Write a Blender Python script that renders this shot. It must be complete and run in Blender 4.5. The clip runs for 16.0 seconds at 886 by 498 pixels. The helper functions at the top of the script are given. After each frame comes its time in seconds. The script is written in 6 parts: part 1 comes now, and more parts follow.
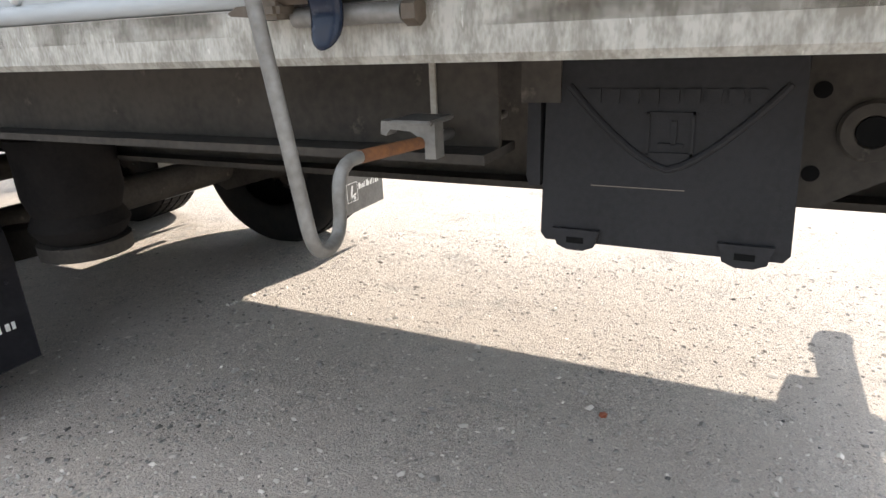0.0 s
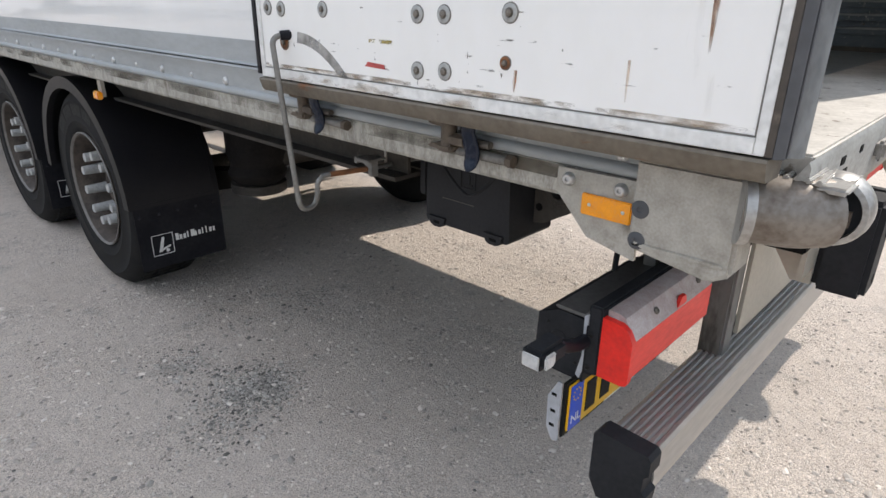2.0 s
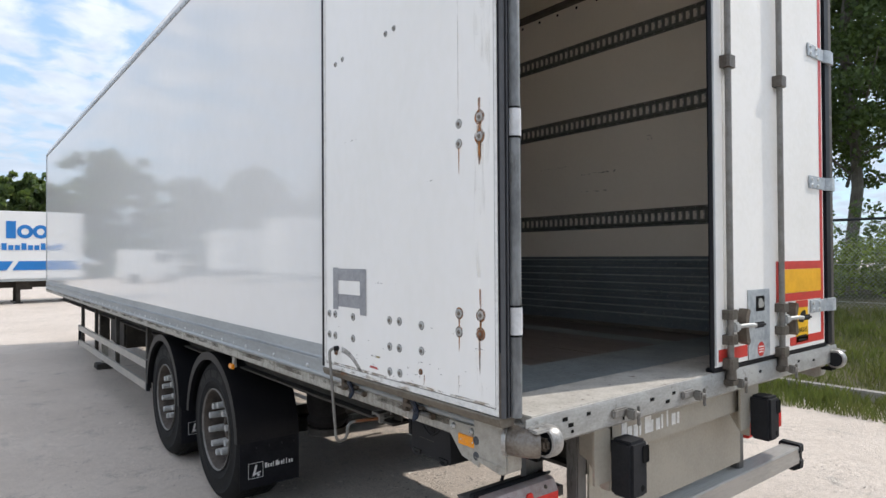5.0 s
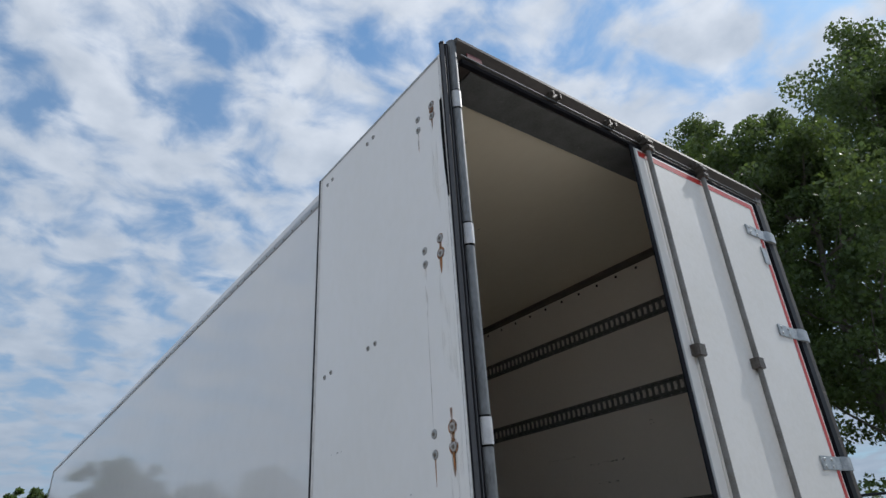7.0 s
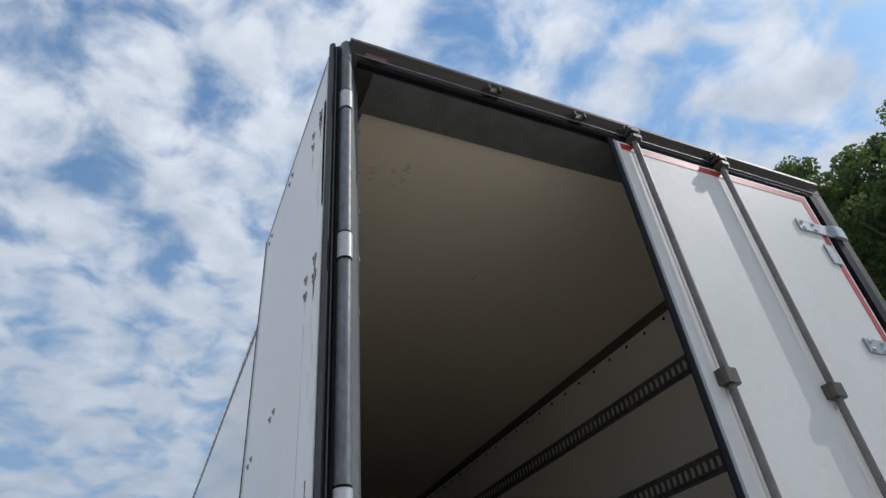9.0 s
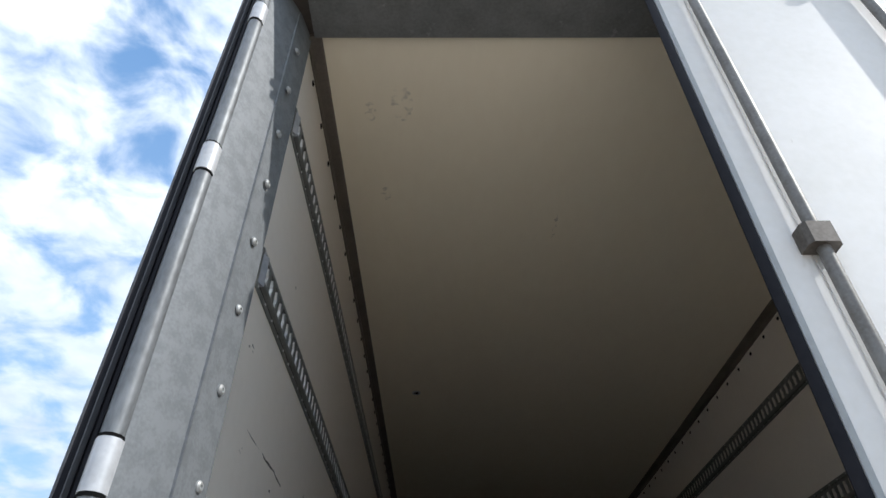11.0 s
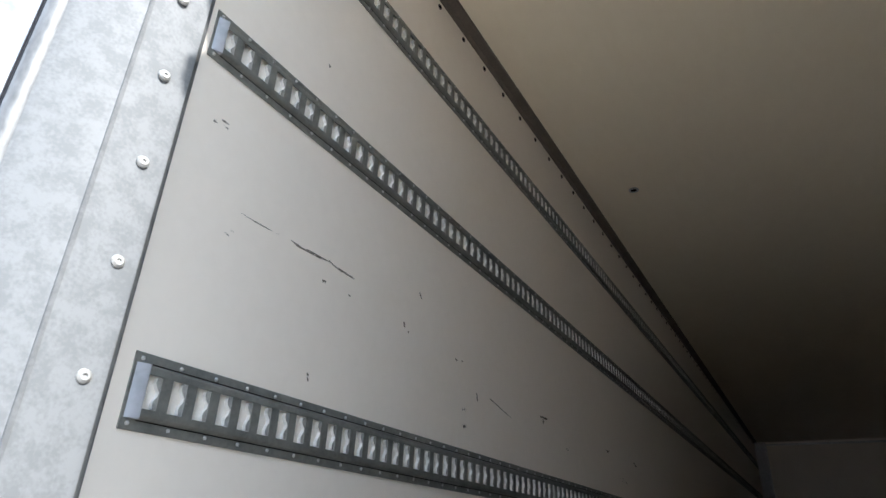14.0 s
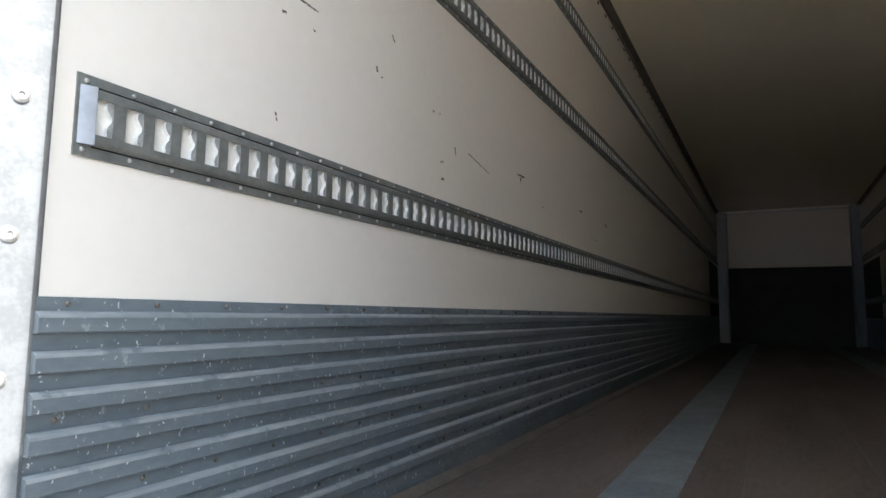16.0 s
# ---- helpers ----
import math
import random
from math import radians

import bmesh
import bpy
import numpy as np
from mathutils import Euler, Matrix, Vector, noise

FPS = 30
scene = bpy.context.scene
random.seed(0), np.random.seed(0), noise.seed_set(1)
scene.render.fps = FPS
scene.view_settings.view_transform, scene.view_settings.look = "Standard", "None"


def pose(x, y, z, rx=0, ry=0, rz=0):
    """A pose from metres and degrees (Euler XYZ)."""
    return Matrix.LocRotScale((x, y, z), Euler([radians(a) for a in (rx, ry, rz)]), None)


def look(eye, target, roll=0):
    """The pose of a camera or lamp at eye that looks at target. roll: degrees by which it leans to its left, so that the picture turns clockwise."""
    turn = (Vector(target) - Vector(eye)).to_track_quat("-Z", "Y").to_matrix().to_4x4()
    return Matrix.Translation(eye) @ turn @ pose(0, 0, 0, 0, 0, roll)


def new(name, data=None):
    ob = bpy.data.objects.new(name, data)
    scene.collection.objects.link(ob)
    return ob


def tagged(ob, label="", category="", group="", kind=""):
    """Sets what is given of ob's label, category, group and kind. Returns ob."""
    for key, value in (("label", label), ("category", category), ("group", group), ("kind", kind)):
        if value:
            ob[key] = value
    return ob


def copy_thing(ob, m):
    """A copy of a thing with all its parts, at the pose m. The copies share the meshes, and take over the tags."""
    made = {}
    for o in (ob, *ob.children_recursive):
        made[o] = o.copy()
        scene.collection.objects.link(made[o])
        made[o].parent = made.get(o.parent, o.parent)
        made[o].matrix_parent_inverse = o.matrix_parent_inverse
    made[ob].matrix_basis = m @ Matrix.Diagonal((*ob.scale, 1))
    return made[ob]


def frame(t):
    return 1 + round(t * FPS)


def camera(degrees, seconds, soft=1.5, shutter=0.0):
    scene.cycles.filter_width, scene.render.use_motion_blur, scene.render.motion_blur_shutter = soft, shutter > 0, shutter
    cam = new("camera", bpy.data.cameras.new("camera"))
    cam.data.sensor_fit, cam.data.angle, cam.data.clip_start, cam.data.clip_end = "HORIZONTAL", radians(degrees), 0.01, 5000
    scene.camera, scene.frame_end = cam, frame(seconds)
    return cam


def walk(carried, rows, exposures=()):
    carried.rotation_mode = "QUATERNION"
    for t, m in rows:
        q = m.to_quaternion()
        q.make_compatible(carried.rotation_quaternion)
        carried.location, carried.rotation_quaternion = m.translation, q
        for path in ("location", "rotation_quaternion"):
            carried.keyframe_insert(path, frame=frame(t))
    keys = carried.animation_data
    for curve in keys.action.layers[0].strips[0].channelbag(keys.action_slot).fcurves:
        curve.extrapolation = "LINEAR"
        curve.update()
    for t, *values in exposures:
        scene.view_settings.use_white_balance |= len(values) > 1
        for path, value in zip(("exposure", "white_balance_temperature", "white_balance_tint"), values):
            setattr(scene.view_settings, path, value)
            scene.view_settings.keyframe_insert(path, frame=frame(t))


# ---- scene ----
cam = camera(71.54, 16.0)
PATH = [
    (0, (-0.582, 0.692, 1.158), (1.104, 1.538, 0.492), -2.6),
    (0.5, (-0.67, 0.482, 1.23), (0.966, 1.364, 0.491), -1.1),
    (1, (-0.833, 0.271, 1.309), (0.747, 1.21, 0.52), -1.1),
    (1.5, (-0.953, 0.073, 1.404), (0.531, 1.097, 0.54), 0.1),
    (2, (-0.988, -0.236, 1.466), (0.362, 1.033, 0.714), 0.7),
    (2.5, (-1.035, -0.505, 1.563), (0.289, 0.843, 0.908), 1.3),
    (3, (-1.149, -0.714, 1.617), (0.078, 0.719, 0.953), -0.7),
    (3.2, (-1.206, -0.804, 1.648), (0.01, 0.645, 0.998), 0.5),
    (5.3, (-1.531, -1.493, 1.821), (-0.288, 0.067, 1.973), -0.6),
    (5.5, (-1.533, -1.505, 1.831), (-0.296, 0.05, 2.062), -0.5),
    (6, (-1.557, -1.552, 1.857), (-0.35, -0.018, 2.293), -0.6),
    (6.5, (-1.554, -1.58, 1.856), (-0.39, -0.088, 2.507), -0.9),
    (7, (-1.446, -1.624, 1.873), (-0.353, -0.211, 2.773), -3.9),
    (7.5, (-1.185, -1.685, 1.852), (-0.192, -0.298, 2.895), -3.1),
    (8, (-0.973, -1.639, 1.839), (-0.046, -0.248, 2.937), -4.6),
    (8.5, (-0.707, -1.536, 1.857), (0.137, -0.122, 2.991), -3.4),
    (9, (-0.477, -1.424, 1.863), (0.261, -0.006, 3.065), -6.4),
    (9.5, (-0.206, -1.337, 1.873), (0.348, 0.129, 3.115), -5.2),
    (9.7, (-0.122, -1.317, 1.876), (0.387, 0.175, 3.106), -5.4),
    (11.8, (0.766, -0.798, 1.855), (0.507, 0.708, 3.146), 0.5),
    (12, (0.803, -0.747, 1.849), (0.494, 0.788, 3.093), -0.4),
    (12.5, (0.857, -0.587, 1.848), (0.356, 0.952, 3.023), 1.9),
    (13, (0.919, -0.465, 1.873), (0.271, 1.057, 2.998), 1.8),
    (13.5, (0.987, -0.391, 1.863), (0.142, 1.129, 2.851), 2.9),
    (14, (1.006, -0.366, 1.86), (0.081, 1.179, 2.729), 2.5),
    (14.5, (1.004, -0.332, 1.844), (0.057, 1.258, 2.602), 2.7),
    (15, (0.997, -0.295, 1.818), (0.05, 1.354, 2.436), 2.4),
    (15.5, (0.999, -0.288, 1.796), (0.04, 1.405, 2.258), 1.4),
    (16, (0.958, -0.281, 1.777), (0.021, 1.474, 1.986), 0.7),
]
walk(cam, [(t, look(eye, target, roll)) for t, eye, target, roll in PATH], [(0, 1.84, 6850, 12), (1.0, 1.62, 6800, 12), (2.0, 1.1, 6750, 13), (3.2, 1.06, 6750, 13), (5.3, 0.76, 6550, 12), (6.0, 0.62, 6500, 12), (6.5, 0.50, 6450, 12), (7, -0.05, 6150, 10), (7.6, -0.22, 6150, 10), (9, -0.05, 6150, 10), (9.7, 0.1, 6150, 10), (10.9, 0.7, 6150, 10), (11.8, 1.6, 6150, 10), (13, 2.06, 6150, 11), (14.5, 2.2, 6250, 11), (15, 2.4, 6300, 11), (15.5, 2.66, 6350, 11), (16, 2.76, 6400, 11)])
# ---- light ----
SUN = (1.05, -0.25, 1.0)

world = bpy.data.worlds.new("world")
scene.world = world
world.use_nodes = True


def build_sky(nt):
    """Sky with broken altocumulus over a clear blue."""
    n, l = nt.nodes, nt.links
    sky = n.new("ShaderNodeTexSky")
    sky.sky_type, sky.sun_disc = "NISHITA", False
    sky.sun_elevation, sky.sun_rotation = math.atan2(1, math.hypot(*SUN[:2])), math.atan2(SUN[0], SUN[1])
    sky.air_density, sky.dust_density, sky.ozone_density = 1.0, 0.6, 2.0
    co = n.new("ShaderNodeTexCoord")
    sep = n.new("ShaderNodeSeparateXYZ")
    l.new(co.outputs["Generated"], sep.inputs[0])
    add = n.new("ShaderNodeMath"); add.operation = "MAXIMUM"; add.inputs[1].default_value = 0.0
    l.new(sep.outputs[2], add.inputs[0])
    low = n.new("ShaderNodeMath"); low.operation = "ADD"; low.inputs[1].default_value = 0.22
    l.new(add.outputs[0], low.inputs[0])
    com = n.new("ShaderNodeCombineXYZ")
    for i in (0, 1):
        d = n.new("ShaderNodeMath"); d.operation = "DIVIDE"
        l.new(sep.outputs[i], d.inputs[0]); l.new(low.outputs[0], d.inputs[1]); l.new(d.outputs[0], com.inputs[i])
    big = n.new("ShaderNodeTexNoise"); big.inputs["Scale"].default_value = 2.6; big.inputs["Detail"].default_value = 2
    fine = n.new("ShaderNodeTexNoise"); fine.inputs["Scale"].default_value = 8.2; fine.inputs["Detail"].default_value = 8
    fine.inputs["Roughness"].default_value = 0.52; fine.inputs["Distortion"].default_value = 0.35
    l.new(com.outputs[0], big.inputs["Vector"]); l.new(com.outputs[0], fine.inputs["Vector"])
    mix = n.new("ShaderNodeMix"); mix.data_type = "FLOAT"; mix.inputs[0].default_value = 0.66
    l.new(big.outputs["Fac"], mix.inputs[2]); l.new(fine.outputs["Fac"], mix.inputs[3])
    ramp = n.new("ShaderNodeValToRGB")
    ramp.color_ramp.elements[0].position, ramp.color_ramp.elements[1].position = 0.365, 0.56
    ramp.color_ramp.interpolation = "EASE"
    ramp.color_ramp.elements[0].color, ramp.color_ramp.elements[1].color = (0.0, 0.0, 0.0, 1), (0.95, 0.95, 0.95, 1)
    l.new(mix.outputs[0], ramp.inputs[0])
    shade = n.new("ShaderNodeTexNoise"); shade.inputs["Scale"].default_value = 9; shade.inputs["Detail"].default_value = 5
    l.new(com.outputs[0], shade.inputs["Vector"])
    cr = n.new("ShaderNodeValToRGB")
    cr.color_ramp.elements[0].position, cr.color_ramp.elements[1].position = 0.3, 0.7
    cr.color_ramp.elements[0].color, cr.color_ramp.elements[1].color = (4.4, 4.65, 5.0, 1), (7.0, 7.05, 7.15, 1)
    l.new(shade.outputs["Fac"], cr.inputs[0])
    blue = n.new("ShaderNodeMix"); blue.data_type = "RGBA"; blue.blend_type = "MULTIPLY"; blue.inputs[0].default_value = 1
    blue.inputs[7].default_value = (0.86, 1.18, 1.25, 1)
    l.new(sky.outputs[0], blue.inputs[6])
    out = n.new("ShaderNodeMix"); out.data_type = "RGBA"
    l.new(ramp.outputs[0], out.inputs[0]); l.new(blue.outputs[2], out.inputs[6]); l.new(cr.outputs[0], out.inputs[7])
    low_air = n.new("ShaderNodeMapRange")
    for i, v in ((1, 0.12), (2, 0.98), (3, 0.82), (4, 0.0)):
        low_air.inputs[i].default_value = v
    l.new(add.outputs[0], low_air.inputs[0])
    air = n.new("ShaderNodeMix"); air.data_type = "RGBA"
    air.inputs[7].default_value = (1.85, 2.35, 3.0, 1)
    l.new(low_air.outputs[0], air.inputs[0]); l.new(out.outputs[2], air.inputs[6])
    l.new(air.outputs[2], n["Background"].inputs[0])
    n["Background"].inputs[1].default_value = 0.15


build_sky(world.node_tree)
sun = new("sun", bpy.data.lights.new("sun", "SUN"))
sun.data.energy, sun.data.angle, sun.data.color = 2.0, radians(0.6), (1.0, 0.95, 0.88)
sun.matrix_world = look(Vector(SUN) * 10, (0, 0, 0))

# ---- materials ----


def mat(name, c, rough=0.5, metal=0.0, c2=None, scale=6.0, fine=60.0, bump=0.0, bump_scale=80.0, stretch=(1, 1, 1), coat=0.0, amount=1.0, per_piece=0.0, lo=0.4, hi=0.65, gloss=None):
    """A surface whose colour wanders between c and c2 at a coarse and a fine scale, with fine relief."""
    m = bpy.data.materials.new(name)
    m.use_nodes = True
    n, l = m.node_tree.nodes, m.node_tree.links
    b = n["Principled BSDF"]
    b.inputs["Roughness"].default_value, b.inputs["Metallic"].default_value = rough, metal
    b.inputs["Specular IOR Level"].default_value = 0.12 if max(c) < 0.05 else 0.5
    b.inputs["Coat Weight"].default_value, b.inputs["Coat Roughness"].default_value = coat, 0.03
    c2 = c2 or tuple(v * 0.8 for v in c)
    co = n.new("ShaderNodeTexCoord")
    mp = n.new("ShaderNodeMapping"); mp.inputs["Scale"].default_value = stretch
    l.new(co.outputs["Object"], mp.inputs[0])
    n1 = n.new("ShaderNodeTexNoise"); n1.inputs["Scale"].default_value = scale; n1.inputs["Detail"].default_value = 6
    n2 = n.new("ShaderNodeTexNoise"); n2.inputs["Scale"].default_value = fine; n2.inputs["Detail"].default_value = 4
    l.new(mp.outputs[0], n1.inputs["Vector"]); l.new(mp.outputs[0], n2.inputs["Vector"])
    av = n.new("ShaderNodeMix"); av.data_type = "FLOAT"; av.inputs[0].default_value = 0.4
    l.new(n1.outputs["Fac"], av.inputs[2]); l.new(n2.outputs["Fac"], av.inputs[3])
    rp = n.new("ShaderNodeMapRange"); rp.inputs[1].default_value, rp.inputs[2].default_value = lo, hi
    rp.inputs[4].default_value = amount
    l.new(av.outputs[0], rp.inputs[0])
    mx = n.new("ShaderNodeMix"); mx.data_type = "RGBA"
    mx.inputs[6].default_value, mx.inputs[7].default_value = (*c, 1), (*c2, 1)
    l.new(rp.outputs[0], mx.inputs[0])
    last = mx.outputs[2]
    if per_piece:
        geo = n.new("ShaderNodeNewGeometry")
        hs = n.new("ShaderNodeMapRange"); hs.inputs[3].default_value, hs.inputs[4].default_value = 1 - per_piece, 1 + per_piece
        l.new(geo.outputs["Random Per Island"], hs.inputs[0])
        ml = n.new("ShaderNodeVectorMath"); ml.operation = "SCALE"
        l.new(last, ml.inputs[0]); l.new(hs.outputs[0], ml.inputs["Scale"])
        last = ml.outputs[0]
    l.new(last, b.inputs["Base Color"])
    rr = n.new("ShaderNodeMapRange"); rr.inputs[3].default_value, rr.inputs[4].default_value = gloss or (max(rough - 0.08, 0.02), min(rough + 0.12, 1))
    l.new(av.outputs[0], rr.inputs[0]); l.new(rr.outputs[0], b.inputs["Roughness"])
    if bump:
        nb = n.new("ShaderNodeTexNoise"); nb.inputs["Scale"].default_value = bump_scale; nb.inputs["Detail"].default_value = 5
        l.new(mp.outputs[0], nb.inputs["Vector"])
        bp = n.new("ShaderNodeBump"); bp.inputs["Strength"].default_value = min(bump, 1); bp.inputs["Distance"].default_value = 0.004
        l.new(nb.outputs["Fac"], bp.inputs["Height"]); l.new(bp.outputs[0], b.inputs["Normal"])
    return m


def spotted(m, colour, scale, at, width=0.03, stretch=(1, 1, 1), rough=None):
    """Adds sparse marks of another colour to a material made by mat()."""
    n, l = m.node_tree.nodes, m.node_tree.links
    b = n["Principled BSDF"]
    src = b.inputs["Base Color"].links[0].from_socket
    co = n.new("ShaderNodeTexCoord")
    mp = n.new("ShaderNodeMapping"); mp.inputs["Scale"].default_value = stretch
    l.new(co.outputs["Object"], mp.inputs[0])
    ns = n.new("ShaderNodeTexNoise"); ns.inputs["Scale"].default_value = scale; ns.inputs["Detail"].default_value = 5
    ns.inputs["Roughness"].default_value = 0.65
    l.new(mp.outputs[0], ns.inputs["Vector"])
    rp = n.new("ShaderNodeMapRange"); rp.inputs[1].default_value, rp.inputs[2].default_value = at, at + width
    l.new(ns.outputs["Fac"], rp.inputs[0])
    mx = n.new("ShaderNodeMix"); mx.data_type = "RGBA"
    mx.inputs[7].default_value = (*colour, 1)
    l.new(src, mx.inputs[6]); l.new(rp.outputs[0], mx.inputs[0]); l.new(mx.outputs[2], b.inputs["Base Color"])
    return m


def decal(name, c, scale, lo, hi, stretch=(1, 1, 1), rough=0.7):
    """A thin stain: opaque only where its noise is high."""
    m = mat(name, c, rough, c2=tuple(v * 0.6 for v in c), scale=30)
    n, l = m.node_tree.nodes, m.node_tree.links
    co = n.new("ShaderNodeTexCoord")
    mp = n.new("ShaderNodeMapping"); mp.inputs["Scale"].default_value = stretch
    l.new(co.outputs["Object"], mp.inputs[0])
    ns = n.new("ShaderNodeTexNoise"); ns.inputs["Scale"].default_value = scale; ns.inputs["Detail"].default_value = 6
    l.new(mp.outputs[0], ns.inputs["Vector"])
    rp = n.new("ShaderNodeMapRange"); rp.inputs[1].default_value, rp.inputs[2].default_value = lo, hi
    l.new(ns.outputs["Fac"], rp.inputs[0]); l.new(rp.outputs[0], n["Principled BSDF"].inputs["Alpha"])
    return m


PANEL = mat("gloss_white_panel", (0.81, 0.81, 0.80), 0.10, c2=(0.785, 0.785, 0.77), scale=0.7, fine=9, bump=0.003, bump_scale=2.0, gloss=(0.045, 0.075))
PANEL.node_tree.nodes["Principled BSDF"].inputs["Specular IOR Level"].default_value = 0.30
LEAF = spotted(spotted(mat("grimy_white_paint", (0.86, 0.855, 0.835), 0.34, c2=(0.83, 0.825, 0.795), scale=2.2, fine=25, stretch=(1, 1, 0.6), bump=0.03, bump_scale=200),
               (0.60, 0.56, 0.48), 14, 0.755, 0.08, (1, 1, 0.3)), (0.25, 0.23, 0.2), 42, 0.75, 0.02, (1, 1, 0.5))
DOOR = spotted(mat("white_door_paint", (0.80, 0.79, 0.76), 0.55, c2=(0.75, 0.74, 0.70), scale=2.5, fine=40), (0.5, 0.48, 0.43), 12, 0.71, 0.05, (1, 1, 0.15))
GALV = spotted(mat("weathered_galvanised_steel", (0.45, 0.43, 0.385), 0.6, 0.2, c2=(0.31, 0.29, 0.25), scale=30, fine=220, bump=0.06, bump_scale=160, lo=0.36, hi=0.66), (0.21, 0.19, 0.155), 11, 0.60, 0.14)
RAILGALV = spotted(spotted(mat("streaked_galvanised_rail", (0.47, 0.455, 0.41), 0.55, 0.2, c2=(0.27, 0.255, 0.22), scale=48, fine=260, bump=0.10, bump_scale=180, stretch=(1, 1, 0.42), lo=0.40, hi=0.60), (0.18, 0.155, 0.12), 16, 0.64, 0.10, (1, 1, 0.5)), (0.62, 0.61, 0.56), 120, 0.66, 0.05, (1, 1, 0.3))
FLAPDUST_SUNLIT = mat("sunlit_dusty_flap", (0.13, 0.125, 0.118), 0.7, c2=(0.08, 0.077, 0.072), scale=8, fine=70)
GALV_NEW = mat("spangled_galvanised_steel", (0.47, 0.50, 0.515), 0.5, 0.45, c2=(0.33, 0.36, 0.385), scale=26, fine=140, bump=0.10, bump_scale=60, lo=0.43, hi=0.58)
POSTGALV = mat("dull_spangled_post_steel", (0.20, 0.212, 0.22), 0.62, 0.15, c2=(0.160, 0.171, 0.178), scale=26, fine=140, bump=0.10, bump_scale=60, lo=0.43, hi=0.58)
ZINC = mat("zinc_plated_steel", (0.62, 0.63, 0.63), 0.35, 0.7, c2=(0.45, 0.45, 0.44), scale=30, fine=150)
RAILGREY = spotted(mat("grey_painted_rail", (0.375, 0.395, 0.40), 0.55, 0.05, c2=(0.31, 0.325, 0.325), scale=5, fine=60, stretch=(1, 0.3, 1)), (0.30, 0.27, 0.22), 10, 0.67, 0.08, (1, 0.3, 1))
HINGEPALE = mat("pale_hinge_block", (0.62, 0.63, 0.64), 0.42, 0.15, c2=(0.50, 0.51, 0.52), scale=20, fine=90)
ROOFRAIL = mat("dull_grey_roof_rail", (0.42, 0.44, 0.45), 0.5, 0.1, c2=(0.33, 0.345, 0.355), scale=6, fine=70, stretch=(1, 0.3, 1))
CHASSIS = spotted(mat("dusty_brown_grey_chassis_paint", (0.055, 0.047, 0.038), 0.8, c2=(0.028, 0.024, 0.020), scale=7, fine=70, bump=0.05), (0.13, 0.112, 0.09), 14, 0.63, 0.1)
BLACK = mat("dusty_black_plastic", (0.024, 0.025, 0.028), 0.55, c2=(0.016, 0.017, 0.019), scale=10, fine=90, bump=0.05, bump_scale=260)
BOXGREY = spotted(mat("dark_grey_moulded_plastic", (0.030, 0.030, 0.032), 0.5, c2=(0.022, 0.022, 0.023), scale=8, fine=120, bump=0.10, bump_scale=420), (0.07, 0.067, 0.062), 24, 0.70, 0.05)
FENDER = mat("black_mudguard_plastic", (0.006, 0.006, 0.008), 0.42, c2=(0.010, 0.010, 0.011), scale=5, fine=70, bump=0.03)
FENDER.node_tree.nodes["Principled BSDF"].inputs["Specular IOR Level"].default_value = 0.25
DUSTYRUBBER = mat("dust_coated_rubber", (0.018, 0.016, 0.015), 0.85, c2=(0.010, 0.009, 0.009), scale=9, fine=80, bump=0.05)
RUBBER = spotted(mat("tyre_rubber", (0.016, 0.016, 0.017), 0.75, c2=(0.026, 0.025, 0.023), scale=16, fine=130, bump=0.08), (0.10, 0.09, 0.075), 20, 0.71, 0.08)
GASKET = mat("black_rubber_gasket", (0.010, 0.010, 0.013), 0.45, c2=(0.017, 0.017, 0.020), scale=10, fine=60)
RIM = mat("rust_brown_rim_paint", (0.075, 0.058, 0.046), 0.65, 0.1, c2=(0.028, 0.022, 0.018), scale=20, fine=120)
RUST = mat("brown_rust", (0.23, 0.095, 0.035), 0.85, c2=(0.12, 0.055, 0.03), scale=30, fine=160, bump=0.2, bump_scale=220)
RUSTSTEEL = spotted(mat("rust_stained_channel", (0.20, 0.175, 0.14), 0.65, 0.25, c2=(0.13, 0.11, 0.085), scale=9, fine=80), (0.20, 0.085, 0.035), 12, 0.63, 0.08, (1, 0.35, 1))
RODSTEEL = mat("worn_grey_rod", (0.225, 0.22, 0.205), 0.5, 0.4, c2=(0.15, 0.14, 0.125), scale=18, fine=140)
BRONZE = mat("brown_stained_casting", (0.125, 0.112, 0.095), 0.45, 0.4, c2=(0.07, 0.056, 0.045), scale=22, fine=120, bump=0.06)
CREAM = spotted(mat("cream_fibreglass_lining", (0.87, 0.805, 0.715), 0.34, c2=(0.84, 0.775, 0.685), scale=1.2, fine=30, bump=0.035, bump_scale=110), (0.36, 0.33, 0.28), 22, 0.745, 0.02)
CEIL = spotted(mat("cream_ceiling_lining", (0.90, 0.82, 0.645), 0.30, c2=(0.87, 0.785, 0.61), scale=0.9, fine=22, bump=0.04, bump_scale=90, stretch=(1, 0.4, 1)), (0.55, 0.50, 0.41), 9, 0.73, 0.08)
TRIM = mat("brown_grey_corner_trim", (0.20, 0.175, 0.145), 0.45, 0.3, c2=(0.15, 0.13, 0.11), scale=10, fine=90)
KICK = spotted(spotted(mat("blue_grey_corrugated_steel", (0.22, 0.255, 0.275), 0.36, 0.25, c2=(0.16, 0.185, 0.205), scale=6, fine=70, stretch=(1, 0.4, 1)), (0.72, 0.73, 0.72), 105, 0.640, 0.02, (1, 1, 0.7)), (0.36, 0.375, 0.38), 34, 0.640, 0.06)
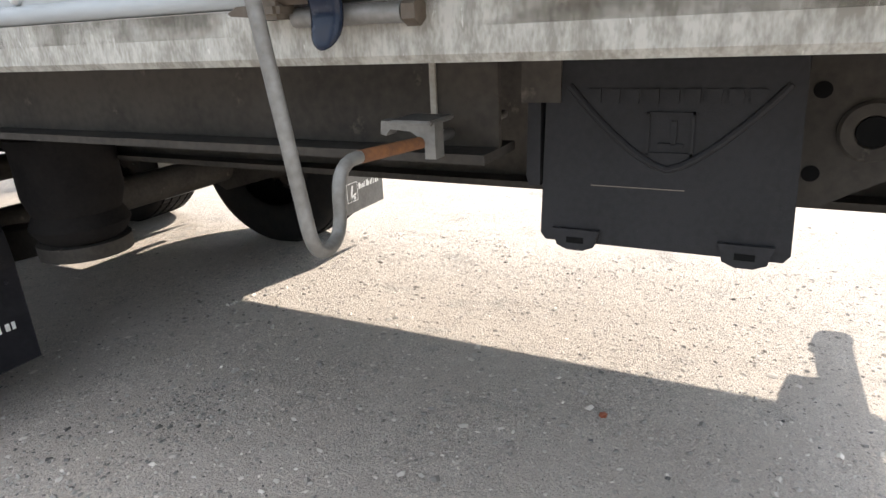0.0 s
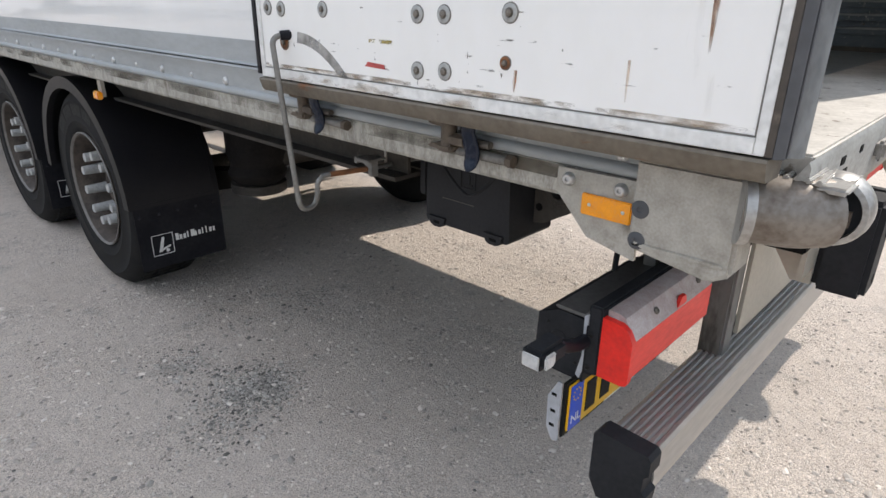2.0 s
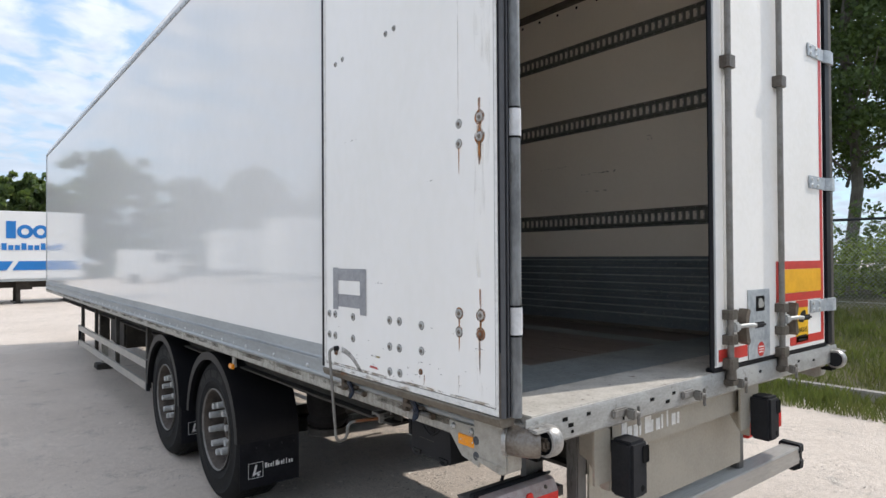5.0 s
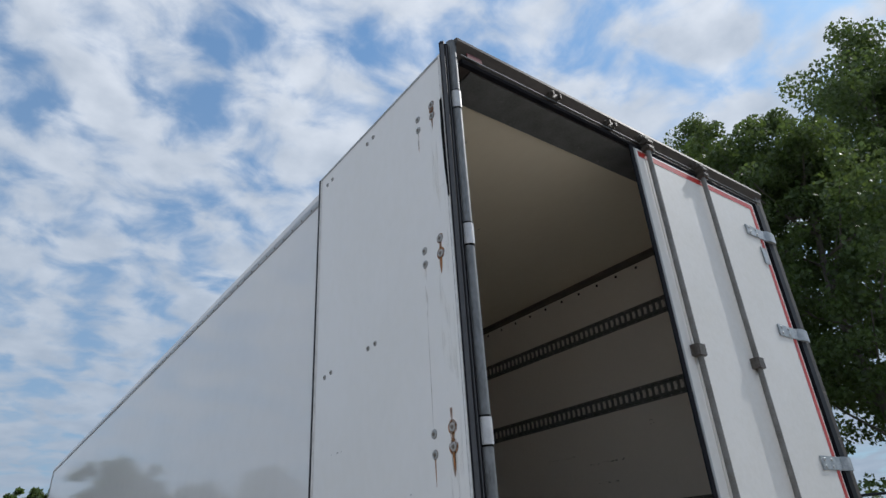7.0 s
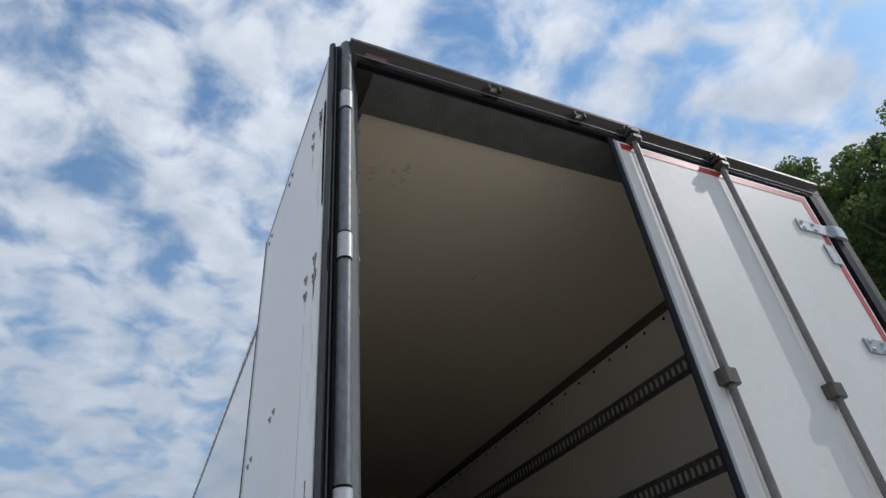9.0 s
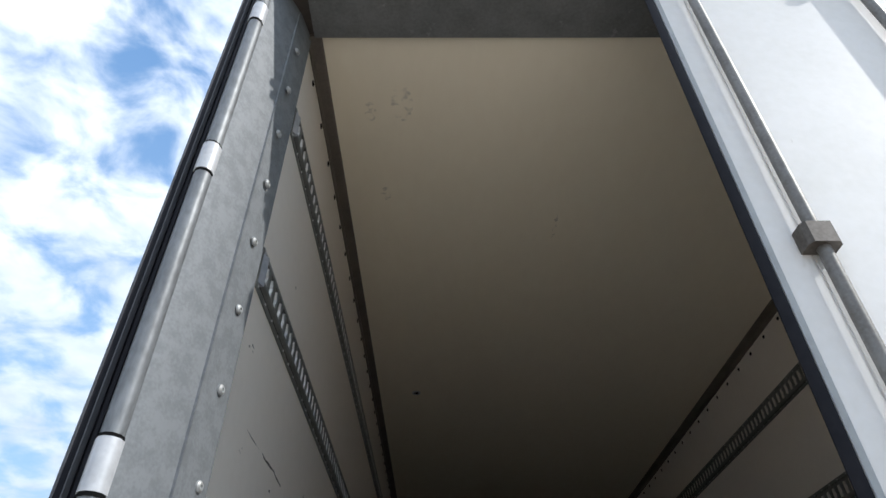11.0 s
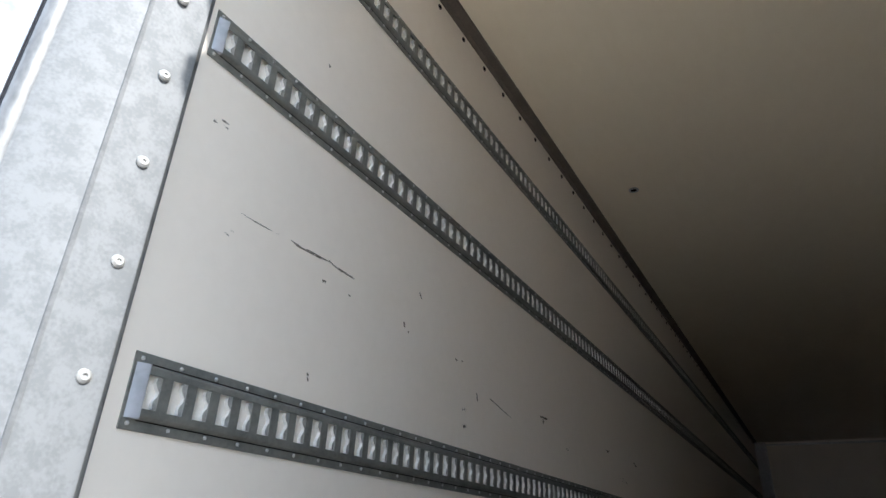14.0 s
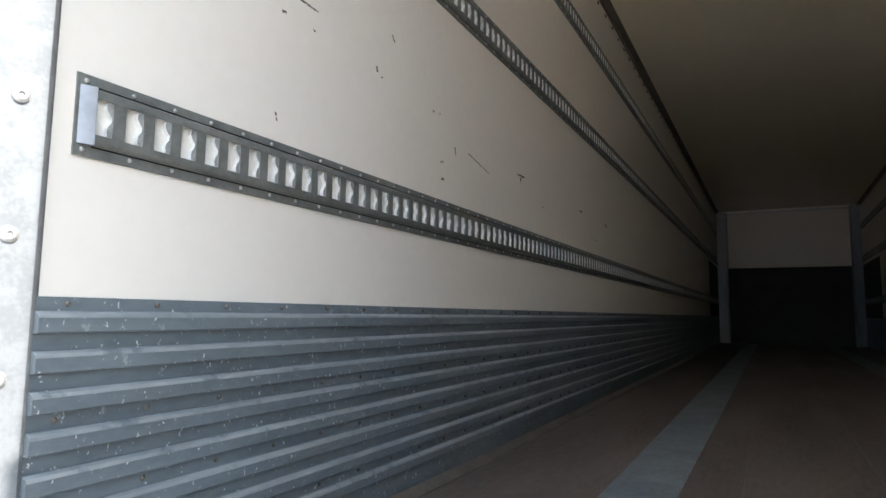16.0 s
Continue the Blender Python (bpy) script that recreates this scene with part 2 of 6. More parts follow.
WORNKICK_LIT = spotted(mat("rubbed_edge_highlight", (0.46, 0.49, 0.50), 0.38, 0.35, c2=(0.30, 0.335, 0.35), scale=9, fine=80, stretch=(1, 0.3, 1)), (0.22, 0.255, 0.275), 14, 0.56, 0.1)
TRACK = spotted(mat("dull_steel_cargo_track", (0.20, 0.205, 0.19), 0.42, 0.2, c2=(0.13, 0.135, 0.125), scale=16, fine=110), (0.42, 0.42, 0.40), 70, 0.70, 0.03)
TRACKCAP = mat("light_steel_track_end", (0.46, 0.48, 0.52), 0.45, 0.4, c2=(0.38, 0.40, 0.43), scale=30)
PLY = spotted(mat("worn_brown_floor_board", (0.145, 0.114, 0.096), 0.42, c2=(0.088, 0.070, 0.060), scale=4, fine=60, stretch=(1, 0.2, 1)), (0.16, 0.14, 0.12), 20, 0.64, 0.06, (1, 0.15, 1))
DECK = spotted(mat("blue_grey_deck_plate", (0.235, 0.265, 0.275), 0.45, 0.2, c2=(0.16, 0.182, 0.19), scale=6, fine=60), (0.10, 0.09, 0.08), 18, 0.66, 0.06)
SILLTOP = spotted(spotted(mat("sandy_worn_threshold", (0.53, 0.505, 0.46), 0.6, 0.1, c2=(0.37, 0.35, 0.315), scale=9, fine=90), (0.20, 0.17, 0.14), 30, 0.62, 0.06), (0.25, 0.20, 0.145), 5, 0.58, 0.12, (0.5, 1, 1))
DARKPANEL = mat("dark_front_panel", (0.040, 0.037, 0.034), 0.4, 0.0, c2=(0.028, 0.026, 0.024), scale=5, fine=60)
SILL = spotted(mat("stained_sill_steel", (0.37, 0.37, 0.355), 0.5, 0.3, c2=(0.25, 0.245, 0.23), scale=14, fine=120, bump=0.06, stretch=(0.5, 1, 1)), (0.12, 0.105, 0.085), 10, 0.62, 0.10)
TYREMARK = mat("raised_tyre_marks", (0.045, 0.044, 0.042), 0.7, scale=20)
ALU = spotted(mat("ribbed_aluminium", (0.45, 0.43, 0.40), 0.42, 0.55, c2=(0.36, 0.345, 0.32), scale=8, fine=90, stretch=(0.2, 1, 1)), (0.24, 0.22, 0.19), 16, 0.68, 0.06, (0.3, 1, 1))
BEIGE = mat("beige_dusty_panel", (0.40, 0.37, 0.31), 0.5, 0.3, c2=(0.34, 0.315, 0.265), scale=5, fine=70)
RED = mat("red_lamp_lens", (0.80, 0.022, 0.012), 0.4, c2=(0.60, 0.016, 0.010), scale=12, fine=120, stretch=(0.3, 1, 1))
REDTAPE = mat("red_reflective_tape", (0.55, 0.035, 0.025), 0.4, c2=(0.45, 0.03, 0.022), scale=14, fine=120)
CLEAR = mat("dusty_clear_lens", (0.46, 0.40, 0.385), 0.22, c2=(0.36, 0.28, 0.27), scale=30, fine=200, bump=0.15, bump_scale=500, coat=0.5)
ORANGE = mat("orange_reflector", (0.98, 0.36, 0.004), 0.25, c2=(0.75, 0.25, 0.005), scale=40, fine=200, coat=0.5)
YELLOW = mat("yellow_plate", (0.80, 0.46, 0.012), 0.35, c2=(0.72, 0.40, 0.01), scale=20)
SAFETY = mat("amber_reflective_board", (0.80, 0.42, 0.012), 0.35, c2=(0.70, 0.35, 0.01), scale=12)
BLUE = mat("blue_plate_band", (0.015, 0.075, 0.50), 0.35, c2=(0.012, 0.06, 0.42), scale=20)
INK = mat("black_ink", (0.018, 0.018, 0.018), 0.5, scale=20)
WHITEINK = mat("white_print", (0.78, 0.78, 0.76), 0.5, c2=(0.62, 0.62, 0.60), scale=30)
BLUEINK = mat("blue_print", (0.010, 0.18, 0.52), 0.4, c2=(0.01, 0.16, 0.46), scale=3)
TAPE = mat("grey_duct_tape", (0.33, 0.34, 0.36), 0.5, 0.1, c2=(0.24, 0.245, 0.26), scale=12, fine=60, bump=0.15, bump_scale=40)
NAVY = mat("dark_blue_plastic_handle", (0.008, 0.013, 0.028), 0.25, c2=(0.013, 0.020, 0.036), scale=20, fine=90, coat=0.3)
HOLE = mat("dark_recess", (0.008, 0.008, 0.008), 0.9, scale=20)
STREAK = decal("rust_streak", (0.44, 0.18, 0.045), 60, 0.38, 0.66, (1, 1, 0.16))
FAINT = decal("faint_rust_run", (0.60, 0.36, 0.17), 60, 0.42, 1.0, (1, 1, 0.10))
RUSTRING = decal("rust_bloom", (0.38, 0.16, 0.05), 55, 0.34, 0.66)
GRIME = decal("brown_grime", (0.40, 0.29, 0.18), 40, 0.44, 0.85, (1, 0.35, 1))
TRIMSTAIN = decal("brown_trim_stain", (0.46, 0.33, 0.20), 30, 0.56, 1.1, (1, 0.35, 1))
WASHER = mat("dull_zinc_washer", (0.46, 0.47, 0.46), 0.5, 0.4, c2=(0.32, 0.32, 0.31), scale=60, fine=200)
PILLAR = spotted(mat("stained_grey_pillar", (0.22, 0.232, 0.238), 0.48, 0.25, c2=(0.12, 0.126, 0.13), scale=10, fine=80, stretch=(1, 1, 0.4)), (0.09, 0.085, 0.08), 12, 0.64, 0.08, (1, 1, 0.3))
SCUFF = decal("dark_scuff", (0.30, 0.265, 0.21), 90, 0.56, 0.72, (1, 0.30, 1))
PALESTAIN = decal("yellowish_stain", (0.76, 0.66, 0.42), 22, 0.50, 2.4, (1, 1, 0.16))
SMUDGE = decal("grey_smudge", (0.44, 0.39, 0.31), 34, 0.50, 1.9)
RAILGRIME = decal("dark_rail_grime", (0.16, 0.135, 0.10), 16, 0.42, 1.0, (1, 0.3, 1))
SLOTBACK = mat("pale_slot_lining", (0.84, 0.80, 0.73), 0.45, c2=(0.76, 0.72, 0.65), scale=60, fine=200)
TOOTH_LIT = mat("daylit_zinc_tooth", (0.86, 0.86, 0.84), 0.32, 0.1, c2=(0.66, 0.66, 0.64), scale=60, fine=200)
LENSWHITE = mat("milky_clear_lens", (0.52, 0.52, 0.51), 0.2, c2=(0.40, 0.40, 0.40), scale=60, fine=200, coat=0.5)
KEEPER = mat("worn_keeper_steel", (0.26, 0.25, 0.235), 0.5, 0.35, c2=(0.15, 0.14, 0.125), scale=18, fine=110, bump=0.05)
UPRIGHT = spotted(mat("dull_weathered_upright", (0.16, 0.155, 0.145), 0.6, 0.2, c2=(0.105, 0.10, 0.092), scale=9, fine=90, stretch=(1, 1, 0.4)), (0.075, 0.068, 0.06), 12, 0.62, 0.08, (1, 1, 0.3))
COVER = mat("dusty_grey_cover_plate", (0.115, 0.112, 0.108), 0.5, 0.3, c2=(0.075, 0.073, 0.07), scale=9, fine=90)
WORNSTEEL = mat("worn_bare_casting", (0.40, 0.395, 0.38), 0.36, 0.5, c2=(0.24, 0.23, 0.215), scale=14, fine=110, bump=0.05)
PLUG = mat("dark_grey_plug", (0.075, 0.078, 0.085), 0.6, scale=20)
LATCH = mat("dark_rusty_casting", (0.13, 0.105, 0.08), 0.65, 0.2, c2=(0.08, 0.06, 0.045), scale=24, fine=120, bump=0.1)
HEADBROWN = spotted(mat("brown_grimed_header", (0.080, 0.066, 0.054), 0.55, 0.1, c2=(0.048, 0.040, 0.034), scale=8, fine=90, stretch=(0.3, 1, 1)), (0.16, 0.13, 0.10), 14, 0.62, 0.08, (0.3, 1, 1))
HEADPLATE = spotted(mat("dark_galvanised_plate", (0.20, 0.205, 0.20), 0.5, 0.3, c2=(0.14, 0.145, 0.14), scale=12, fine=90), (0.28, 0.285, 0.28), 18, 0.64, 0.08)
OLDRED = mat("faded_dark_red_lens", (0.16, 0.02, 0.018), 0.4, c2=(0.11, 0.016, 0.014), scale=20)
SCRATCH = decal("dark_olive_scratch", (0.27, 0.245, 0.19), 150, 0.36, 0.62, (1, 0.25, 1))
ARC = decal("grey_rub_mark", (0.44, 0.425, 0.40), 24, 0.20, 0.70)
LEAVES = mat("green_leaves", (0.074, 0.112, 0.038), 0.45, c2=(0.036, 0.064, 0.022), scale=0.8, fine=6, per_piece=0.55)
HEDGE = mat("light_green_leaves", (0.19, 0.255, 0.050), 0.5, c2=(0.095, 0.145, 0.030), scale=1.0, fine=6, per_piece=0.55)
BARK = mat("grey_bark", (0.15, 0.135, 0.11), 0.9, c2=(0.09, 0.08, 0.065), scale=5, fine=40, bump=0.4, bump_scale=30)
GRASS = mat("grass_blades", (0.090, 0.125, 0.026), 0.7, c2=(0.15, 0.135, 0.05), scale=0.7, fine=10, per_piece=0.4)
CONCRETE = mat("concrete_kerb", (0.27, 0.255, 0.235), 0.85, c2=(0.19, 0.18, 0.165), scale=4, fine=60, bump=0.2)
STONES = mat("gravel_stones", (0.56, 0.51, 0.455), 0.85, c2=(0.42, 0.375, 0.33), scale=2.0, fine=40, per_piece=0.5)
DARKSTONES = mat("dark_gravel_stones", (0.17, 0.158, 0.148), 0.85, c2=(0.25, 0.23, 0.21), scale=3.0, fine=40, per_piece=0.45)
GREYSTONES = mat("grey_gravel", (0.36, 0.335, 0.30), 0.85, c2=(0.19, 0.178, 0.16), scale=8.0, fine=60, per_piece=0.7)
FENCE = mat("dark_fence_steel", (0.035, 0.037, 0.04), 0.5, 0.3, scale=10)
WIRE = mat("galvanised_wire", (0.42, 0.43, 0.42), 0.5, 0.5, scale=10)


def ground_material():
    m = mat("compacted_sandy_gravel", (0.58, 0.51, 0.445), 0.92, c2=(0.49, 0.425, 0.365), scale=0.55, fine=14, lo=0.38, hi=0.62)
    spotted(m, (0.34, 0.31, 0.275), 3.2, 0.58, 0.16)
    spotted(m, (0.40, 0.355, 0.31), 40, 0.60, 0.14)
    spotted(m, (0.60, 0.555, 0.49), 95, 0.62, 0.05)
    spotted(m, (0.27, 0.25, 0.23), 120, 0.63, 0.03)
    spotted(m, (0.62, 0.59, 0.54), 260, 0.62, 0.04)
    n, l = m.node_tree.nodes, m.node_tree.links
    co = n.new("ShaderNodeTexCoord")
    base = n["Principled BSDF"].inputs["Base Color"]
    patch = n.new("ShaderNodeTexNoise"); patch.inputs["Scale"].default_value = 1.6; patch.inputs["Detail"].default_value = 5
    l.new(co.outputs["Object"], patch.inputs["Vector"])
    for sc, depth in ((75, 0.09), (150, 0.22), (310, 0.34)):
        grit = n.new("ShaderNodeTexVoronoi"); grit.inputs["Scale"].default_value = sc
        l.new(co.outputs["Object"], grit.inputs["Vector"])
        one = n.new("ShaderNodeSeparateColor"); l.new(grit.outputs["Color"], one.inputs[0])
        tone = n.new("ShaderNodeMapRange"); tone.inputs[3].default_value, tone.inputs[4].default_value = 1 - depth, 1 + depth * 0.85
        l.new(one.outputs[0], tone.inputs[0])
        share = n.new("ShaderNodeMapRange"); share.inputs[1].default_value, share.inputs[2].default_value = 0.42, 0.64
        share.inputs[3].default_value = 0.30
        l.new(patch.outputs["Fac"], share.inputs[0])
        mx = n.new("ShaderNodeMix"); mx.data_type = "RGBA"; mx.blend_type = "MULTIPLY"
        l.new(share.outputs[0], mx.inputs[0]); l.new(base.links[0].from_socket, mx.inputs[6]); l.new(tone.outputs[0], mx.inputs[7])
        l.new(mx.outputs[2], base)
    parts = []
    for sc, dist, det in ((2.5, 0.04, 3), (30, 0.006, 5), (120, 0.008, 5), (260, 0.006, 4)):
        ns = n.new("ShaderNodeTexNoise"); ns.inputs["Scale"].default_value = sc; ns.inputs["Detail"].default_value = det
        l.new(co.outputs["Object"], ns.inputs["Vector"])
        bp = n.new("ShaderNodeBump"); bp.inputs["Distance"].default_value = dist; bp.inputs["Strength"].default_value = 0.75
        l.new(ns.outputs["Fac"], bp.inputs["Height"])
        if parts:
            l.new(parts[-1].outputs[0], bp.inputs["Normal"])
        parts.append(bp)
    wv = n.new("ShaderNodeTexWave"); wv.inputs["Scale"].default_value = 11.0; wv.inputs["Distortion"].default_value = 10
    wv.inputs["Detail"].default_value = 3; wv.bands_direction = "X"
    l.new(co.outputs["Object"], wv.inputs["Vector"])
    bp = n.new("ShaderNodeBump"); bp.inputs["Distance"].default_value = 0.003; bp.inputs["Strength"].default_value = 0.12
    l.new(wv.outputs["Fac"], bp.inputs["Height"]); l.new(parts[-1].outputs[0], bp.inputs["Normal"])
    l.new(bp.outputs[0], n["Principled BSDF"].inputs["Normal"])
    return m


GROUND = ground_material()


def translucent(m, colour, share):
    """Lets part of the light through thin leaves."""
    n, l = m.node_tree.nodes, m.node_tree.links
    t = n.new("ShaderNodeBsdfTranslucent"); t.inputs[0].default_value = (*colour, 1)
    mx = n.new("ShaderNodeMixShader"); mx.inputs[0].default_value = share
    l.new(n["Principled BSDF"].outputs[0], mx.inputs[1]); l.new(t.outputs[0], mx.inputs[2])
    l.new(mx.outputs[0], n["Material Output"].inputs[0])


translucent(LEAVES, (0.20, 0.28, 0.06), 0.36)
translucent(HEDGE, (0.24, 0.30, 0.04), 0.35)
translucent(GRASS, (0.18, 0.22, 0.04), 0.25)

# ---- mesh helpers ----


def quad_box(bm, x0, x1, y0, y1, z0, z1, bev=0.0):
    r = bmesh.ops.create_cube(bm, size=1)["verts"]
    for v in r:
        v.co = Vector(((x0 + x1) / 2 + v.co.x * (x1 - x0), (y0 + y1) / 2 + v.co.y * (y1 - y0), (z0 + z1) / 2 + v.co.z * (z1 - z0)))
    if bev:
        edges = list({e for v in r for e in v.link_edges})
        bmesh.ops.bevel(bm, geom=edges, offset=bev, segments=2, affect="EDGES")
    return bm


def rod(bm, p0, p1, r, seg=16, r2=None):
    p0, p1 = Vector(p0), Vector(p1)
    m = Matrix.Translation((p0 + p1) / 2) @ (p1 - p0).to_track_quat("Z", "Y").to_matrix().to_4x4()
    bmesh.ops.create_cone(bm, cap_ends=True, segments=seg, radius1=r, radius2=r if r2 is None else r2, depth=(p1 - p0).length, matrix=m)
    return bm


def rounded_path(pts, radius, steps=6):
    """Corner points turned into arcs."""
    pts = [Vector(p) for p in pts]
    out = [pts[0]]
    for a, b, c in zip(pts, pts[1:], pts[2:]):
        d = min(radius, (a - b).length * 0.49, (c - b).length * 0.49)
        p, q = b + (a - b).normalized() * d, b + (c - b).normalized() * d
        for i in range(steps + 1):
            t = i / steps
            out.append(p * (1 - t) ** 2 + b * 2 * t * (1 - t) + q * t * t)
    return out + [pts[-1]]


def tube(bm, pts, r, seg=12):
    pts = [Vector(p) for p in pts]
    side, rings = None, []
    for i, p in enumerate(pts):
        d = (pts[min(i + 1, len(pts) - 1)] - pts[max(i - 1, 0)]).normalized()
        if side is None:
            side = d.orthogonal().normalized()
        side = (side - d * side.dot(d)).normalized()
        up = d.cross(side)
        rings.append([bm.verts.new(p + (side * math.cos(a) + up * math.sin(a)) * r) for a in (2 * math.pi * k / seg for k in range(seg))])
    for a, b in zip(rings, rings[1:]):
        for k in range(seg):
            bm.faces.new((a[k], a[(k + 1) % seg], b[(k + 1) % seg], b[k]))
    bm.faces.new(rings[0][::-1]); bm.faces.new(rings[-1])
    return bm


def prism(bm, outline, axis, a, b):
    """A closed outline in the two other axes, drawn out along axis from a to b."""
    def at(p, w):
        return {"x": (w, p[0], p[1]), "y": (p[0], w, p[1]), "z": (p[0], p[1], w)}[axis]
    lo, hi = [bm.verts.new(at(p, a)) for p in outline], [bm.verts.new(at(p, b)) for p in outline]
    n = len(outline)
    fs = [bm.faces.new(lo), bm.faces.new(hi[::-1])]
    fs += [bm.faces.new((lo[i], hi[i], hi[(i + 1) % n], lo[(i + 1) % n])) for i in range(n)]
    bmesh.ops.recalc_face_normals(bm, faces=fs)
    return bm


def dome(bm, p, normal, r, h, seg=10):
    """A flat rivet head with a dimple."""
    q = Vector(normal).to_track_quat("Z", "Y").to_matrix().to_4x4()
    q.translation = Vector(p)
    rings = []
    for rr, hh in ((1.0, 0.0), (0.93, 0.55), (0.6, 1.0), (0.34, 1.0), (0.26, 0.55)):
        rings.append([bm.verts.new(q @ Vector((rr * r * math.cos(a), rr * r * math.sin(a), hh * h))) for a in (2 * math.pi * k / seg for k in range(seg))])
    for a, b in zip(rings, rings[1:]):
        for k in range(seg):
            bm.faces.new((a[k], a[(k + 1) % seg], b[(k + 1) % seg], b[k]))
    bm.faces.new(rings[-1])
    return bm


def lathe(bm, prof, seg=48):
    """Radii and places along x turned round the x axis."""
    rings = [[bm.verts.new((x, r * math.cos(a), r * math.sin(a))) for a in (2 * math.pi * k / seg for k in range(seg))] for r, x in prof]
    for a, b in zip(rings, rings[1:]):
        for k in range(seg):
            bm.faces.new((a[k], a[(k + 1) % seg], b[(k + 1) % seg], b[k]))
    bmesh.ops.recalc_face_normals(bm, faces=bm.faces[:])
    return bm


def mesh_of(name, bm, material, smooth=35):
    me = bpy.data.meshes.new(name)
    bm.to_mesh(me)
    bm.free()
    me.materials.append(material)
    me.shade_smooth()
    me.set_sharp_from_angle(angle=radians(smooth))
    return me


def part(name, bm, material, parent=None, label="", smooth=35):
    ob = new(name, mesh_of(name, bm, material, smooth))
    ob.parent = parent
    if label:
        tagged(ob, label)
    return ob


def placed(name, me, parent, m, label=""):
    ob = new(name, me)
    ob.parent = parent
    ob.matrix_basis = m
    if label:
        tagged(ob, label)
    return ob


def raw(name, verts, faces, material, smooth=False):
    me = bpy.data.meshes.new(name)
    me.from_pydata([tuple(v) for v in verts], [], faces)
    me.materials.append(material)
    if smooth:
        me.shade_smooth()
    return new(name, me)


def B():
    return bmesh.new()

# ---- the trailer ----
LENGTH, FLOOR_Z, CEIL_Z, RIGHT_IN = 13.5, 1.235, 3.88, 2.468
trailer = tagged(new("box_semi_trailer"), "long white box semi-trailer with its rear door open, standing on gravel", "trailer")


def fbox(bm, x0, x1, y0, y1, z0, z1):
    v = [bm.verts.new((x, y, z)) for x in (x0, x1) for y in (y0, y1) for z in (z0, z1)]
    for f in ((0, 1, 3, 2), (4, 6, 7, 5), (0, 4, 5, 1), (2, 3, 7, 6), (0, 2, 6, 4), (1, 5, 7, 3)):
        bm.faces.new([v[i] for i in f])
    return bm


def rivet_line(bm, spots, normal, r=0.008, h=0.004, seg=8):
    for p in spots:
        dome(bm, p, normal, r, h, seg)
    return bm


def stuff(name, bm, material, parent):
    return tagged(part(name, bm, material, parent), kind="stuff")


def spread(a, b, step):
    return [a + step * i for i in range(int((b - a) / step) + 1)]


# walls, roof and lining
left_wall = part("side_wall", quad_box(B(), -0.022, 0.0, 0.225, LENGTH, 1.32, 3.868), PANEL, trailer, "glossy white outer side panel")
right_wall = part("side_wall", quad_box(B(), 2.54, 2.562, 0.225, LENGTH, 1.32, 3.868), PANEL, trailer, "glossy white outer side panel")
part("lining", quad_box(B(), 0.002, 0.02, 0.208, 13.40, FLOOR_Z, CEIL_Z), CREAM, left_wall, "cream inner wall lining with scuffs")
part("lining", quad_box(B(), RIGHT_IN, 2.538, 0.19, 13.40, FLOOR_Z, CEIL_Z), CREAM, right_wall, "cream inner wall lining with scuffs")
roof = part("roof", quad_box(B(), -0.02, 2.56, 0.1, LENGTH, 3.925, 3.965), PANEL, trailer, "white roof skin")
part("ceiling_lining", quad_box(B(), 0.0, 2.54, 0.12, 13.42, CEIL_Z, 3.92), CEIL, roof, "cream ceiling lining with grey smudges")
front = part("front_wall", quad_box(B(), -0.02, 2.56, 13.405, LENGTH + 0.05, 1.1, 3.93), PANEL, trailer, "white front bulkhead")
part("front_lining", quad_box(B(), 0.0, 2.54, 13.36, 13.40, 2.72, CEIL_Z), CREAM, front, "cream upper front lining")
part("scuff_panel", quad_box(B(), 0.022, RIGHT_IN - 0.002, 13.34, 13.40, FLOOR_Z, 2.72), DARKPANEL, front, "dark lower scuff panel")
for x0, x1 in ((0.03, 0.22), (2.30, 2.49)):
    part("corner_post", prism(B(), [(x0, 13.34), (x1, 13.34), (x1 - 0.02 if x0 < 1 else x1, 13.24), (x0 if x0 < 1 else x0 + 0.02, 13.20)], "z", FLOOR_Z, CEIL_Z - 0.03), TRACKCAP, front, "light grey front corner post")
part("ceiling_bar", quad_box(B(), 0.22, 2.30, 13.28, 13.335, 3.80, 3.83, 0.004), ZINC, front, "thin bar below the ceiling")
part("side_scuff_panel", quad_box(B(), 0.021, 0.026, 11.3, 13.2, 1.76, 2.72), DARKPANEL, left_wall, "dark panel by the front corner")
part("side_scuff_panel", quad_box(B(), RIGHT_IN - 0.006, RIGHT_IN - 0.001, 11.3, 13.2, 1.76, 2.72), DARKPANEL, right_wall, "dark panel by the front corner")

# ceiling corner trims with screws
for x, s, wall in ((0.02, 1, left_wall), (RIGHT_IN, -1, right_wall)):
    t = part("corner_trim", prism(B(), [(x, 3.835), (x + s * 0.006, 3.835), (x + s * 0.010, 3.862), (x + s * 0.044, 3.872), (x + s * 0.048, 3.879), (x, 3.879)], "y", 0.2, 13.35), TRIM, wall, "brown-grey corner trim strip")
    stuff("screw_row", rivet_line(B(), [(x, y, 3.803) for y in spread(0.36, 13.1, 0.203)], (s, 0, 0), 0.012, 0.005), HOLE, t)

# corrugated kick plates
def kick_outline(x, s):
    pts, z = [(x, 1.765), (x + s * 0.003, 1.765)], 1.7445
    while z > FLOOR_Z + 0.062:
        pts += [(x + s * 0.003, z), (x + s * 0.0155, z - 0.0055), (x + s * 0.017, z - 0.008), (x + s * 0.017, z - 0.0305), (x + s * 0.0155, z - 0.032), (x + s * 0.003, z - 0.0335)]
        z -= 0.0575
    return pts + [(x + s * 0.003, FLOOR_Z), (x, FLOOR_Z)]


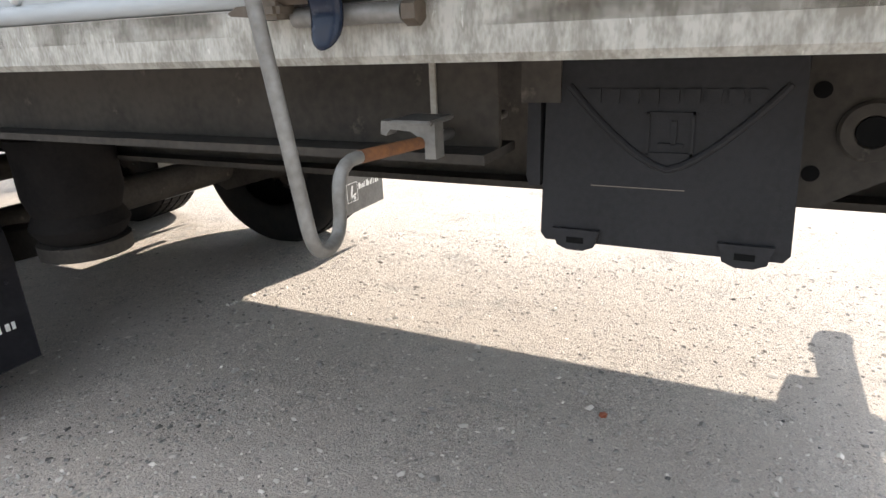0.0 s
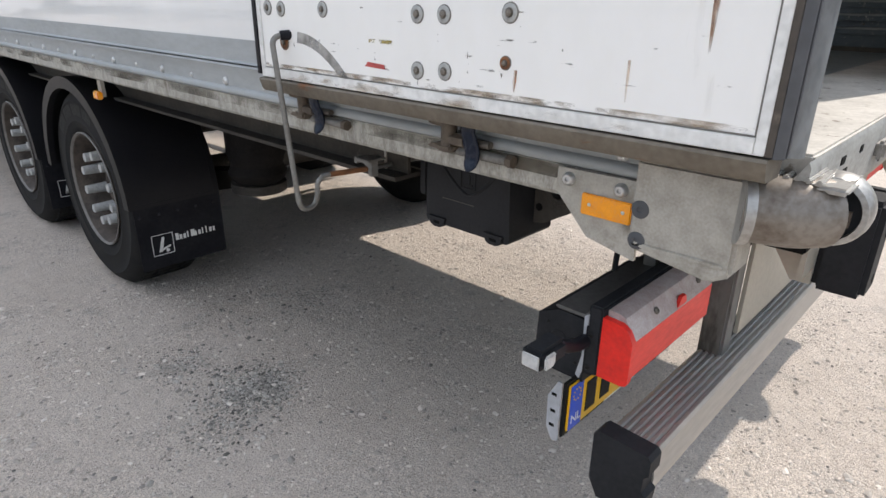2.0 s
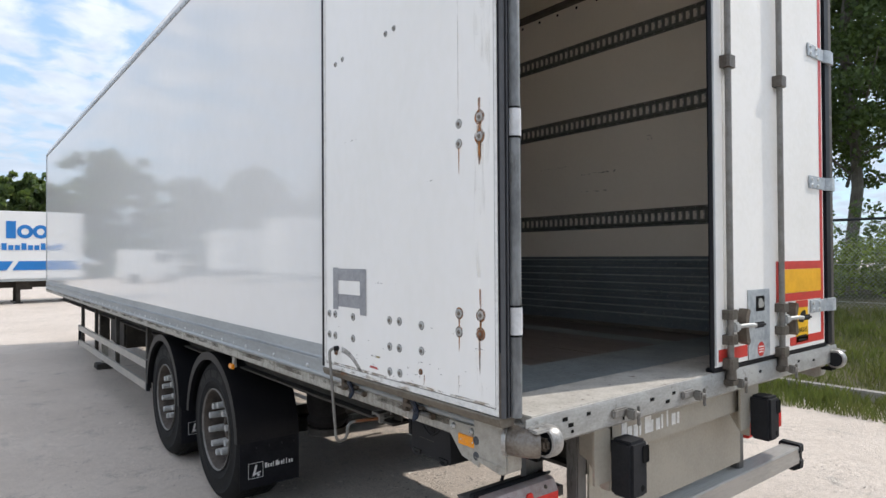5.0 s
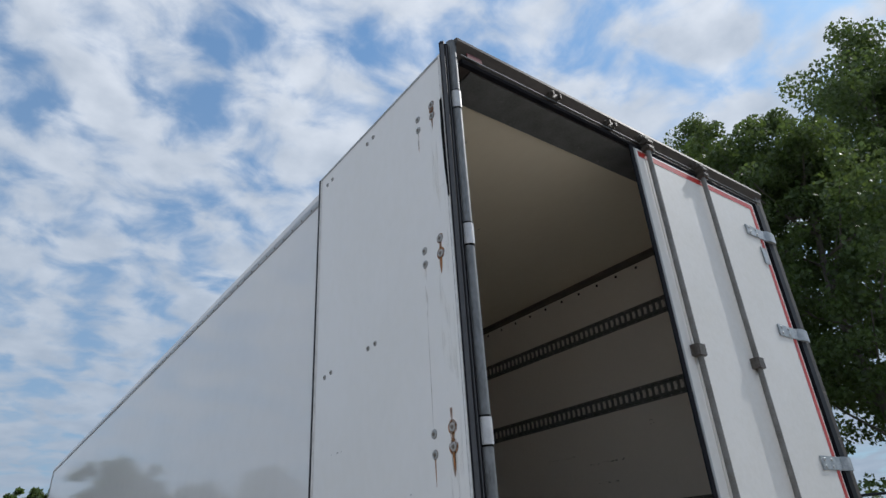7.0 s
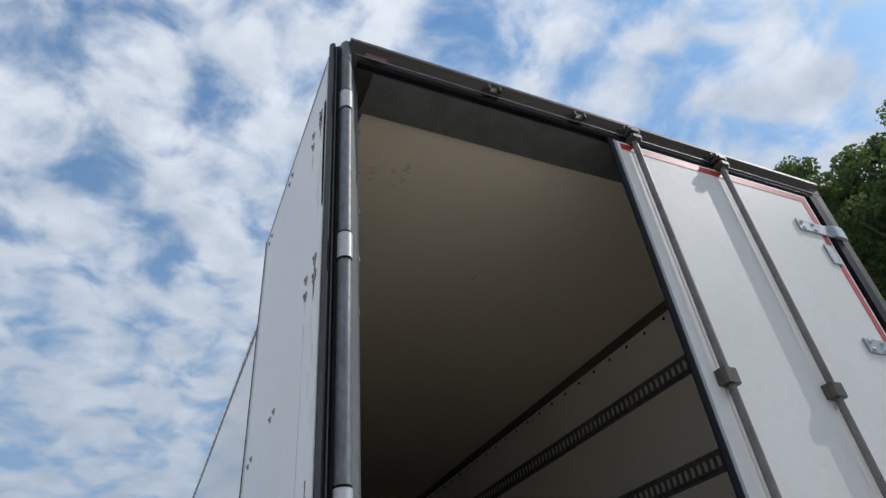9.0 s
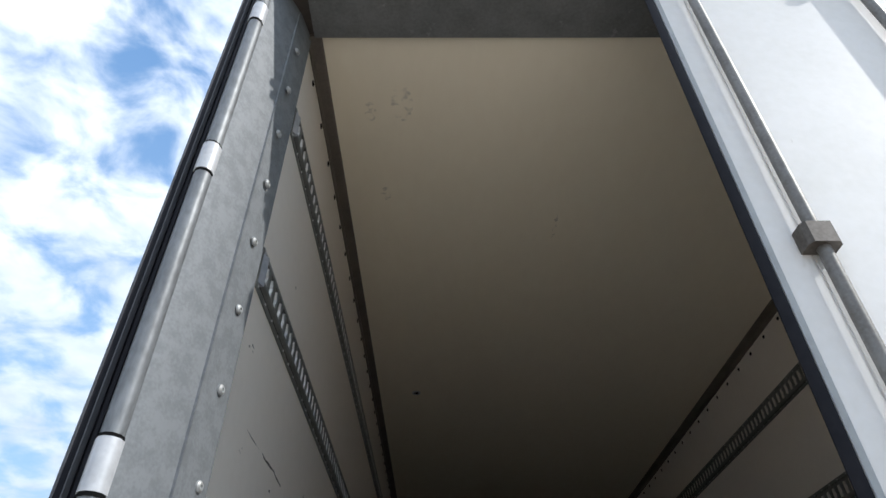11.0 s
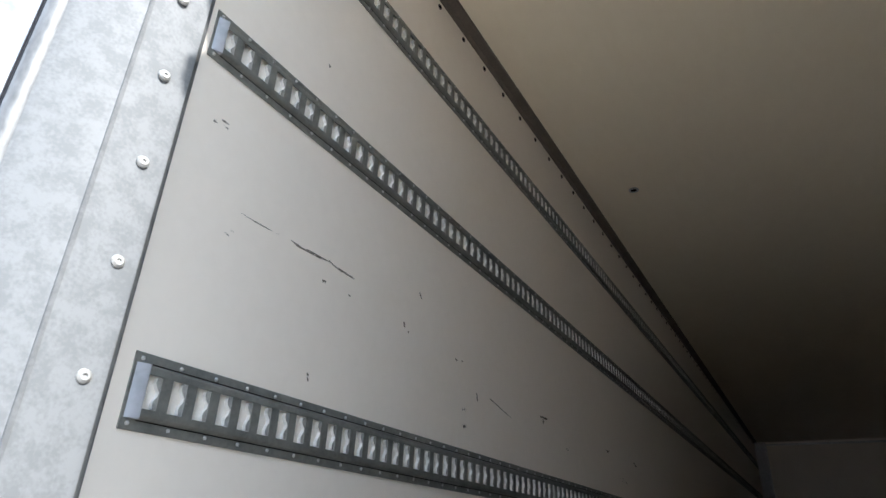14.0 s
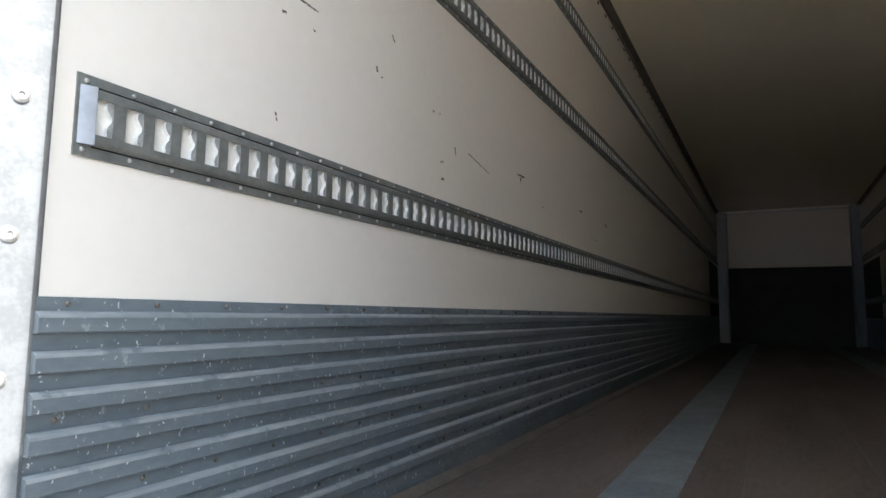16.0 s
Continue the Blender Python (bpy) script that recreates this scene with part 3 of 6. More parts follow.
for x, s, wall in ((0.02, 1, left_wall), (RIGHT_IN, -1, right_wall)):
    k = part("kick_plate", prism(B(), kick_outline(x, s), "y", 0.226, 13.2), KICK, wall, "blue-grey corrugated steel kick plate, chipped", smooth=15)
    b = B()
    head = mesh_of("plate_rivet", rivet_line(B(), [(0, 0, 0)], (s, 0, 0), 0.005, 0.004, 7), TRIM, 40)
    for zz, start in ((1.755, 0.274), (1.584, 0.266), (1.469, 0.266), (1.354, 0.266)):
        for y in spread(start, 12, 0.153):
            if y < 4.0:
                placed("rivet", head, k, Matrix.Translation((x + s * 0.003, y, zz)))
            else:
                rivet_line(b, [(x + s * 0.003, y, zz)], (s, 0, 0), 0.005, 0.004, 7)
    stuff("rivet_row", b, TRIM, k)
    # Rubbed upper rib edges, with the light they catch painted in.
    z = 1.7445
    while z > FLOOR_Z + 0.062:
        part("worn_edge", prism(B(), [(x + s * 0.0075, z - 0.0012), (x + s * 0.0162, z - 0.0048), (x + s * 0.0178, z - 0.0075), (x + s * 0.0178, z - 0.0105), (x + s * 0.0168, z - 0.0105), (x + s * 0.0150, z - 0.0062), (x + s * 0.0075, z - 0.0030)], "y", 0.2265, 13.1), WORNKICK_LIT, k, "rubbed edge with its highlight painted in")
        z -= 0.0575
    part("floor_angle", prism(B(), [(x + s * 0.018, FLOOR_Z), (x + s * 0.05, FLOOR_Z), (x + s * 0.05, FLOOR_Z + 0.004), (x + s * 0.020, FLOOR_Z + 0.022), (x + s * 0.018, FLOOR_Z + 0.022)], "y", 0.25, 13.2), TRIM, k, "worn floor edge angle")

# slotted cargo tracks
def track_meshes(length=13.0, pitch=0.054):
    a = B()
    for m in (1, -1):
        prism(a, [(0, m * 0.0655), (0.003, m * 0.0655), (0.004, m * 0.0635), (0.004, m * 0.0475), (0, m * 0.0475)], "y", -0.036, length)
        prism(a, [(0.0005, m * 0.0474), (0.004, m * 0.0474), (0.0115, m * 0.0425), (0.0130, m * 0.040), (0.0130, m * 0.029), (0.010, m * 0.029), (0.002, m * 0.040), (0.0005, m * 0.040)], "y", -0.0078, length)
    fbox(a, 0.0002, 0.0039, -0.0358, -0.008, -0.0474, 0.0474)
    c = B()
    wave = [(0.0, -0.029), (-0.009, -0.027), (-0.0105, -0.018), (-0.0085, -0.011), (-0.003, -0.004), (-0.0025, 0.004), (-0.0085, 0.011), (-0.012, 0.018), (-0.0105, 0.027), (0.0, 0.029)]
    y = 0.032
    while y < length - 0.03:
        fbox(a, 0.010, 0.0126, y - 0.0105, y + 0.0105, -0.0295, 0.0295)
        f0 = [c.verts.new((0.0115, y - 0.0107 + dy, dz)) for dy, dz in wave]
        b0 = [c.verts.new((0.0015, y - 0.0107 + dy * 0.9, dz)) for dy, dz in wave]
        c.faces.new(f0)
        for k in range(len(wave) - 1):
            c.faces.new((f0[k], f0[k + 1], b0[k + 1], b0[k]))
        y += pitch
    g = fbox(B(), 0.0004, 0.0014, -0.0065, length - 0.05, -0.0385, 0.0385)
    seam = B()
    for m in (1, -1):
        fbox(seam, 0.0040, 0.0046, -0.0075, length - 0.01, m * 0.0484 - 0.0009, m * 0.0484 + 0.0009)
    d = B()
    for m in (1, -1):
        rivet_line(d, [(0.004, yy, m * 0.055) for yy in spread(-0.022, length - 0.02, 0.081)], (1, 0, 0), 0.0042, 0.003, 6)
    e = prism(B(), [(0.0041, -0.031), (0.0046, -0.031), (0.0136, -0.0105), (0.0136, -0.0079), (0.0041, -0.0079)], "z", -0.0465, 0.0465)
    return (mesh_of("cargo_track", a, TRACK), mesh_of("slot_teeth", c, TOOTH_LIT), mesh_of("track_rivets", d, ZINC), mesh_of("track_end", e, TRACKCAP), mesh_of("slot_back", g, SLOTBACK), mesh_of("track_seam", seam, HOLE))


T_BODY, T_TEETH, T_RIV, T_END, T_BACK, T_SEAM = track_meshes()
# Tooth sides are paler than their fronts, painting in the daylight they catch.
T_TEETH.materials.append(WASHER)
for p in T_TEETH.polygons:
    p.material_index = 1 if abs(p.normal.x) > 0.9 else 0
for zc, y0 in ((3.438, 0.280), (2.838, 0.280), (2.0485, 0.298)):
    for m, wall in ((pose(0.0205, y0, zc), left_wall), (pose(RIGHT_IN - 0.0005, y0 + 13.0, zc, 0, 0, 180), right_wall)):
        t = placed("cargo_track", T_BODY, wall, m, "dull steel slotted cargo rail")
        tagged(placed("slot_teeth", T_TEETH, t, Matrix(), "steel slot teeth"), kind="stuff")
        # Added strip that keeps the lining seen through the slots pale.
        placed("slot_back", T_BACK, t, Matrix(), "pale lining-coloured strip added behind the slots")
        tagged(placed("rivet_row", T_RIV, t, Matrix()), kind="stuff")
        placed("end_cap", T_END, t, Matrix(), "light grey track end cap")
        placed("seam", T_SEAM, t, Matrix(), "dark groove along the rail")

# scuffs on the lining
for pts in ([(0.416, 2.465), (0.461, 2.465), (0.535, 2.4665), (0.50, 2.4635), (0.461, 2.4625)], [(0.575, 2.470), (0.594, 2.470), (0.660, 2.473), (0.735, 2.474), (0.68, 2.466), (0.60, 2.463)], [(0.715, 2.478), (0.735, 2.4715), (0.825, 2.469), (0.822, 2.464), (0.76, 2.465), (0.725, 2.470)],
            [(0.700, 2.417), (0.716, 2.419), (0.714, 2.411), (0.703, 2.410)], [(0.806, 2.417), (0.818, 2.414), (0.810, 2.411)], [(1.07, 2.424), (1.078, 2.424), (1.082, 2.408), (1.073, 2.410)], [(1.095, 2.402), (1.105, 2.405), (1.10, 2.398)], [(1.39, 2.398), (1.41, 2.396), (1.40, 2.390)], [(1.435, 2.402), (1.447, 2.400), (1.44, 2.395)],
            [(1.15, 2.548), (1.165, 2.530), (1.160, 2.528), (1.147, 2.544)], [(1.55, 2.315), (1.556, 2.315), (1.562, 2.286), (1.555, 2.288)], [(2.14, 2.346), (2.23, 2.350), (2.22, 2.34), (2.15, 2.339)], [(2.17, 2.335), (2.19, 2.335), (2.18, 2.31)], [(1.66, 2.319), (1.84, 2.285), (1.84, 2.282), (1.66, 2.315)], [(0.61, 3.043), (0.62, 3.040), (0.614, 3.032)],
            [(3.10, 2.335), (3.16, 2.34), (3.15, 2.325)], [(3.70, 2.345), (3.76, 2.325), (3.74, 2.318), (3.69, 2.338)], [(0.69, 2.180), (0.697, 2.178), (0.700, 2.160), (0.695, 2.162)]):
    part("scratch", prism(B(), pts, "x", 0.0203, 0.0207), SCRATCH, left_wall, "short dark scratch")
for y0, z0, w, h in ((0.38, 2.40, 0.03, 0.02), (2.46, 2.25, 0.06, 0.03), (1.45, 2.18, 0.03, 0.07), (0.30, 2.63, 0.04, 0.02), (3.3, 2.2, 0.2, 0.02)):
    part("scuff_mark", fbox(B(), 0.0203, 0.0206, y0, y0 + w, z0, z0 + h), SCUFF, left_wall)
for y0, z0, w, h in ((1.10, 2.62, 0.035, 0.035), (1.40, 2.42, 0.35, 0.015), (1.9, 2.5, 0.3, 0.015), (1.5, 2.28, 0.25, 0.012)):
    part("scuff_mark", fbox(B(), RIGHT_IN - 0.0006, RIGHT_IN - 0.0003, y0, y0 + w, z0, z0 + h), SCUFF, right_wall)
for x0, y0, w, h in ((0.30, 0.42, 0.09, 0.18), (0.19, 0.50, 0.05, 0.10), (0.22, 0.98, 0.05, 0.10), (1.06, 1.15, 0.02, 0.22)):
    part("smudge", prism(B(), [(x0 + w * (0.5 + 0.5 * math.cos(a)), y0 + h * (0.5 + 0.5 * math.sin(a))) for a in (0.4 * k for k in range(16))], "z", 3.8794, 3.8797), SMUDGE, roof, "grey smudge on the ceiling")
vent = part("drain_ring", lathe(B(), [(0.030, 0), (0.030, 0.004), (0.020, 0.006), (0.019, 0.0), (0.001, -0.002)], 20), ZINC, roof, "small round ceiling fitting")
vent.matrix_basis = pose(0.33, 3.05, 3.8795, 0, 90, 0)
part("drain_hole", rod(B(), (0.33, 3.05, 3.876), (0.33, 3.05, 3.8795), 0.018), HOLE, vent).matrix_parent_inverse = vent.matrix_basis.inverted()

# floor
floor = part("cargo_floor", quad_box(B(), 0.02, RIGHT_IN, 0.62, 13.36, 1.17, FLOOR_Z), PLY, trailer, "worn dark brown floor board")
part("deck_plate", quad_box(B(), 0.05, RIGHT_IN - 0.01, 0.24, 0.64, 1.17, FLOOR_Z + 0.003), DECK, floor, "blue-grey steel deck plate")
part("threshold", quad_box(B(), -0.02, 2.53, -0.035, 0.24, 1.19, FLOOR_Z + 0.006, 0.004), SILLTOP, floor, "sandy worn steel threshold")
for x0 in (0.50, 1.80):
    part("floor_strip", prism(B(), [(x0, FLOOR_Z), (x0 + 0.012, FLOOR_Z + 0.004), (x0 + 0.188, FLOOR_Z + 0.004), (x0 + 0.2, FLOOR_Z)], "y", 0.64, 12.9), DECK, floor, "blue-grey steel floor strip")
for x in (0.86, 1.24, 1.62):
    part("board_joint", quad_box(B(), x, x + 0.006, 0.64, 13.3, FLOOR_Z - 0.001, FLOOR_Z + 0.0015), TRIM, floor)

# side rails along the bottom edge
for x, s, wall in ((-0.022, -1, left_wall), (2.562, 1, right_wall)):
    r = part("upper_rail", prism(B(), [(x - s * 0.02, 1.32), (x + s * 0.004, 1.322), (x + s * 0.006, 1.262), (x + s * 0.016, 1.255), (x - s * 0.02, 1.25)], "y", 0.05, LENGTH), RAILGREY, wall, "pale grey sloping rail strip")
    low = part("lower_rail", prism(B(), [(x - s * 0.02, 1.25), (x + s * 0.014, 1.25), (x + s * 0.016, 1.244), (x + s * 0.012, 1.238), (x + s * 0.012, 1.184), (x + s * 0.018, 1.182), (x + s * 0.0225, 1.177), (x + s * 0.024, 1.171), (x + s * 0.0225, 1.165), (x + s * 0.018, 1.161), (x + s * 0.010, 1.160), (x - s * 0.02, 1.160)], "y", 0.05, LENGTH), RAILGREY, wall, "pale grey riveted lower rail")
    b = B()
    rivet_line(b, [(x + s * 0.012, y, 1.197) for y in spread(0.245, 13.3, 0.446)], (s, 0, 0), 0.013, 0.008, 12)
    rivet_line(b, [(x + s * 0.012, y, 1.197) for y in spread(0.47, 13.3, 0.446)], (s, 0, 0), 0.008, 0.006, 10)
    stuff("rivet_row", b, ZINC, low)
    part("chassis_skirt", prism(B(), [(x - s * 0.03, 1.159), (x + s * 0.016, 1.159), (x + s * 0.016, 1.108), (x + s * 0.010, 1.100), (x - s * 0.03, 1.100)], "y", 0.18, LENGTH), RAILGALV, wall, "stained galvanised bottom rail")
    part("rail_grime", fbox(B(), x + s * 0.0163 - 0.0002, x + s * 0.0163 + 0.0002, 0.20, LENGTH, 1.132, 1.158), RAILGRIME, wall, "dark grime along the rail")
    top = part("top_rail", prism(B(), [(x - s * 0.02, 3.8685), (x + s * 0.006, 3.8685), (x + s * 0.008, 3.888), (x - s * 0.004, 3.93), (x - s * 0.05, 3.97), (x - s * 0.05, 3.90), (x - s * 0.02, 3.88)], "y", 0.05, LENGTH), ROOFRAIL, wall, "grey riveted roof edge rail")
    b = B()
    rivet_line(b, [(x + s * 0.007, y, 3.880) for y in spread(0.2, 13.4, 0.15)], (s, 0, 0), 0.007, 0.005, 6)
    stuff("rivet_row", b, TRIM, top)
part("corner_edge", quad_box(B(), -0.03, 0.03, LENGTH - 0.02, LENGTH + 0.06, 1.1, 3.93, 0.012), RAILGREY, front, "grey front corner edge")

# rear frame
frame_l = part("rear_post", prism(B(), [(-0.058, 0.03), (-0.048, -0.008), (-0.038, 0.004), (0.004, 0.098), (0.012, 0.118), (0.030, 0.218), (0.020, 0.232), (-0.02, 0.232), (-0.055, 0.06)], "z", 1.235, 3.87), POSTGALV, trailer, "spangled galvanised rear door post", smooth=20)
part("weld_seam", quad_box(B(), 0.004, 0.0115, 0.104, 0.112, 1.30, 3.86, 0.001), POSTGALV, frame_l)
for k in range(12):
    part("post_rivet", dome(B(), (0.0235, 0.184 - 0.008 * max(0, k - 4), 1.450 + 0.2 * k), (1, -0.2, 0), 0.0125, 0.007, 14), WASHER, frame_l)
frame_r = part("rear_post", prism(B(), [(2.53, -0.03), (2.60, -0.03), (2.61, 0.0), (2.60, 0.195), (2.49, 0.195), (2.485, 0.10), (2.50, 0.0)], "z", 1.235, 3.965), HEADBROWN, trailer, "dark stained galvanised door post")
part("post_gasket", quad_box(B(), 2.455, 2.525, -0.045, -0.012, 1.25, 3.86, 0.006), GASKET, frame_r, "black rubber door seal")
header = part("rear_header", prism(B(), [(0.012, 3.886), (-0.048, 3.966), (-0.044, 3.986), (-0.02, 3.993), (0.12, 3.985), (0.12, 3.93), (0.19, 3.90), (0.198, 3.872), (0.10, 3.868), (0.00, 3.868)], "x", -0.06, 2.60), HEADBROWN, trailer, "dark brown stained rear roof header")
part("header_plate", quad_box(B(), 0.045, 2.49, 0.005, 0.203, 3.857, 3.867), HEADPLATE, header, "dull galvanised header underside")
part("header_seal", prism(B(), [(-0.028, 3.862), (-0.034, 3.872), (-0.030, 3.884), (-0.008, 3.884), (-0.004, 3.862)], "x", -0.03, 2.5), GASKET, header, "black roof seal")
part("drip_edge", quad_box(B(), -0.04, 2.58, -0.0395, -0.0345, 3.893, 3.899, 0.001), PILLAR, header, "thin worn steel lip")
part("header_marker", quad_box(B(), 0.0, 0.09, -0.036, -0.030, 3.90, 3.93, 0.002), OLDRED, header, "dark red marker reflector")
for x in (0.565, 1.00, 1.275, 1.815):
    k = part("keeper", quad_box(B(), x - 0.035, x + 0.035, -0.046, -0.015, 3.905, 3.945, 0.005), BRONZE, header, "brown stained lock keeper")
    for s in (-1, 1):
        part("keeper_cheek", quad_box(B(), x + s * 0.026 - 0.007, x + s * 0.026 + 0.007, -0.064, -0.040, 3.908, 3.938, 0.003), BRONZE, k)

# hinge pillar with white hinge blocks
pillar = part("hinge_pillar", prism(B(), [(-0.0915, 0.000), (-0.089, -0.018), (-0.080, -0.029), (-0.069, -0.033), (-0.058, -0.030), (-0.050, -0.020), (-0.047, 0.004), (-0.060, 0.02)], "z", 1.245, 3.975), PILLAR, trailer, "stained grey steel hinge pillar", smooth=60)
for z in (1.516, 2.172, 2.918, 3.585):
    part("hinge_block", prism(B(), [(-0.0935, 0.000), (-0.091, -0.020), (-0.081, -0.032), (-0.069, -0.036), (-0.057, -0.033), (-0.048, -0.022), (-0.045, 0.004), (-0.060, 0.024)], "z", z, z + 0.090), HINGEPALE, pillar, "pale steel hinge block", smooth=60)
    for d in (-0.007, 0.0905):
        part("hinge_gap", prism(B(), [(-0.0925, 0.000), (-0.090, -0.019), (-0.0805, -0.0305), (-0.069, -0.0345), (-0.0575, -0.0315), (-0.049, -0.021), (-0.046, 0.004), (-0.060, 0.022)], "z", z + d, z + d + 0.0065), HOLE, pillar)
part("corner_gasket", prism(B(), [(-0.134, 0.000), (-0.133, -0.012), (-0.124, -0.022), (-0.114, -0.018), (-0.112, -0.008), (-0.104, -0.010), (-0.100, -0.016), (-0.094, -0.014), (-0.092, 0.00)], "z", 1.25, 3.95), GASKET, pillar, "black rubber edge gasket", smooth=50)
part("corner_lip", prism(B(), [(-0.1135, -0.0085), (-0.1125, -0.0225), (-0.1095, -0.0235), (-0.1075, -0.0105)], "z", 1.25, 3.93), PLUG, pillar, "thin dark steel lip")

part("edge_lip", prism(B(), [(-0.1352, -0.0115), (-0.1335, -0.0160), (-0.1285, -0.0222), (-0.1245, -0.0235), (-0.1240, -0.0215), (-0.1300, -0.0150), (-0.1335, -0.0105)], "z", 1.25, 3.93), PLUG, pillar, "thin dark steel lip of the gasket", smooth=40)
part("lip_stain", prism(B(), [(-0.1350, 0.000), (-0.1348, -0.0105), (-0.1338, -0.0105), (-0.1340, 0.000)], "z", 1.252, 1.46), HEADBROWN, pillar, "brown stained foot of the gasket")

# left door leaf, folded back along the side
leaf = part("door_leaf", quad_box(B(), -0.128, -0.062, 0.010, 1.198, 1.248, 3.872, 0.004), LEAF, trailer, "white door leaf folded back, rust-streaked and scuffed")
part("edge_trim", quad_box(B(), -0.1315, -0.1282, 0.0105, 0.024, 1.250, 3.870, 0.001), WHITEINK, leaf)
part("edge_trim", quad_box(B(), -0.1315, -0.1282, 0.0245, 1.196, 1.250, 1.2715, 0.001), WHITEINK, leaf)
part("edge_trim", quad_box(B(), -0.1305, -0.1282, 0.0245, 1.196, 3.8555, 3.870, 0.001), RAILGREY, leaf)
part("edge_gasket", prism(B(), [(-0.134, 1.1985), (-0.134, 1.212), (-0.126, 1.226), (-0.10, 1.232), (-0.07, 1.220), (-0.066, 1.1985)], "z", 1.255, 3.865), GASKET, leaf, "black rubber leaf gasket")
part("bottom_channel", prism(B(), [(-0.132, 1.246), (-0.136, 1.242), (-0.128, 1.219), (-0.120, 1.213), (-0.070, 1.213), (-0.062, 1.246)], "y", 0.004, 1.206), RUSTSTEEL, leaf, "rust-stained bottom channel")
part("back_stiffener", quad_box(B(), -0.0615, -0.045, 0.30, 0.34, 1.30, 3.8), GALV, leaf)


def washer(name, r, material, pin):
    """A flat washer with a dirty rim and a snapped pin in its middle."""
    b = lathe(B(), [(r * 1.10, 0.0), (r * 1.08, -0.0012), (r * 0.98, -0.0016), (r * 0.93, -0.0034), (r * 0.55, -0.0040), (r * 0.50, -0.0022), (r * 0.40, -0.0022), (r * 0.36, -0.0065), (r * 0.20, -0.0075), (0.0003, -0.0070)], 18)
    me = mesh_of(name, b, material, 25)
    me.materials.append(INKGREY)
    me.materials.append(pin)
    for p in me.polygons:
        d = math.hypot(p.center.y, p.center.z) / r
        p.material_index = 1 if d > 1.0 or 0.38 < d < 0.48 else 2 if d < 0.38 else 0
    return me


INKGREY = mat("dirty_rim_grey", (0.17, 0.16, 0.145), 0.7, scale=40)
RIV = washer("leaf_rivet", 0.0155, WASHER, TRIM)
RIVR = washer("rusty_rivet", 0.0155, RUST, TRIM)
for y, z in ((0.205, 2.235), (0.205, 2.165), (0.097, 2.24), (0.097, 2.175), (0.098, 2.905), (0.205, 2.96), (0.205, 2.90), (0.098, 2.97), (0.208, 1.572), (0.209, 1.507), (0.097, 1.573), (0.645, 1.513), (0.576, 1.514), (0.430, 1.51), (0.645, 1.407), (0.577, 1.408),
             (0.430, 1.414), (0.645, 1.306), (0.574, 1.310), (1.150, 1.506), (1.095, 1.506), (0.935, 1.505), (1.150, 1.410), (1.095, 1.408), (0.935, 1.410), (0.205, 3.63), (0.205, 3.57), (0.098, 3.64), (0.098, 3.58)):
    placed("rivet", RIV, leaf, Matrix.Translation((-0.128, y, z)))
SMALL = washer("small_rivet", 0.011, WASHER, TRIM)
for y, z in ((0.605, 2.69), (0.665, 2.685), (1.02, 2.67), (1.085, 2.662), (0.60, 3.79), (0.66, 3.785), (1.05, 3.79), (1.11, 3.785)):
    placed("rivet", SMALL, leaf, Matrix.Translation((-0.128, y, z)))
SMALLR = washer("small_rusty_rivet", 0.011, RUST, TRIM)
for y, z in ((0.098, 1.510), (1.090, 1.335), (0.435, 1.335), (0.098, 3.61)):
    placed("rivet", SMALLR if 0.4 < y < 0.5 else RIVR, leaf, Matrix.Translation((-0.128, y, z)), "rusty rivet head")
for y, z, r in ((0.208, 1.572, 0.024), (0.209, 1.507, 0.023), (0.097, 1.573, 0.027), (0.098, 1.510, 0.027), (0.097, 2.24, 0.029), (0.097, 2.175, 0.030), (0.205, 2.165, 0.020), (0.098, 2.97, 0.024), (0.098, 2.905, 0.029), (0.098, 3.64, 0.024), (0.098, 3.58, 0.024), (1.090, 1.335, 0.021)):
    part("rust_bloom", rod(B(), (-0.1286, y, z), (-0.1281, y, z), r * 0.86, 20), RUSTRING, leaf, "rust bloom round a rivet")
for y, z1, h, w in ((0.098, 2.24, 0.07, 0.026), (0.099, 2.17, 0.09, 0.024), (0.091, 2.16, 0.065, 0.007), (0.098, 2.305, 0.065, 0.012), (0.205, 2.15, 0.09, 0.006), (0.097, 2.97, 0.07, 0.022), (0.099, 2.90, 0.08, 0.020), (0.202, 2.89, 0.20, 0.005), (0.209, 2.89, 0.15, 0.005), (0.097, 1.66, 0.075, 0.012), (0.097, 1.57, 0.06, 0.012), (0.102, 1.50, 0.13, 0.010),
                    (0.208, 1.565, 0.05, 0.009), (0.209, 1.49, 0.05, 0.006), (0.212, 1.355, 0.060, 0.0045), (0.207, 2.70, 0.45, 0.0025), (0.205, 3.55, 0.10, 0.008), (0.415, 1.325, 0.035, 0.010), (0.098, 3.57, 0.07, 0.010), (0.645, 1.32, 0.04, 0.009)):
    part("rust_streak", prism(B(), [(y - w / 2, z1), (y + w / 2, z1), (y + w * 0.42, z1 - h * 0.6), (y + w * 0.12, z1 - h), (y - w * 0.10, z1 - h), (y - w * 0.38, z1 - h * 0.5)], "x", -0.1288, -0.1284), STREAK if w > 0.0045 and h < 0.14 else FAINT, leaf, "orange rust streak")
part("grime_band", fbox(B(), -0.1287, -0.1284, 0.028, 1.18, 1.2746, 1.284), GRIME, leaf, "brown grime along the bottom edge")
part("trim_stain", fbox(B(), -0.1320, -0.1316, 0.030, 1.19, 1.2505, 1.2710), TRIMSTAIN, leaf, "brown stains on the bottom trim")
wear = random.Random(12)
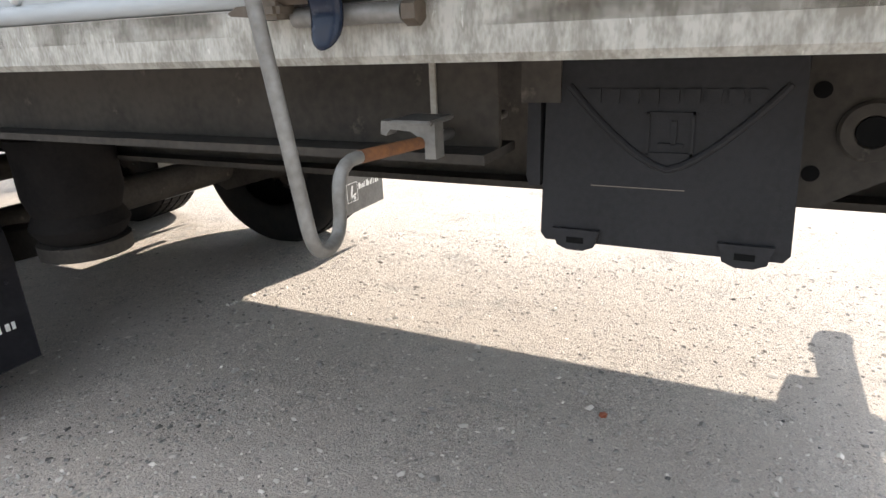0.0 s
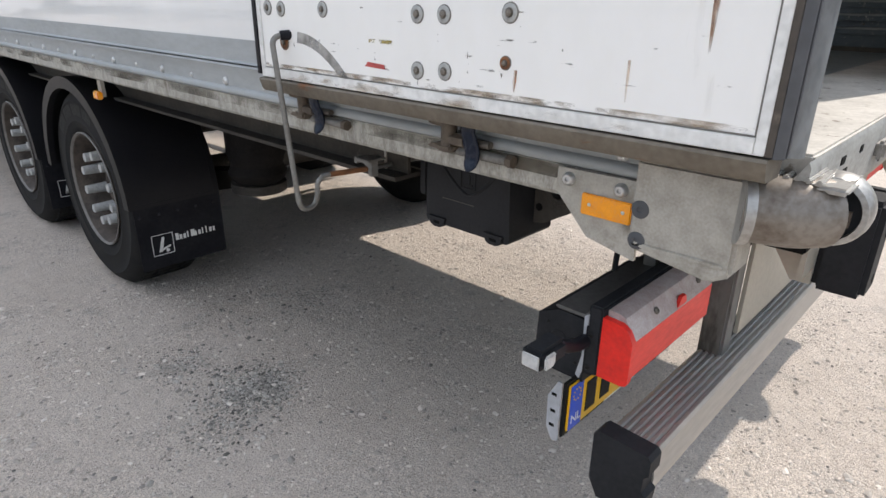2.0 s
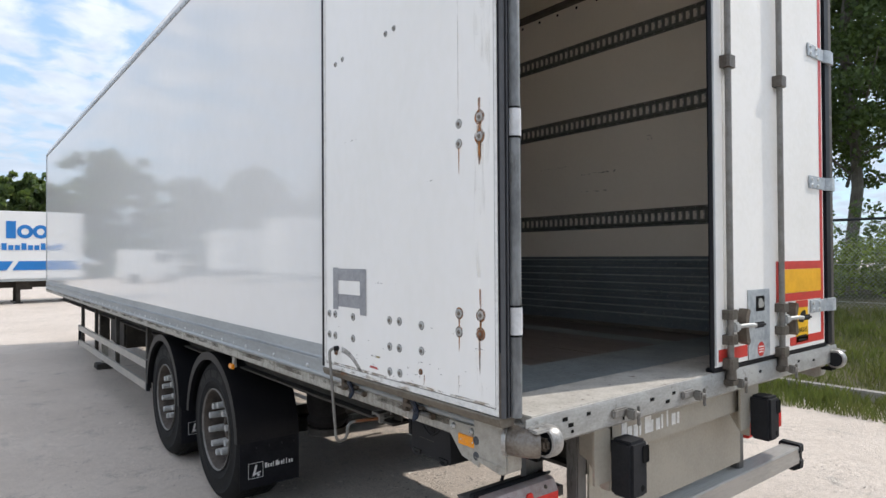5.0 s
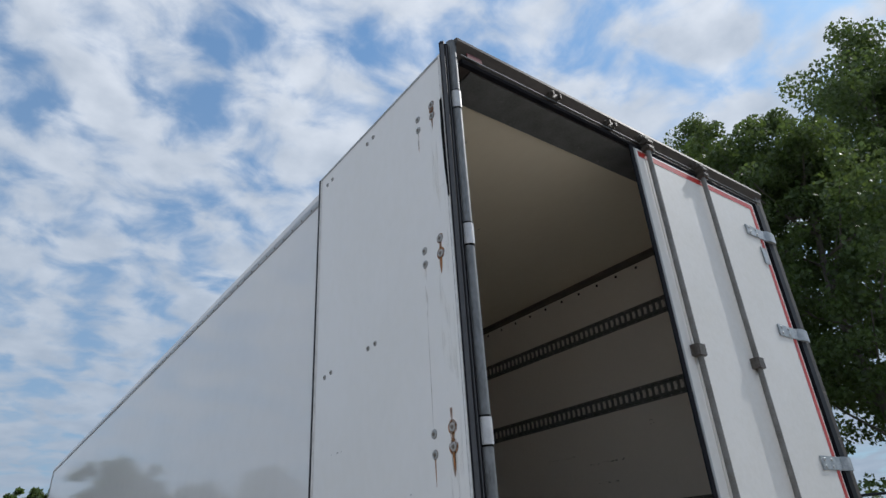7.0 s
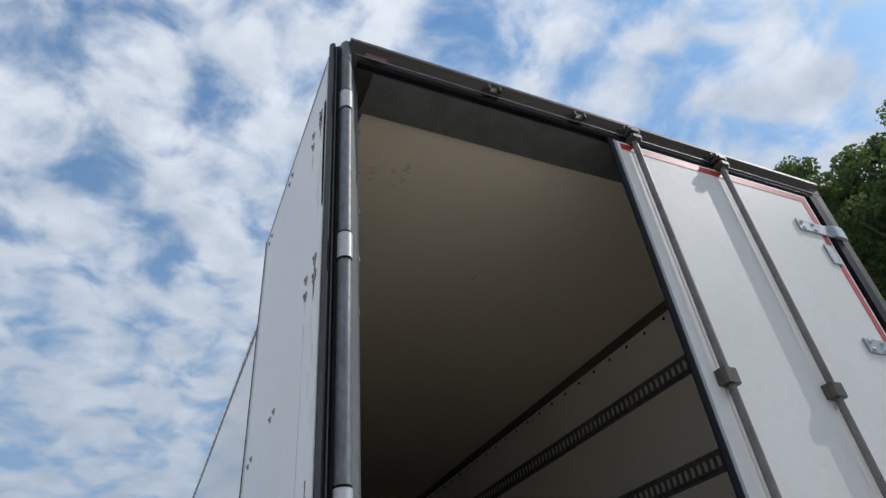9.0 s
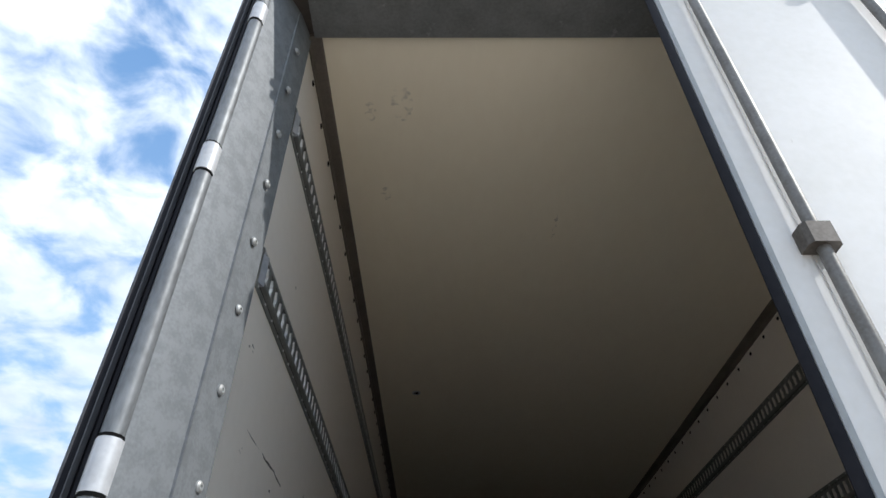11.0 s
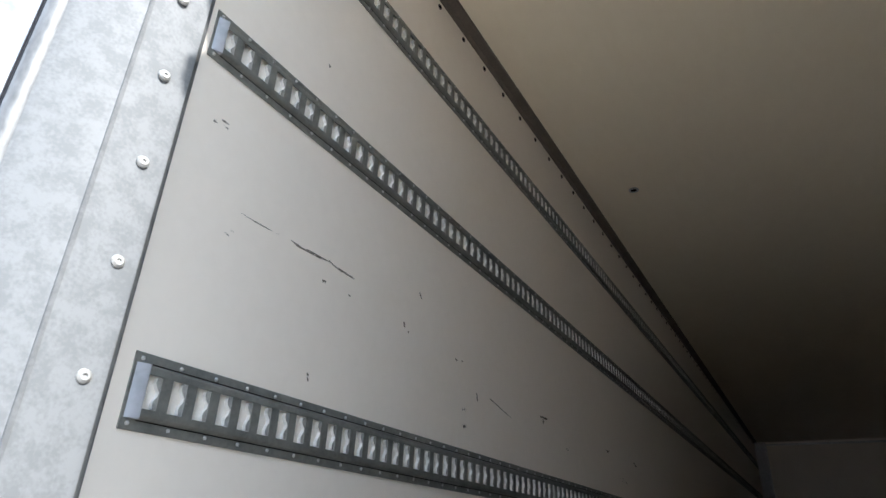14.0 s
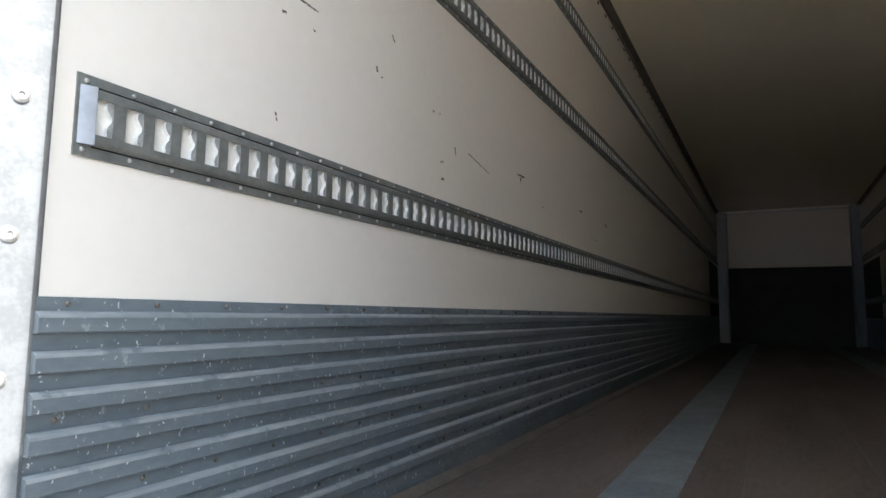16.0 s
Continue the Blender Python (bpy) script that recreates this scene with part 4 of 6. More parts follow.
for k in range(44):
    y, z = wear.uniform(0.05, 1.14), 1.29 + 0.24 * wear.random() ** 1.8
    w, h = wear.uniform(0.008, 0.06), wear.uniform(0.0012, 0.003)
    part("scuff_mark", prism(B(), [(y, z), (y + w * 0.5, z + h), (y + w, z + h * 0.4), (y + w * 0.6, z - h * 0.5)], "x", -0.12868, -0.1284), SCUFF, leaf)
for k in range(9):
    y, z = wear.uniform(0.06, 1.12), wear.uniform(1.28, 1.38)
    h = wear.uniform(0.02, 0.05)
    part("scuff_mark", prism(B(), [(y, z), (y + 0.003, z + h * 0.4), (y + 0.001, z + h), (y - 0.002, z + h * 0.5)], "x", -0.12868, -0.1284), SCUFF, leaf)
part("trim_gap", fbox(B(), -0.1298, -0.1283, 0.0242, 0.0265, 1.272, 3.855), INKGREY, leaf)
part("trim_gap", fbox(B(), -0.1296, -0.1283, 0.0192, 1.180, 1.2722, 1.2745), INKGREY, leaf)
part("front_edge_trim", quad_box(B(), -0.1315, -0.1282, 1.180, 1.197, 1.272, 3.855, 0.001), WHITEINK, leaf)
for y, z, w, h in ((0.30, 1.335, 0.10, 0.004), (0.36, 1.37, 0.09, 0.003), (0.60, 1.66, 0.18, 0.003), (0.90, 2.285, 0.10, 0.004), (1.02, 2.30, 0.04, 0.006), (0.32, 2.05, 0.10, 0.003), (0.95, 1.30, 0.006, 0.05), (0.10, 1.45, 0.05, 0.003)):
    part("scuff_mark", fbox(B(), -0.1287, -0.1284, y, y + w, z, z + h), SCUFF, leaf)
for y0, y1, z0, z1 in ((0.075, 0.135, 1.29, 1.58), (0.070, 0.130, 1.70, 2.16), (0.075, 0.125, 2.32, 2.90), (0.04, 0.09, 1.9, 3.2), (0.075, 0.12, 3.05, 3.56)):
    m = (z0 + z1) / 2
    part("pale_stain", prism(B(), [(y0 + 0.012, z0), (y1 - 0.016, z0), (y1, m - 0.05), (y1 - 0.010, z1), (y0 + 0.006, z1), (y0, m + 0.08)], "x", -0.1286, -0.1283), PALESTAIN, leaf, "pale yellowish run-off stain")
part("yellow_scrape", fbox(B(), -0.1287, -0.1284, 0.715, 0.785, 1.350, 1.357), decal("yellow_scrape", (0.62, 0.50, 0.16), 60, 0.45, 0.65), leaf)
part("red_scrape", prism(B(), [(0.725, 1.300), (0.735, 1.309), (0.79, 1.312), (0.80, 1.303), (0.76, 1.301)], "x", -0.1288, -0.1284), decal("red_scrape", (0.55, 0.10, 0.09), 60, 0.30, 0.5), leaf, "short red paint scrape")
arc = [(0.845 + 0.19 * math.sin(a), 1.262 + 0.098 * (1 - (1 - math.sin(a)) ** 2)) for a in (0.05 + 1.5 * k / 12 for k in range(13))]
part("rub_mark", prism(B(), arc + [(y + 0.004, z - 0.024) for y, z in arc[::-1]], "x", -0.1287, -0.1284), ARC, leaf, "grey rub mark of the hook")
part("black_smear", prism(B(), [(0.016, 3.62), (0.030, 3.615), (0.033, 3.45), (0.028, 3.26), (0.018, 3.12), (0.012, 3.13), (0.014, 3.36)], "x", -0.1345, -0.1284), HOLE, leaf, "black sealant smear")
for k, (y0, y1, z0, z1) in enumerate(((0.828, 1.102, 1.545, 1.602), (0.830, 1.100, 1.664, 1.718), (1.064, 1.112, 1.530, 1.722), (0.822, 0.872, 1.518, 1.716))):
    part("tape_strip", quad_box(B(), -0.1288 - 0.0006 * k, -0.1283 - 0.0006 * k, y0, y1, z0, z1), TAPE, leaf, "strip of grey duct tape")

# the leaf stands a little proud of its frame at top, bottom and rear edge
leaf.scale = (1, 1.009, 1.003)
leaf.location = (-0.006, -0.0115, -0.001)

# leaf hook: bent rod from the chassis up to the leaf
hook = part("door_hook", tube(B(), rounded_path([(0.40, 1.06, 0.994), (0.08, 1.038, 1.004), (-0.098, 1.046, 1.013), (-0.104, 1.044, 0.938), (-0.166, 1.030, 0.938), (-0.170, 1.087, 1.352), (-0.128, 1.066, 1.356)], 0.034), 0.0068), RODSTEEL, trailer, "bent grey steel door hook rod")
part("rust_sleeve", rod(B(), (0.065, 1.0387, 1.0048), (-0.060, 1.0443, 1.0111), 0.0072), RUST, hook, "rusted stretch of rod")
part("rubber_tip", rod(B(), (-0.152, 1.078, 1.3538), (-0.127, 1.0655, 1.356), 0.011), GASKET, hook, "black rubber tip")
brk = part("hook_bracket", prism(B(), [(1.018, 1.028), (1.090, 1.030), (1.092, 1.014), (1.084, 1.012), (1.078, 1.020), (1.050, 1.018), (1.032, 1.006), (1.032, 0.986), (1.018, 0.986)], "x", 0.060, 0.083), RODSTEEL, hook, "worn steel rod bracket")
part("bracket_top", quad_box(B(), 0.05, 0.115, 1.018, 1.075, 1.026, 1.032, 0.002), RODSTEEL, hook)

# strap clips on the lower rail
def lever(y):
    """A tongue-shaped lever, bowed outwards and rounded at its lower end."""
    b, rings = B(), []
    for k in range(31):
        t = 1 - (1 - k / 30) ** 1.7
        z = 1.236 - 0.120 * t
        w = 0.0135 + 0.004 * math.sin(math.pi * t) + 0.002 * t
        w *= math.sqrt(max(1 - max((t - 0.84) / 0.16, 0) ** 2, 0.02))
        bow = -0.070 - 0.010 * math.sin(2 * math.pi * t) - 0.010 * t
        th = 0.0065 * math.sqrt(max(1 - max((t - 0.84) / 0.16, 0) ** 2, 0.05))
        rings.append([b.verts.new((bow + th * math.copysign(abs(math.sin(a)) ** 0.7, math.sin(a)), y + w * math.copysign(abs(math.cos(a)) ** 0.6, math.cos(a)), z)) for a in (2 * math.pi * (j + 0.5) / 16 for j in range(16))])
    for p, q in zip(rings, rings[1:]):
        for j in range(16):
            b.faces.new((p[j], p[(j + 1) % 16], q[(j + 1) % 16], q[j]))
    b.faces.new(rings[0]); b.faces.new(rings[-1])
    bmesh.ops.recalc_face_normals(b, faces=b.faces[:])
    return b


for y in (1.062, 0.552):
    c = part("strap_clip", lever(y), NAVY, trailer, "dark blue plastic clip lever", smooth=70)
    part("pivot", rod(B(), (-0.060, y - 0.040, 1.172), (-0.060, y + 0.050, 1.172), 0.008), BRONZE, c)
    part("latch_post", rod(B(), (-0.066, y + 0.066, 1.146), (-0.066, y + 0.066, 1.236), 0.0165, 18), LATCH, c, "rusty latch casting")
    part("latch_boss", rod(B(), (-0.068, y + 0.018, 1.172), (-0.068, y + 0.068, 1.172), 0.0135, 6), LATCH, c)
    part("latch_foot", quad_box(B(), -0.084, -0.046, y + 0.046, y + 0.088, 1.146, 1.163, 0.005), LATCH, c)
    for z0, z1 in ((1.148, 1.160), (1.196, 1.210)):
        part("latch_prong", prism(B(), [(y + 0.070, z0), (y + 0.108, z0 + 0.003), (y + 0.112, (z0 + z1) / 2), (y + 0.100, z1), (y + 0.070, z1)], "x", -0.080, -0.054), LATCH, c)
    part("latch_bar", rod(B(), (-0.052, y - 0.075, 1.147), (-0.052, y + 0.050, 1.147), 0.0095, 12), KEEPER, c)
    part("latch_nut", rod(B(), (-0.052, y - 0.092, 1.147), (-0.052, y - 0.078, 1.147), 0.013, 6), LATCH, c)

# right door leaf, shut
rleaf = part("door_leaf", quad_box(B(), 1.262, 2.425, -0.040, 0.030, 1.262, 3.842, 0.004), DOOR, trailer, "shut white door leaf with red tape border")
part("leaf_gasket", prism(B(), [(1.168, -0.041), (1.152, -0.040), (1.145, -0.034), (1.148, -0.027), (1.168, -0.026)], "z", 1.255, 3.848), GASKET, rleaf, "dark blue-black rubber leaf gasket", smooth=70)
part("leaf_flange", quad_box(B(), 1.1685, 1.2615, -0.0395, -0.027, 1.262, 3.842, 0.002), DOOR, rleaf)
part("leaf_edge_trim", quad_box(B(), 1.169, 1.184, -0.0425, -0.040, 1.27, 3.84, 0.001), RAILGREY, rleaf)
part("bottom_seal", quad_box(B(), 1.16, 2.46, -0.038, 0.0, 1.238, 1.261, 0.004), GASKET, rleaf, "black bottom seal")
for x0, x1, z0, z1 in ((2.372, 2.408, 1.33, 3.79), (1.205, 2.408, 3.79, 3.826), (1.96, 2.408, 1.285, 1.33), (1.205, 1.48, 1.285, 1.34), (1.80, 2.372, 1.695, 1.738), (1.80, 2.372, 1.525, 1.567), (1.80, 1.832, 1.567, 1.695)):
    part("red_tape", quad_box(B(), x0, x1, -0.0418, -0.0405, z0, z1), REDTAPE, rleaf, "red reflective tape")
part("hazard_board", quad_box(B(), 1.833, 2.371, -0.043, -0.0405, 1.568, 1.694, 0.001), SAFETY, rleaf, "amber reflective board")
for x in (1.275, 1.815):
    lr = part("lock_rod", rod(B(), (x, -0.078, 1.205), (x, -0.078, 3.935), 0.0145, 18), RODSTEEL, rleaf, "grey steel door lock rod")
    for z in (3.835, 3.875):
        part("cam", quad_box(B(), x - 0.028, x + 0.028, -0.108, -0.050, z, z + 0.03, 0.006), BRONZE, lr)
    part("cam_top", quad_box(B(), x - 0.022, x + 0.022, -0.092, -0.055, 3.906, 3.938, 0.006), BRONZE, lr, "brown lock cam")
    for z, h in ((2.665, 0.055), (1.500, 0.044), (1.385, 0.044), (1.275, 0.050)):
        g = part("rod_guide", prism(B(), [(x - 0.036, -0.0565), (x - 0.036, -0.090), (x - 0.028, -0.1015), (x + 0.024, -0.1015), (x + 0.034, -0.090), (x + 0.034, -0.0565)], "z", z - h / 2, z + h / 2), BRONZE, lr, "brown stained rod guide", smooth=30)
    part("rod_foot", rod(B(), (x, -0.078, 1.205), (x, -0.078, 1.262), 0.025, 16, 0.022), BRONZE, lr, "brown stained rod foot")
    part("foot_cam", quad_box(B(), x - 0.030, x + 0.030, -0.100, -0.052, 1.175, 1.205, 0.006), BRONZE, lr)
    part("handle_hub", quad_box(B(), x + 0.012, x + 0.062, -0.100, -0.060, 1.418, 1.462, 0.008), WASHER, lr, "zinc handle hub")
    part("lock_handle", tube(B(), rounded_path([(x + 0.05, -0.088, 1.441), (x + 0.13, -0.104, 1.444), (x + 0.19, -0.104, 1.438)], 0.03), 0.010), WASHER, lr, "zinc lock handle")
    part("handle_grip", quad_box(B(), x + 0.180, x + 0.285, -0.115, -0.093, 1.424, 1.452, 0.009), BLACK, lr, "black handle grip")
    part("handle_rest", prism(B(), [(x + 0.105, 1.415), (x + 0.112, 1.365), (x + 0.135, 1.350), (x + 0.150, 1.362), (x + 0.138, 1.40), (x + 0.130, 1.44), (x + 0.140, 1.475), (x + 0.152, 1.510), (x + 0.130, 1.520), (x + 0.108, 1.49)], "y", -0.100, -0.0565), LATCH, lr, "rusty brown handle rest")
    lr.location.y = 0.016
part("lock_plate", quad_box(B(), 1.485, 1.715, -0.0445, -0.0405, 1.264, 1.602, 0.001), GALV_NEW, rleaf, "galvanised lock plate")
part("lock_recess", quad_box(B(), 1.565, 1.655, -0.0465, -0.0448, 1.495, 1.570, 0.001), HOLE, rleaf)
part("lock_tongue", prism(B(), [(1.585, 1.512), (1.630, 1.512), (1.642, 1.535), (1.625, 1.545), (1.618, 1.558), (1.590, 1.556), (1.580, 1.530)], "y", -0.051, -0.0467), ZINC, rleaf)
part("round_sticker", rod(B(), (1.615, -0.0455, 1.306), (1.615, -0.0448, 1.306), 0.036), REDTAPE, rleaf, "small round red sticker")
for k in range(3):
    part("sticker_print", quad_box(B(), 1.592, 1.640, -0.0462, -0.0456, 1.290 + k * 0.013, 1.295 + k * 0.013), WHITEINK, rleaf)
sticker = part("warning_sticker", quad_box(B(), 2.035, 2.190, -0.0418, -0.0405, 1.285, 1.522), YELLOW, rleaf, "yellow blind-spot warning sticker with red edge")
part("sticker_head", quad_box(B(), 2.035, 2.190, -0.0426, -0.0419, 1.485, 1.522), REDTAPE, sticker)
part("sticker_foot", quad_box(B(), 2.035, 2.190, -0.0426, -0.0419, 1.285, 1.297), REDTAPE, sticker)
part("sticker_figure", prism(B(), [(2.06, 1.41), (2.10, 1.46), (2.15, 1.47), (2.17, 1.43), (2.12, 1.40)], "y", -0.0426, -0.0419), INK, sticker)


def lettering(text, size, m, material, parent):
    cu = bpy.data.curves.new("print", "FONT")
    cu.body, cu.size, cu.extrude = text, size, 0.0006
    tmp = bpy.data.objects.new("print", cu)
    scene.collection.objects.link(tmp)
    bpy.context.view_layer.update()
    me = bpy.data.meshes.new_from_object(tmp)
    bpy.data.objects.remove(tmp)
    me.materials.clear()
    me.materials.append(material)
    return placed("print", me, parent, m)


lettering("ANGLES", 0.036, pose(2.045, -0.0424, 1.350, 90, 0, 0), INK, sticker)
for k in range(2):
    part("print_bar", quad_box(B(), 2.06, 2.165, -0.0424, -0.0419, 1.304 + 0.02 * k, 1.314 + 0.02 * k), INK, sticker)
for z in (3.600, 2.925, 2.180, 1.482):
    hg = part("strap_hinge", quad_box(B(), 2.215, 2.44, -0.049, -0.041, z - 0.036, z + 0.036, 0.003), GALV_NEW, rleaf, "galvanised strap hinge")
    part("hinge_knuckle", prism(B(), [(2.435, -0.05), (2.46, -0.062), (2.505, -0.066), (2.545, -0.060), (2.56, -0.035), (2.52, -0.046), (2.46, -0.046), (2.435, -0.042)], "z", z - 0.036, z + 0.036), GALV_NEW, hg)
    for x in (2.25, 2.33):
        part("bolt", dome(B(), (x, -0.049, z + 0.018), (0, -1, 0), 0.010, 0.006, 10), ZINC, hg)
        part("bolt", dome(B(), (x, -0.049, z - 0.018), (0, -1, 0), 0.010, 0.006, 10), ZINC, hg)
part("holdback_plate", quad_box(B(), 2.33, 2.395, -0.048, -0.0422, 3.38, 3.50, 0.003), GALV_NEW, rleaf, "small galvanised plate")

# rear sill, with slots and lock keepers
sill = part("rear_sill", prism(B(), [(-0.036, 1.236), (-0.040, 1.228), (-0.040, 1.140), (-0.030, 1.130), (0.10, 1.128), (0.10, 1.19), (-0.01, 1.19)], "x", -0.05, 2.60), SILL, trailer, "galvanised rear sill with slots")
for x, z, w, h in ((0.130, 1.207, 0.026, 0.013), (0.160, 1.182, 0.026, 0.014), (0.175, 1.158, 0.012, 0.010), (0.262, 1.206, 0.020, 0.012), (0.660, 1.197, 0.026, 0.013), (0.770, 1.172, 0.028, 0.014), (0.82, 1.20, 0.022, 0.012), (1.60, 1.195, 0.024, 0.013), (2.05, 1.195, 0.024, 0.013), (2.25, 1.18, 0.024, 0.013), (0.475, 1.155, 0.010, 0.014)):
    part("slot", quad_box(B(), x, x + w, -0.0415, -0.0400, z - h / 2, z + h / 2), HOLE, sill)
for x in (0.445, 0.925, 1.300, 1.850):
    k = part("keeper", quad_box(B(), x - 0.045, x + 0.045, -0.058, -0.040, 1.165, 1.200, 0.006), KEEPER, sill, "steel lock keeper")
    part("keeper_hook", quad_box(B(), x + 0.020, x + 0.042, -0.098, -0.060, 1.158, 1.200, 0.006), RODSTEEL, k)
    part("keeper_pin", quad_box(B(), x + 0.058, x + 0.070, -0.094, -0.082, 1.130, 1.205, 0.003), KEEPER, k)
    part("keeper_arm", rod(B(), (x + 0.03, -0.085, 1.182), (x + 0.066, -0.088, 1.178), 0.009), RODSTEEL, k)


BRONZE2 = mat("worn_grey_casting", (0.23, 0.21, 0.185), 0.42, 0.45, c2=(0.125, 0.10, 0.08), scale=16, fine=110, bump=0.05)


# corner block and guide roller at each rear corner
def rear_corner(cx, s):
    """cx: the outer side's x; s: the way inwards."""
    b = prism(B(), [(0.028, 1.204), (0.200, 1.204), (0.200, 1.060), (0.190, 1.050), (0.060, 1.030), (0.028, 1.048)], "x", cx, cx + s * 0.075)
    bmesh.ops.bevel(b, geom=b.edges[:], offset=0.006, segments=2, affect="EDGES")
    blk = part("corner_block", b, GALV, trailer, "galvanised rear corner block")
    for z in (1.122, 1.068):
        part("plug", dome(B(), (cx + s * 0.001, 0.184, z), (-s, 0, 0), 0.016, 0.004, 24), PLUG, blk, "dark grey plug")
    part("block_lip", quad_box(B(), min(cx - s * 0.003, cx), max(cx - s * 0.003, cx), 0.040, 0.192, 1.058, 1.066, 0.002), GALV, blk)
    part("roller_housing", tube(B(), rounded_path([(cx + s * 0.012, 0.034, 1.160), (cx + s * 0.034, -0.032, 1.160), (cx + s * 0.064, -0.056, 1.160)], 0.03), 0.051, 24), BRONZE2, blk, "cast metal roller housing", smooth=50)
    part("housing_collar", tube(B(), [(cx + s * 0.002, 0.038, 1.160), (cx + s * 0.009, 0.026, 1.160)], 0.054, 24), WORNSTEEL, blk, smooth=50)
    x0, x1 = sorted((cx + s * 0.020, cx + s * 0.128))
    part("fork_arm", quad_box(B(), x0, x1, -0.090, -0.020, 1.198, 1.2085, 0.004), WORNSTEEL, blk, "worn steel arm over the roller")
    ring = part("roller", lathe(B(), [(0.0425, 0), (0.050, s * 0.002), (0.053, s * 0.010), (0.054, s * 0.026), (0.053, s * 0.042), (0.050, s * 0.050), (0.0425, s * 0.052), (0.0425, 0)], 40), WORNSTEEL, blk, "worn steel guide roller")
    ring.matrix_basis = pose(cx + s * 0.074, -0.062, 1.160)
    part("roller_core", rod(B(), (cx + s * 0.084, -0.062, 1.160), (cx + s * 0.122, -0.062, 1.160), 0.0415, 28), BLACK, blk, "black roller core")
    part("roller_axle", quad_box(B(), min(cx + s * 0.056, cx + s * 0.088), max(cx + s * 0.056, cx + s * 0.088), -0.092, -0.034, 1.134, 1.176, 0.010), LATCH, blk, "rusty roller axle end")
    part("housing_foot", quad_box(B(), min(cx + s * 0.060, cx + s * 0.130), max(cx + s * 0.060, cx + s * 0.130), -0.050, 0.010, 1.092, 1.106, 0.003), HOLE, blk)
    for k in range(6):
        part("grip_rib", quad_box(B(), min(cx + s * 0.018, cx + s * 0.115), max(cx + s * 0.018, cx + s * 0.115), 0.012 - k * 0.014, 0.020 - k * 0.014, 1.2075, 1.2145, 0.002), WORNSTEEL, blk)
    return blk


rear_corner(-0.073, 1)
rear_corner(2.625, -1)

# side gusset with the orange reflector
gus = part("gusset_plate", prism(B(), [(0.195, 1.160), (0.360, 1.158), (0.362, 1.115), (0.290, 1.040), (0.195, 1.020)], "x", -0.050, -0.042), GALV, trailer, "galvanised gusset plate")
ref = part("side_reflector", quad_box(B(), -0.0565, -0.0505, 0.207, 0.304, 1.083, 1.122, 0.002), ORANGE, gus, "orange side reflector")
for y in (0.222, 0.287):
    part("screw", dome(B(), (-0.0565, y, 1.103), (-1, 0, 0), 0.0035, 0.002, 8), ZINC, ref)
for y, z in ((0.335, 1.140), (0.232, 1.140)):
    part("bolt", dome(B(), (-0.050, y, z), (-1, 0, 0), 0.013, 0.010, 14), ZINC, gus)

# uprights, rear panel and bumper bar
for x in (0.455, 1.80):
    part("bumper_upright", quad_box(B(), x, x + 0.062, 0.165, 0.225, 0.60, 1.12, 0.006), UPRIGHT, trailer, "weathered galvanised bumper upright")
back = part("rear_panel", quad_box(B(), 0.518, 1.80, 0.155, 0.165, 0.66, 1.00), BEIGE, trailer, "beige dusty rear panel")
part("panel_top", quad_box(B(), 0.54, 1.80, 0.055, 0.065, 0.985, 1.128), BEIGE, back, "beige dusty upper panel")
part("panel_flange", quad_box(B(), 0.54, 1.80, 0.066, 0.154, 0.985, 0.99), BEIGE, back)
for k, (w, h) in enumerate(((0.035, 0.075), (0.03, 0.05), (0.03, 0.05), (0.012, 0.06), (0.045, 0.075), (0.02, 0.05), (0.03, 0.05), (0.012, 0.06), (0.012, 0.075), (0.03, 0.05), (0.02, 0.05))):
    x = 0.60 + k * 0.041
    part("logo_bar", quad_box(B(), x, x + w, 0.0535, 0.0548, 1.022, 1.022 + h), WHITEINK, back, "white logo mark")
part("paper_label", quad_box(B(), 0.80, 0.93, 0.1535, 0.1548, 0.90, 0.96), WHITEINK, back, "small white label")
bump_o = [(0.118, 0.520), (0.118, 0.550), (0.122, 0.590), (0.118, 0.606)]
for k in range(7):
    bump_o += [(0.120 + 0.0145 * k, 0.612), (0.123 + 0.0145 * k, 0.617), (0.129 + 0.0145 * k, 0.617), (0.132 + 0.0145 * k, 0.612)]
bump_o += [(0.226, 0.606), (0.226, 0.520)]
bumper = part("bumper_bar", prism(B(), bump_o, "x", 0.015, 2.46), ALU, trailer, "dusty ribbed aluminium underrun bar", smooth=20)
for x0, x1 in ((-0.030, 0.016), (2.459, 2.505)):
    part("end_cap", prism(B(), [(0.112, 0.585), (0.112, 0.618), (0.120, 0.628), (0.226, 0.632), (0.236, 0.622), (0.236, 0.510), (0.215, 0.470), (0.150, 0.465), (0.116, 0.485), (0.112, 0.530), (0.122, 0.540), (0.122, 0.575)], "x", x0, x1), BLACK, bumper, "black plastic end cap")


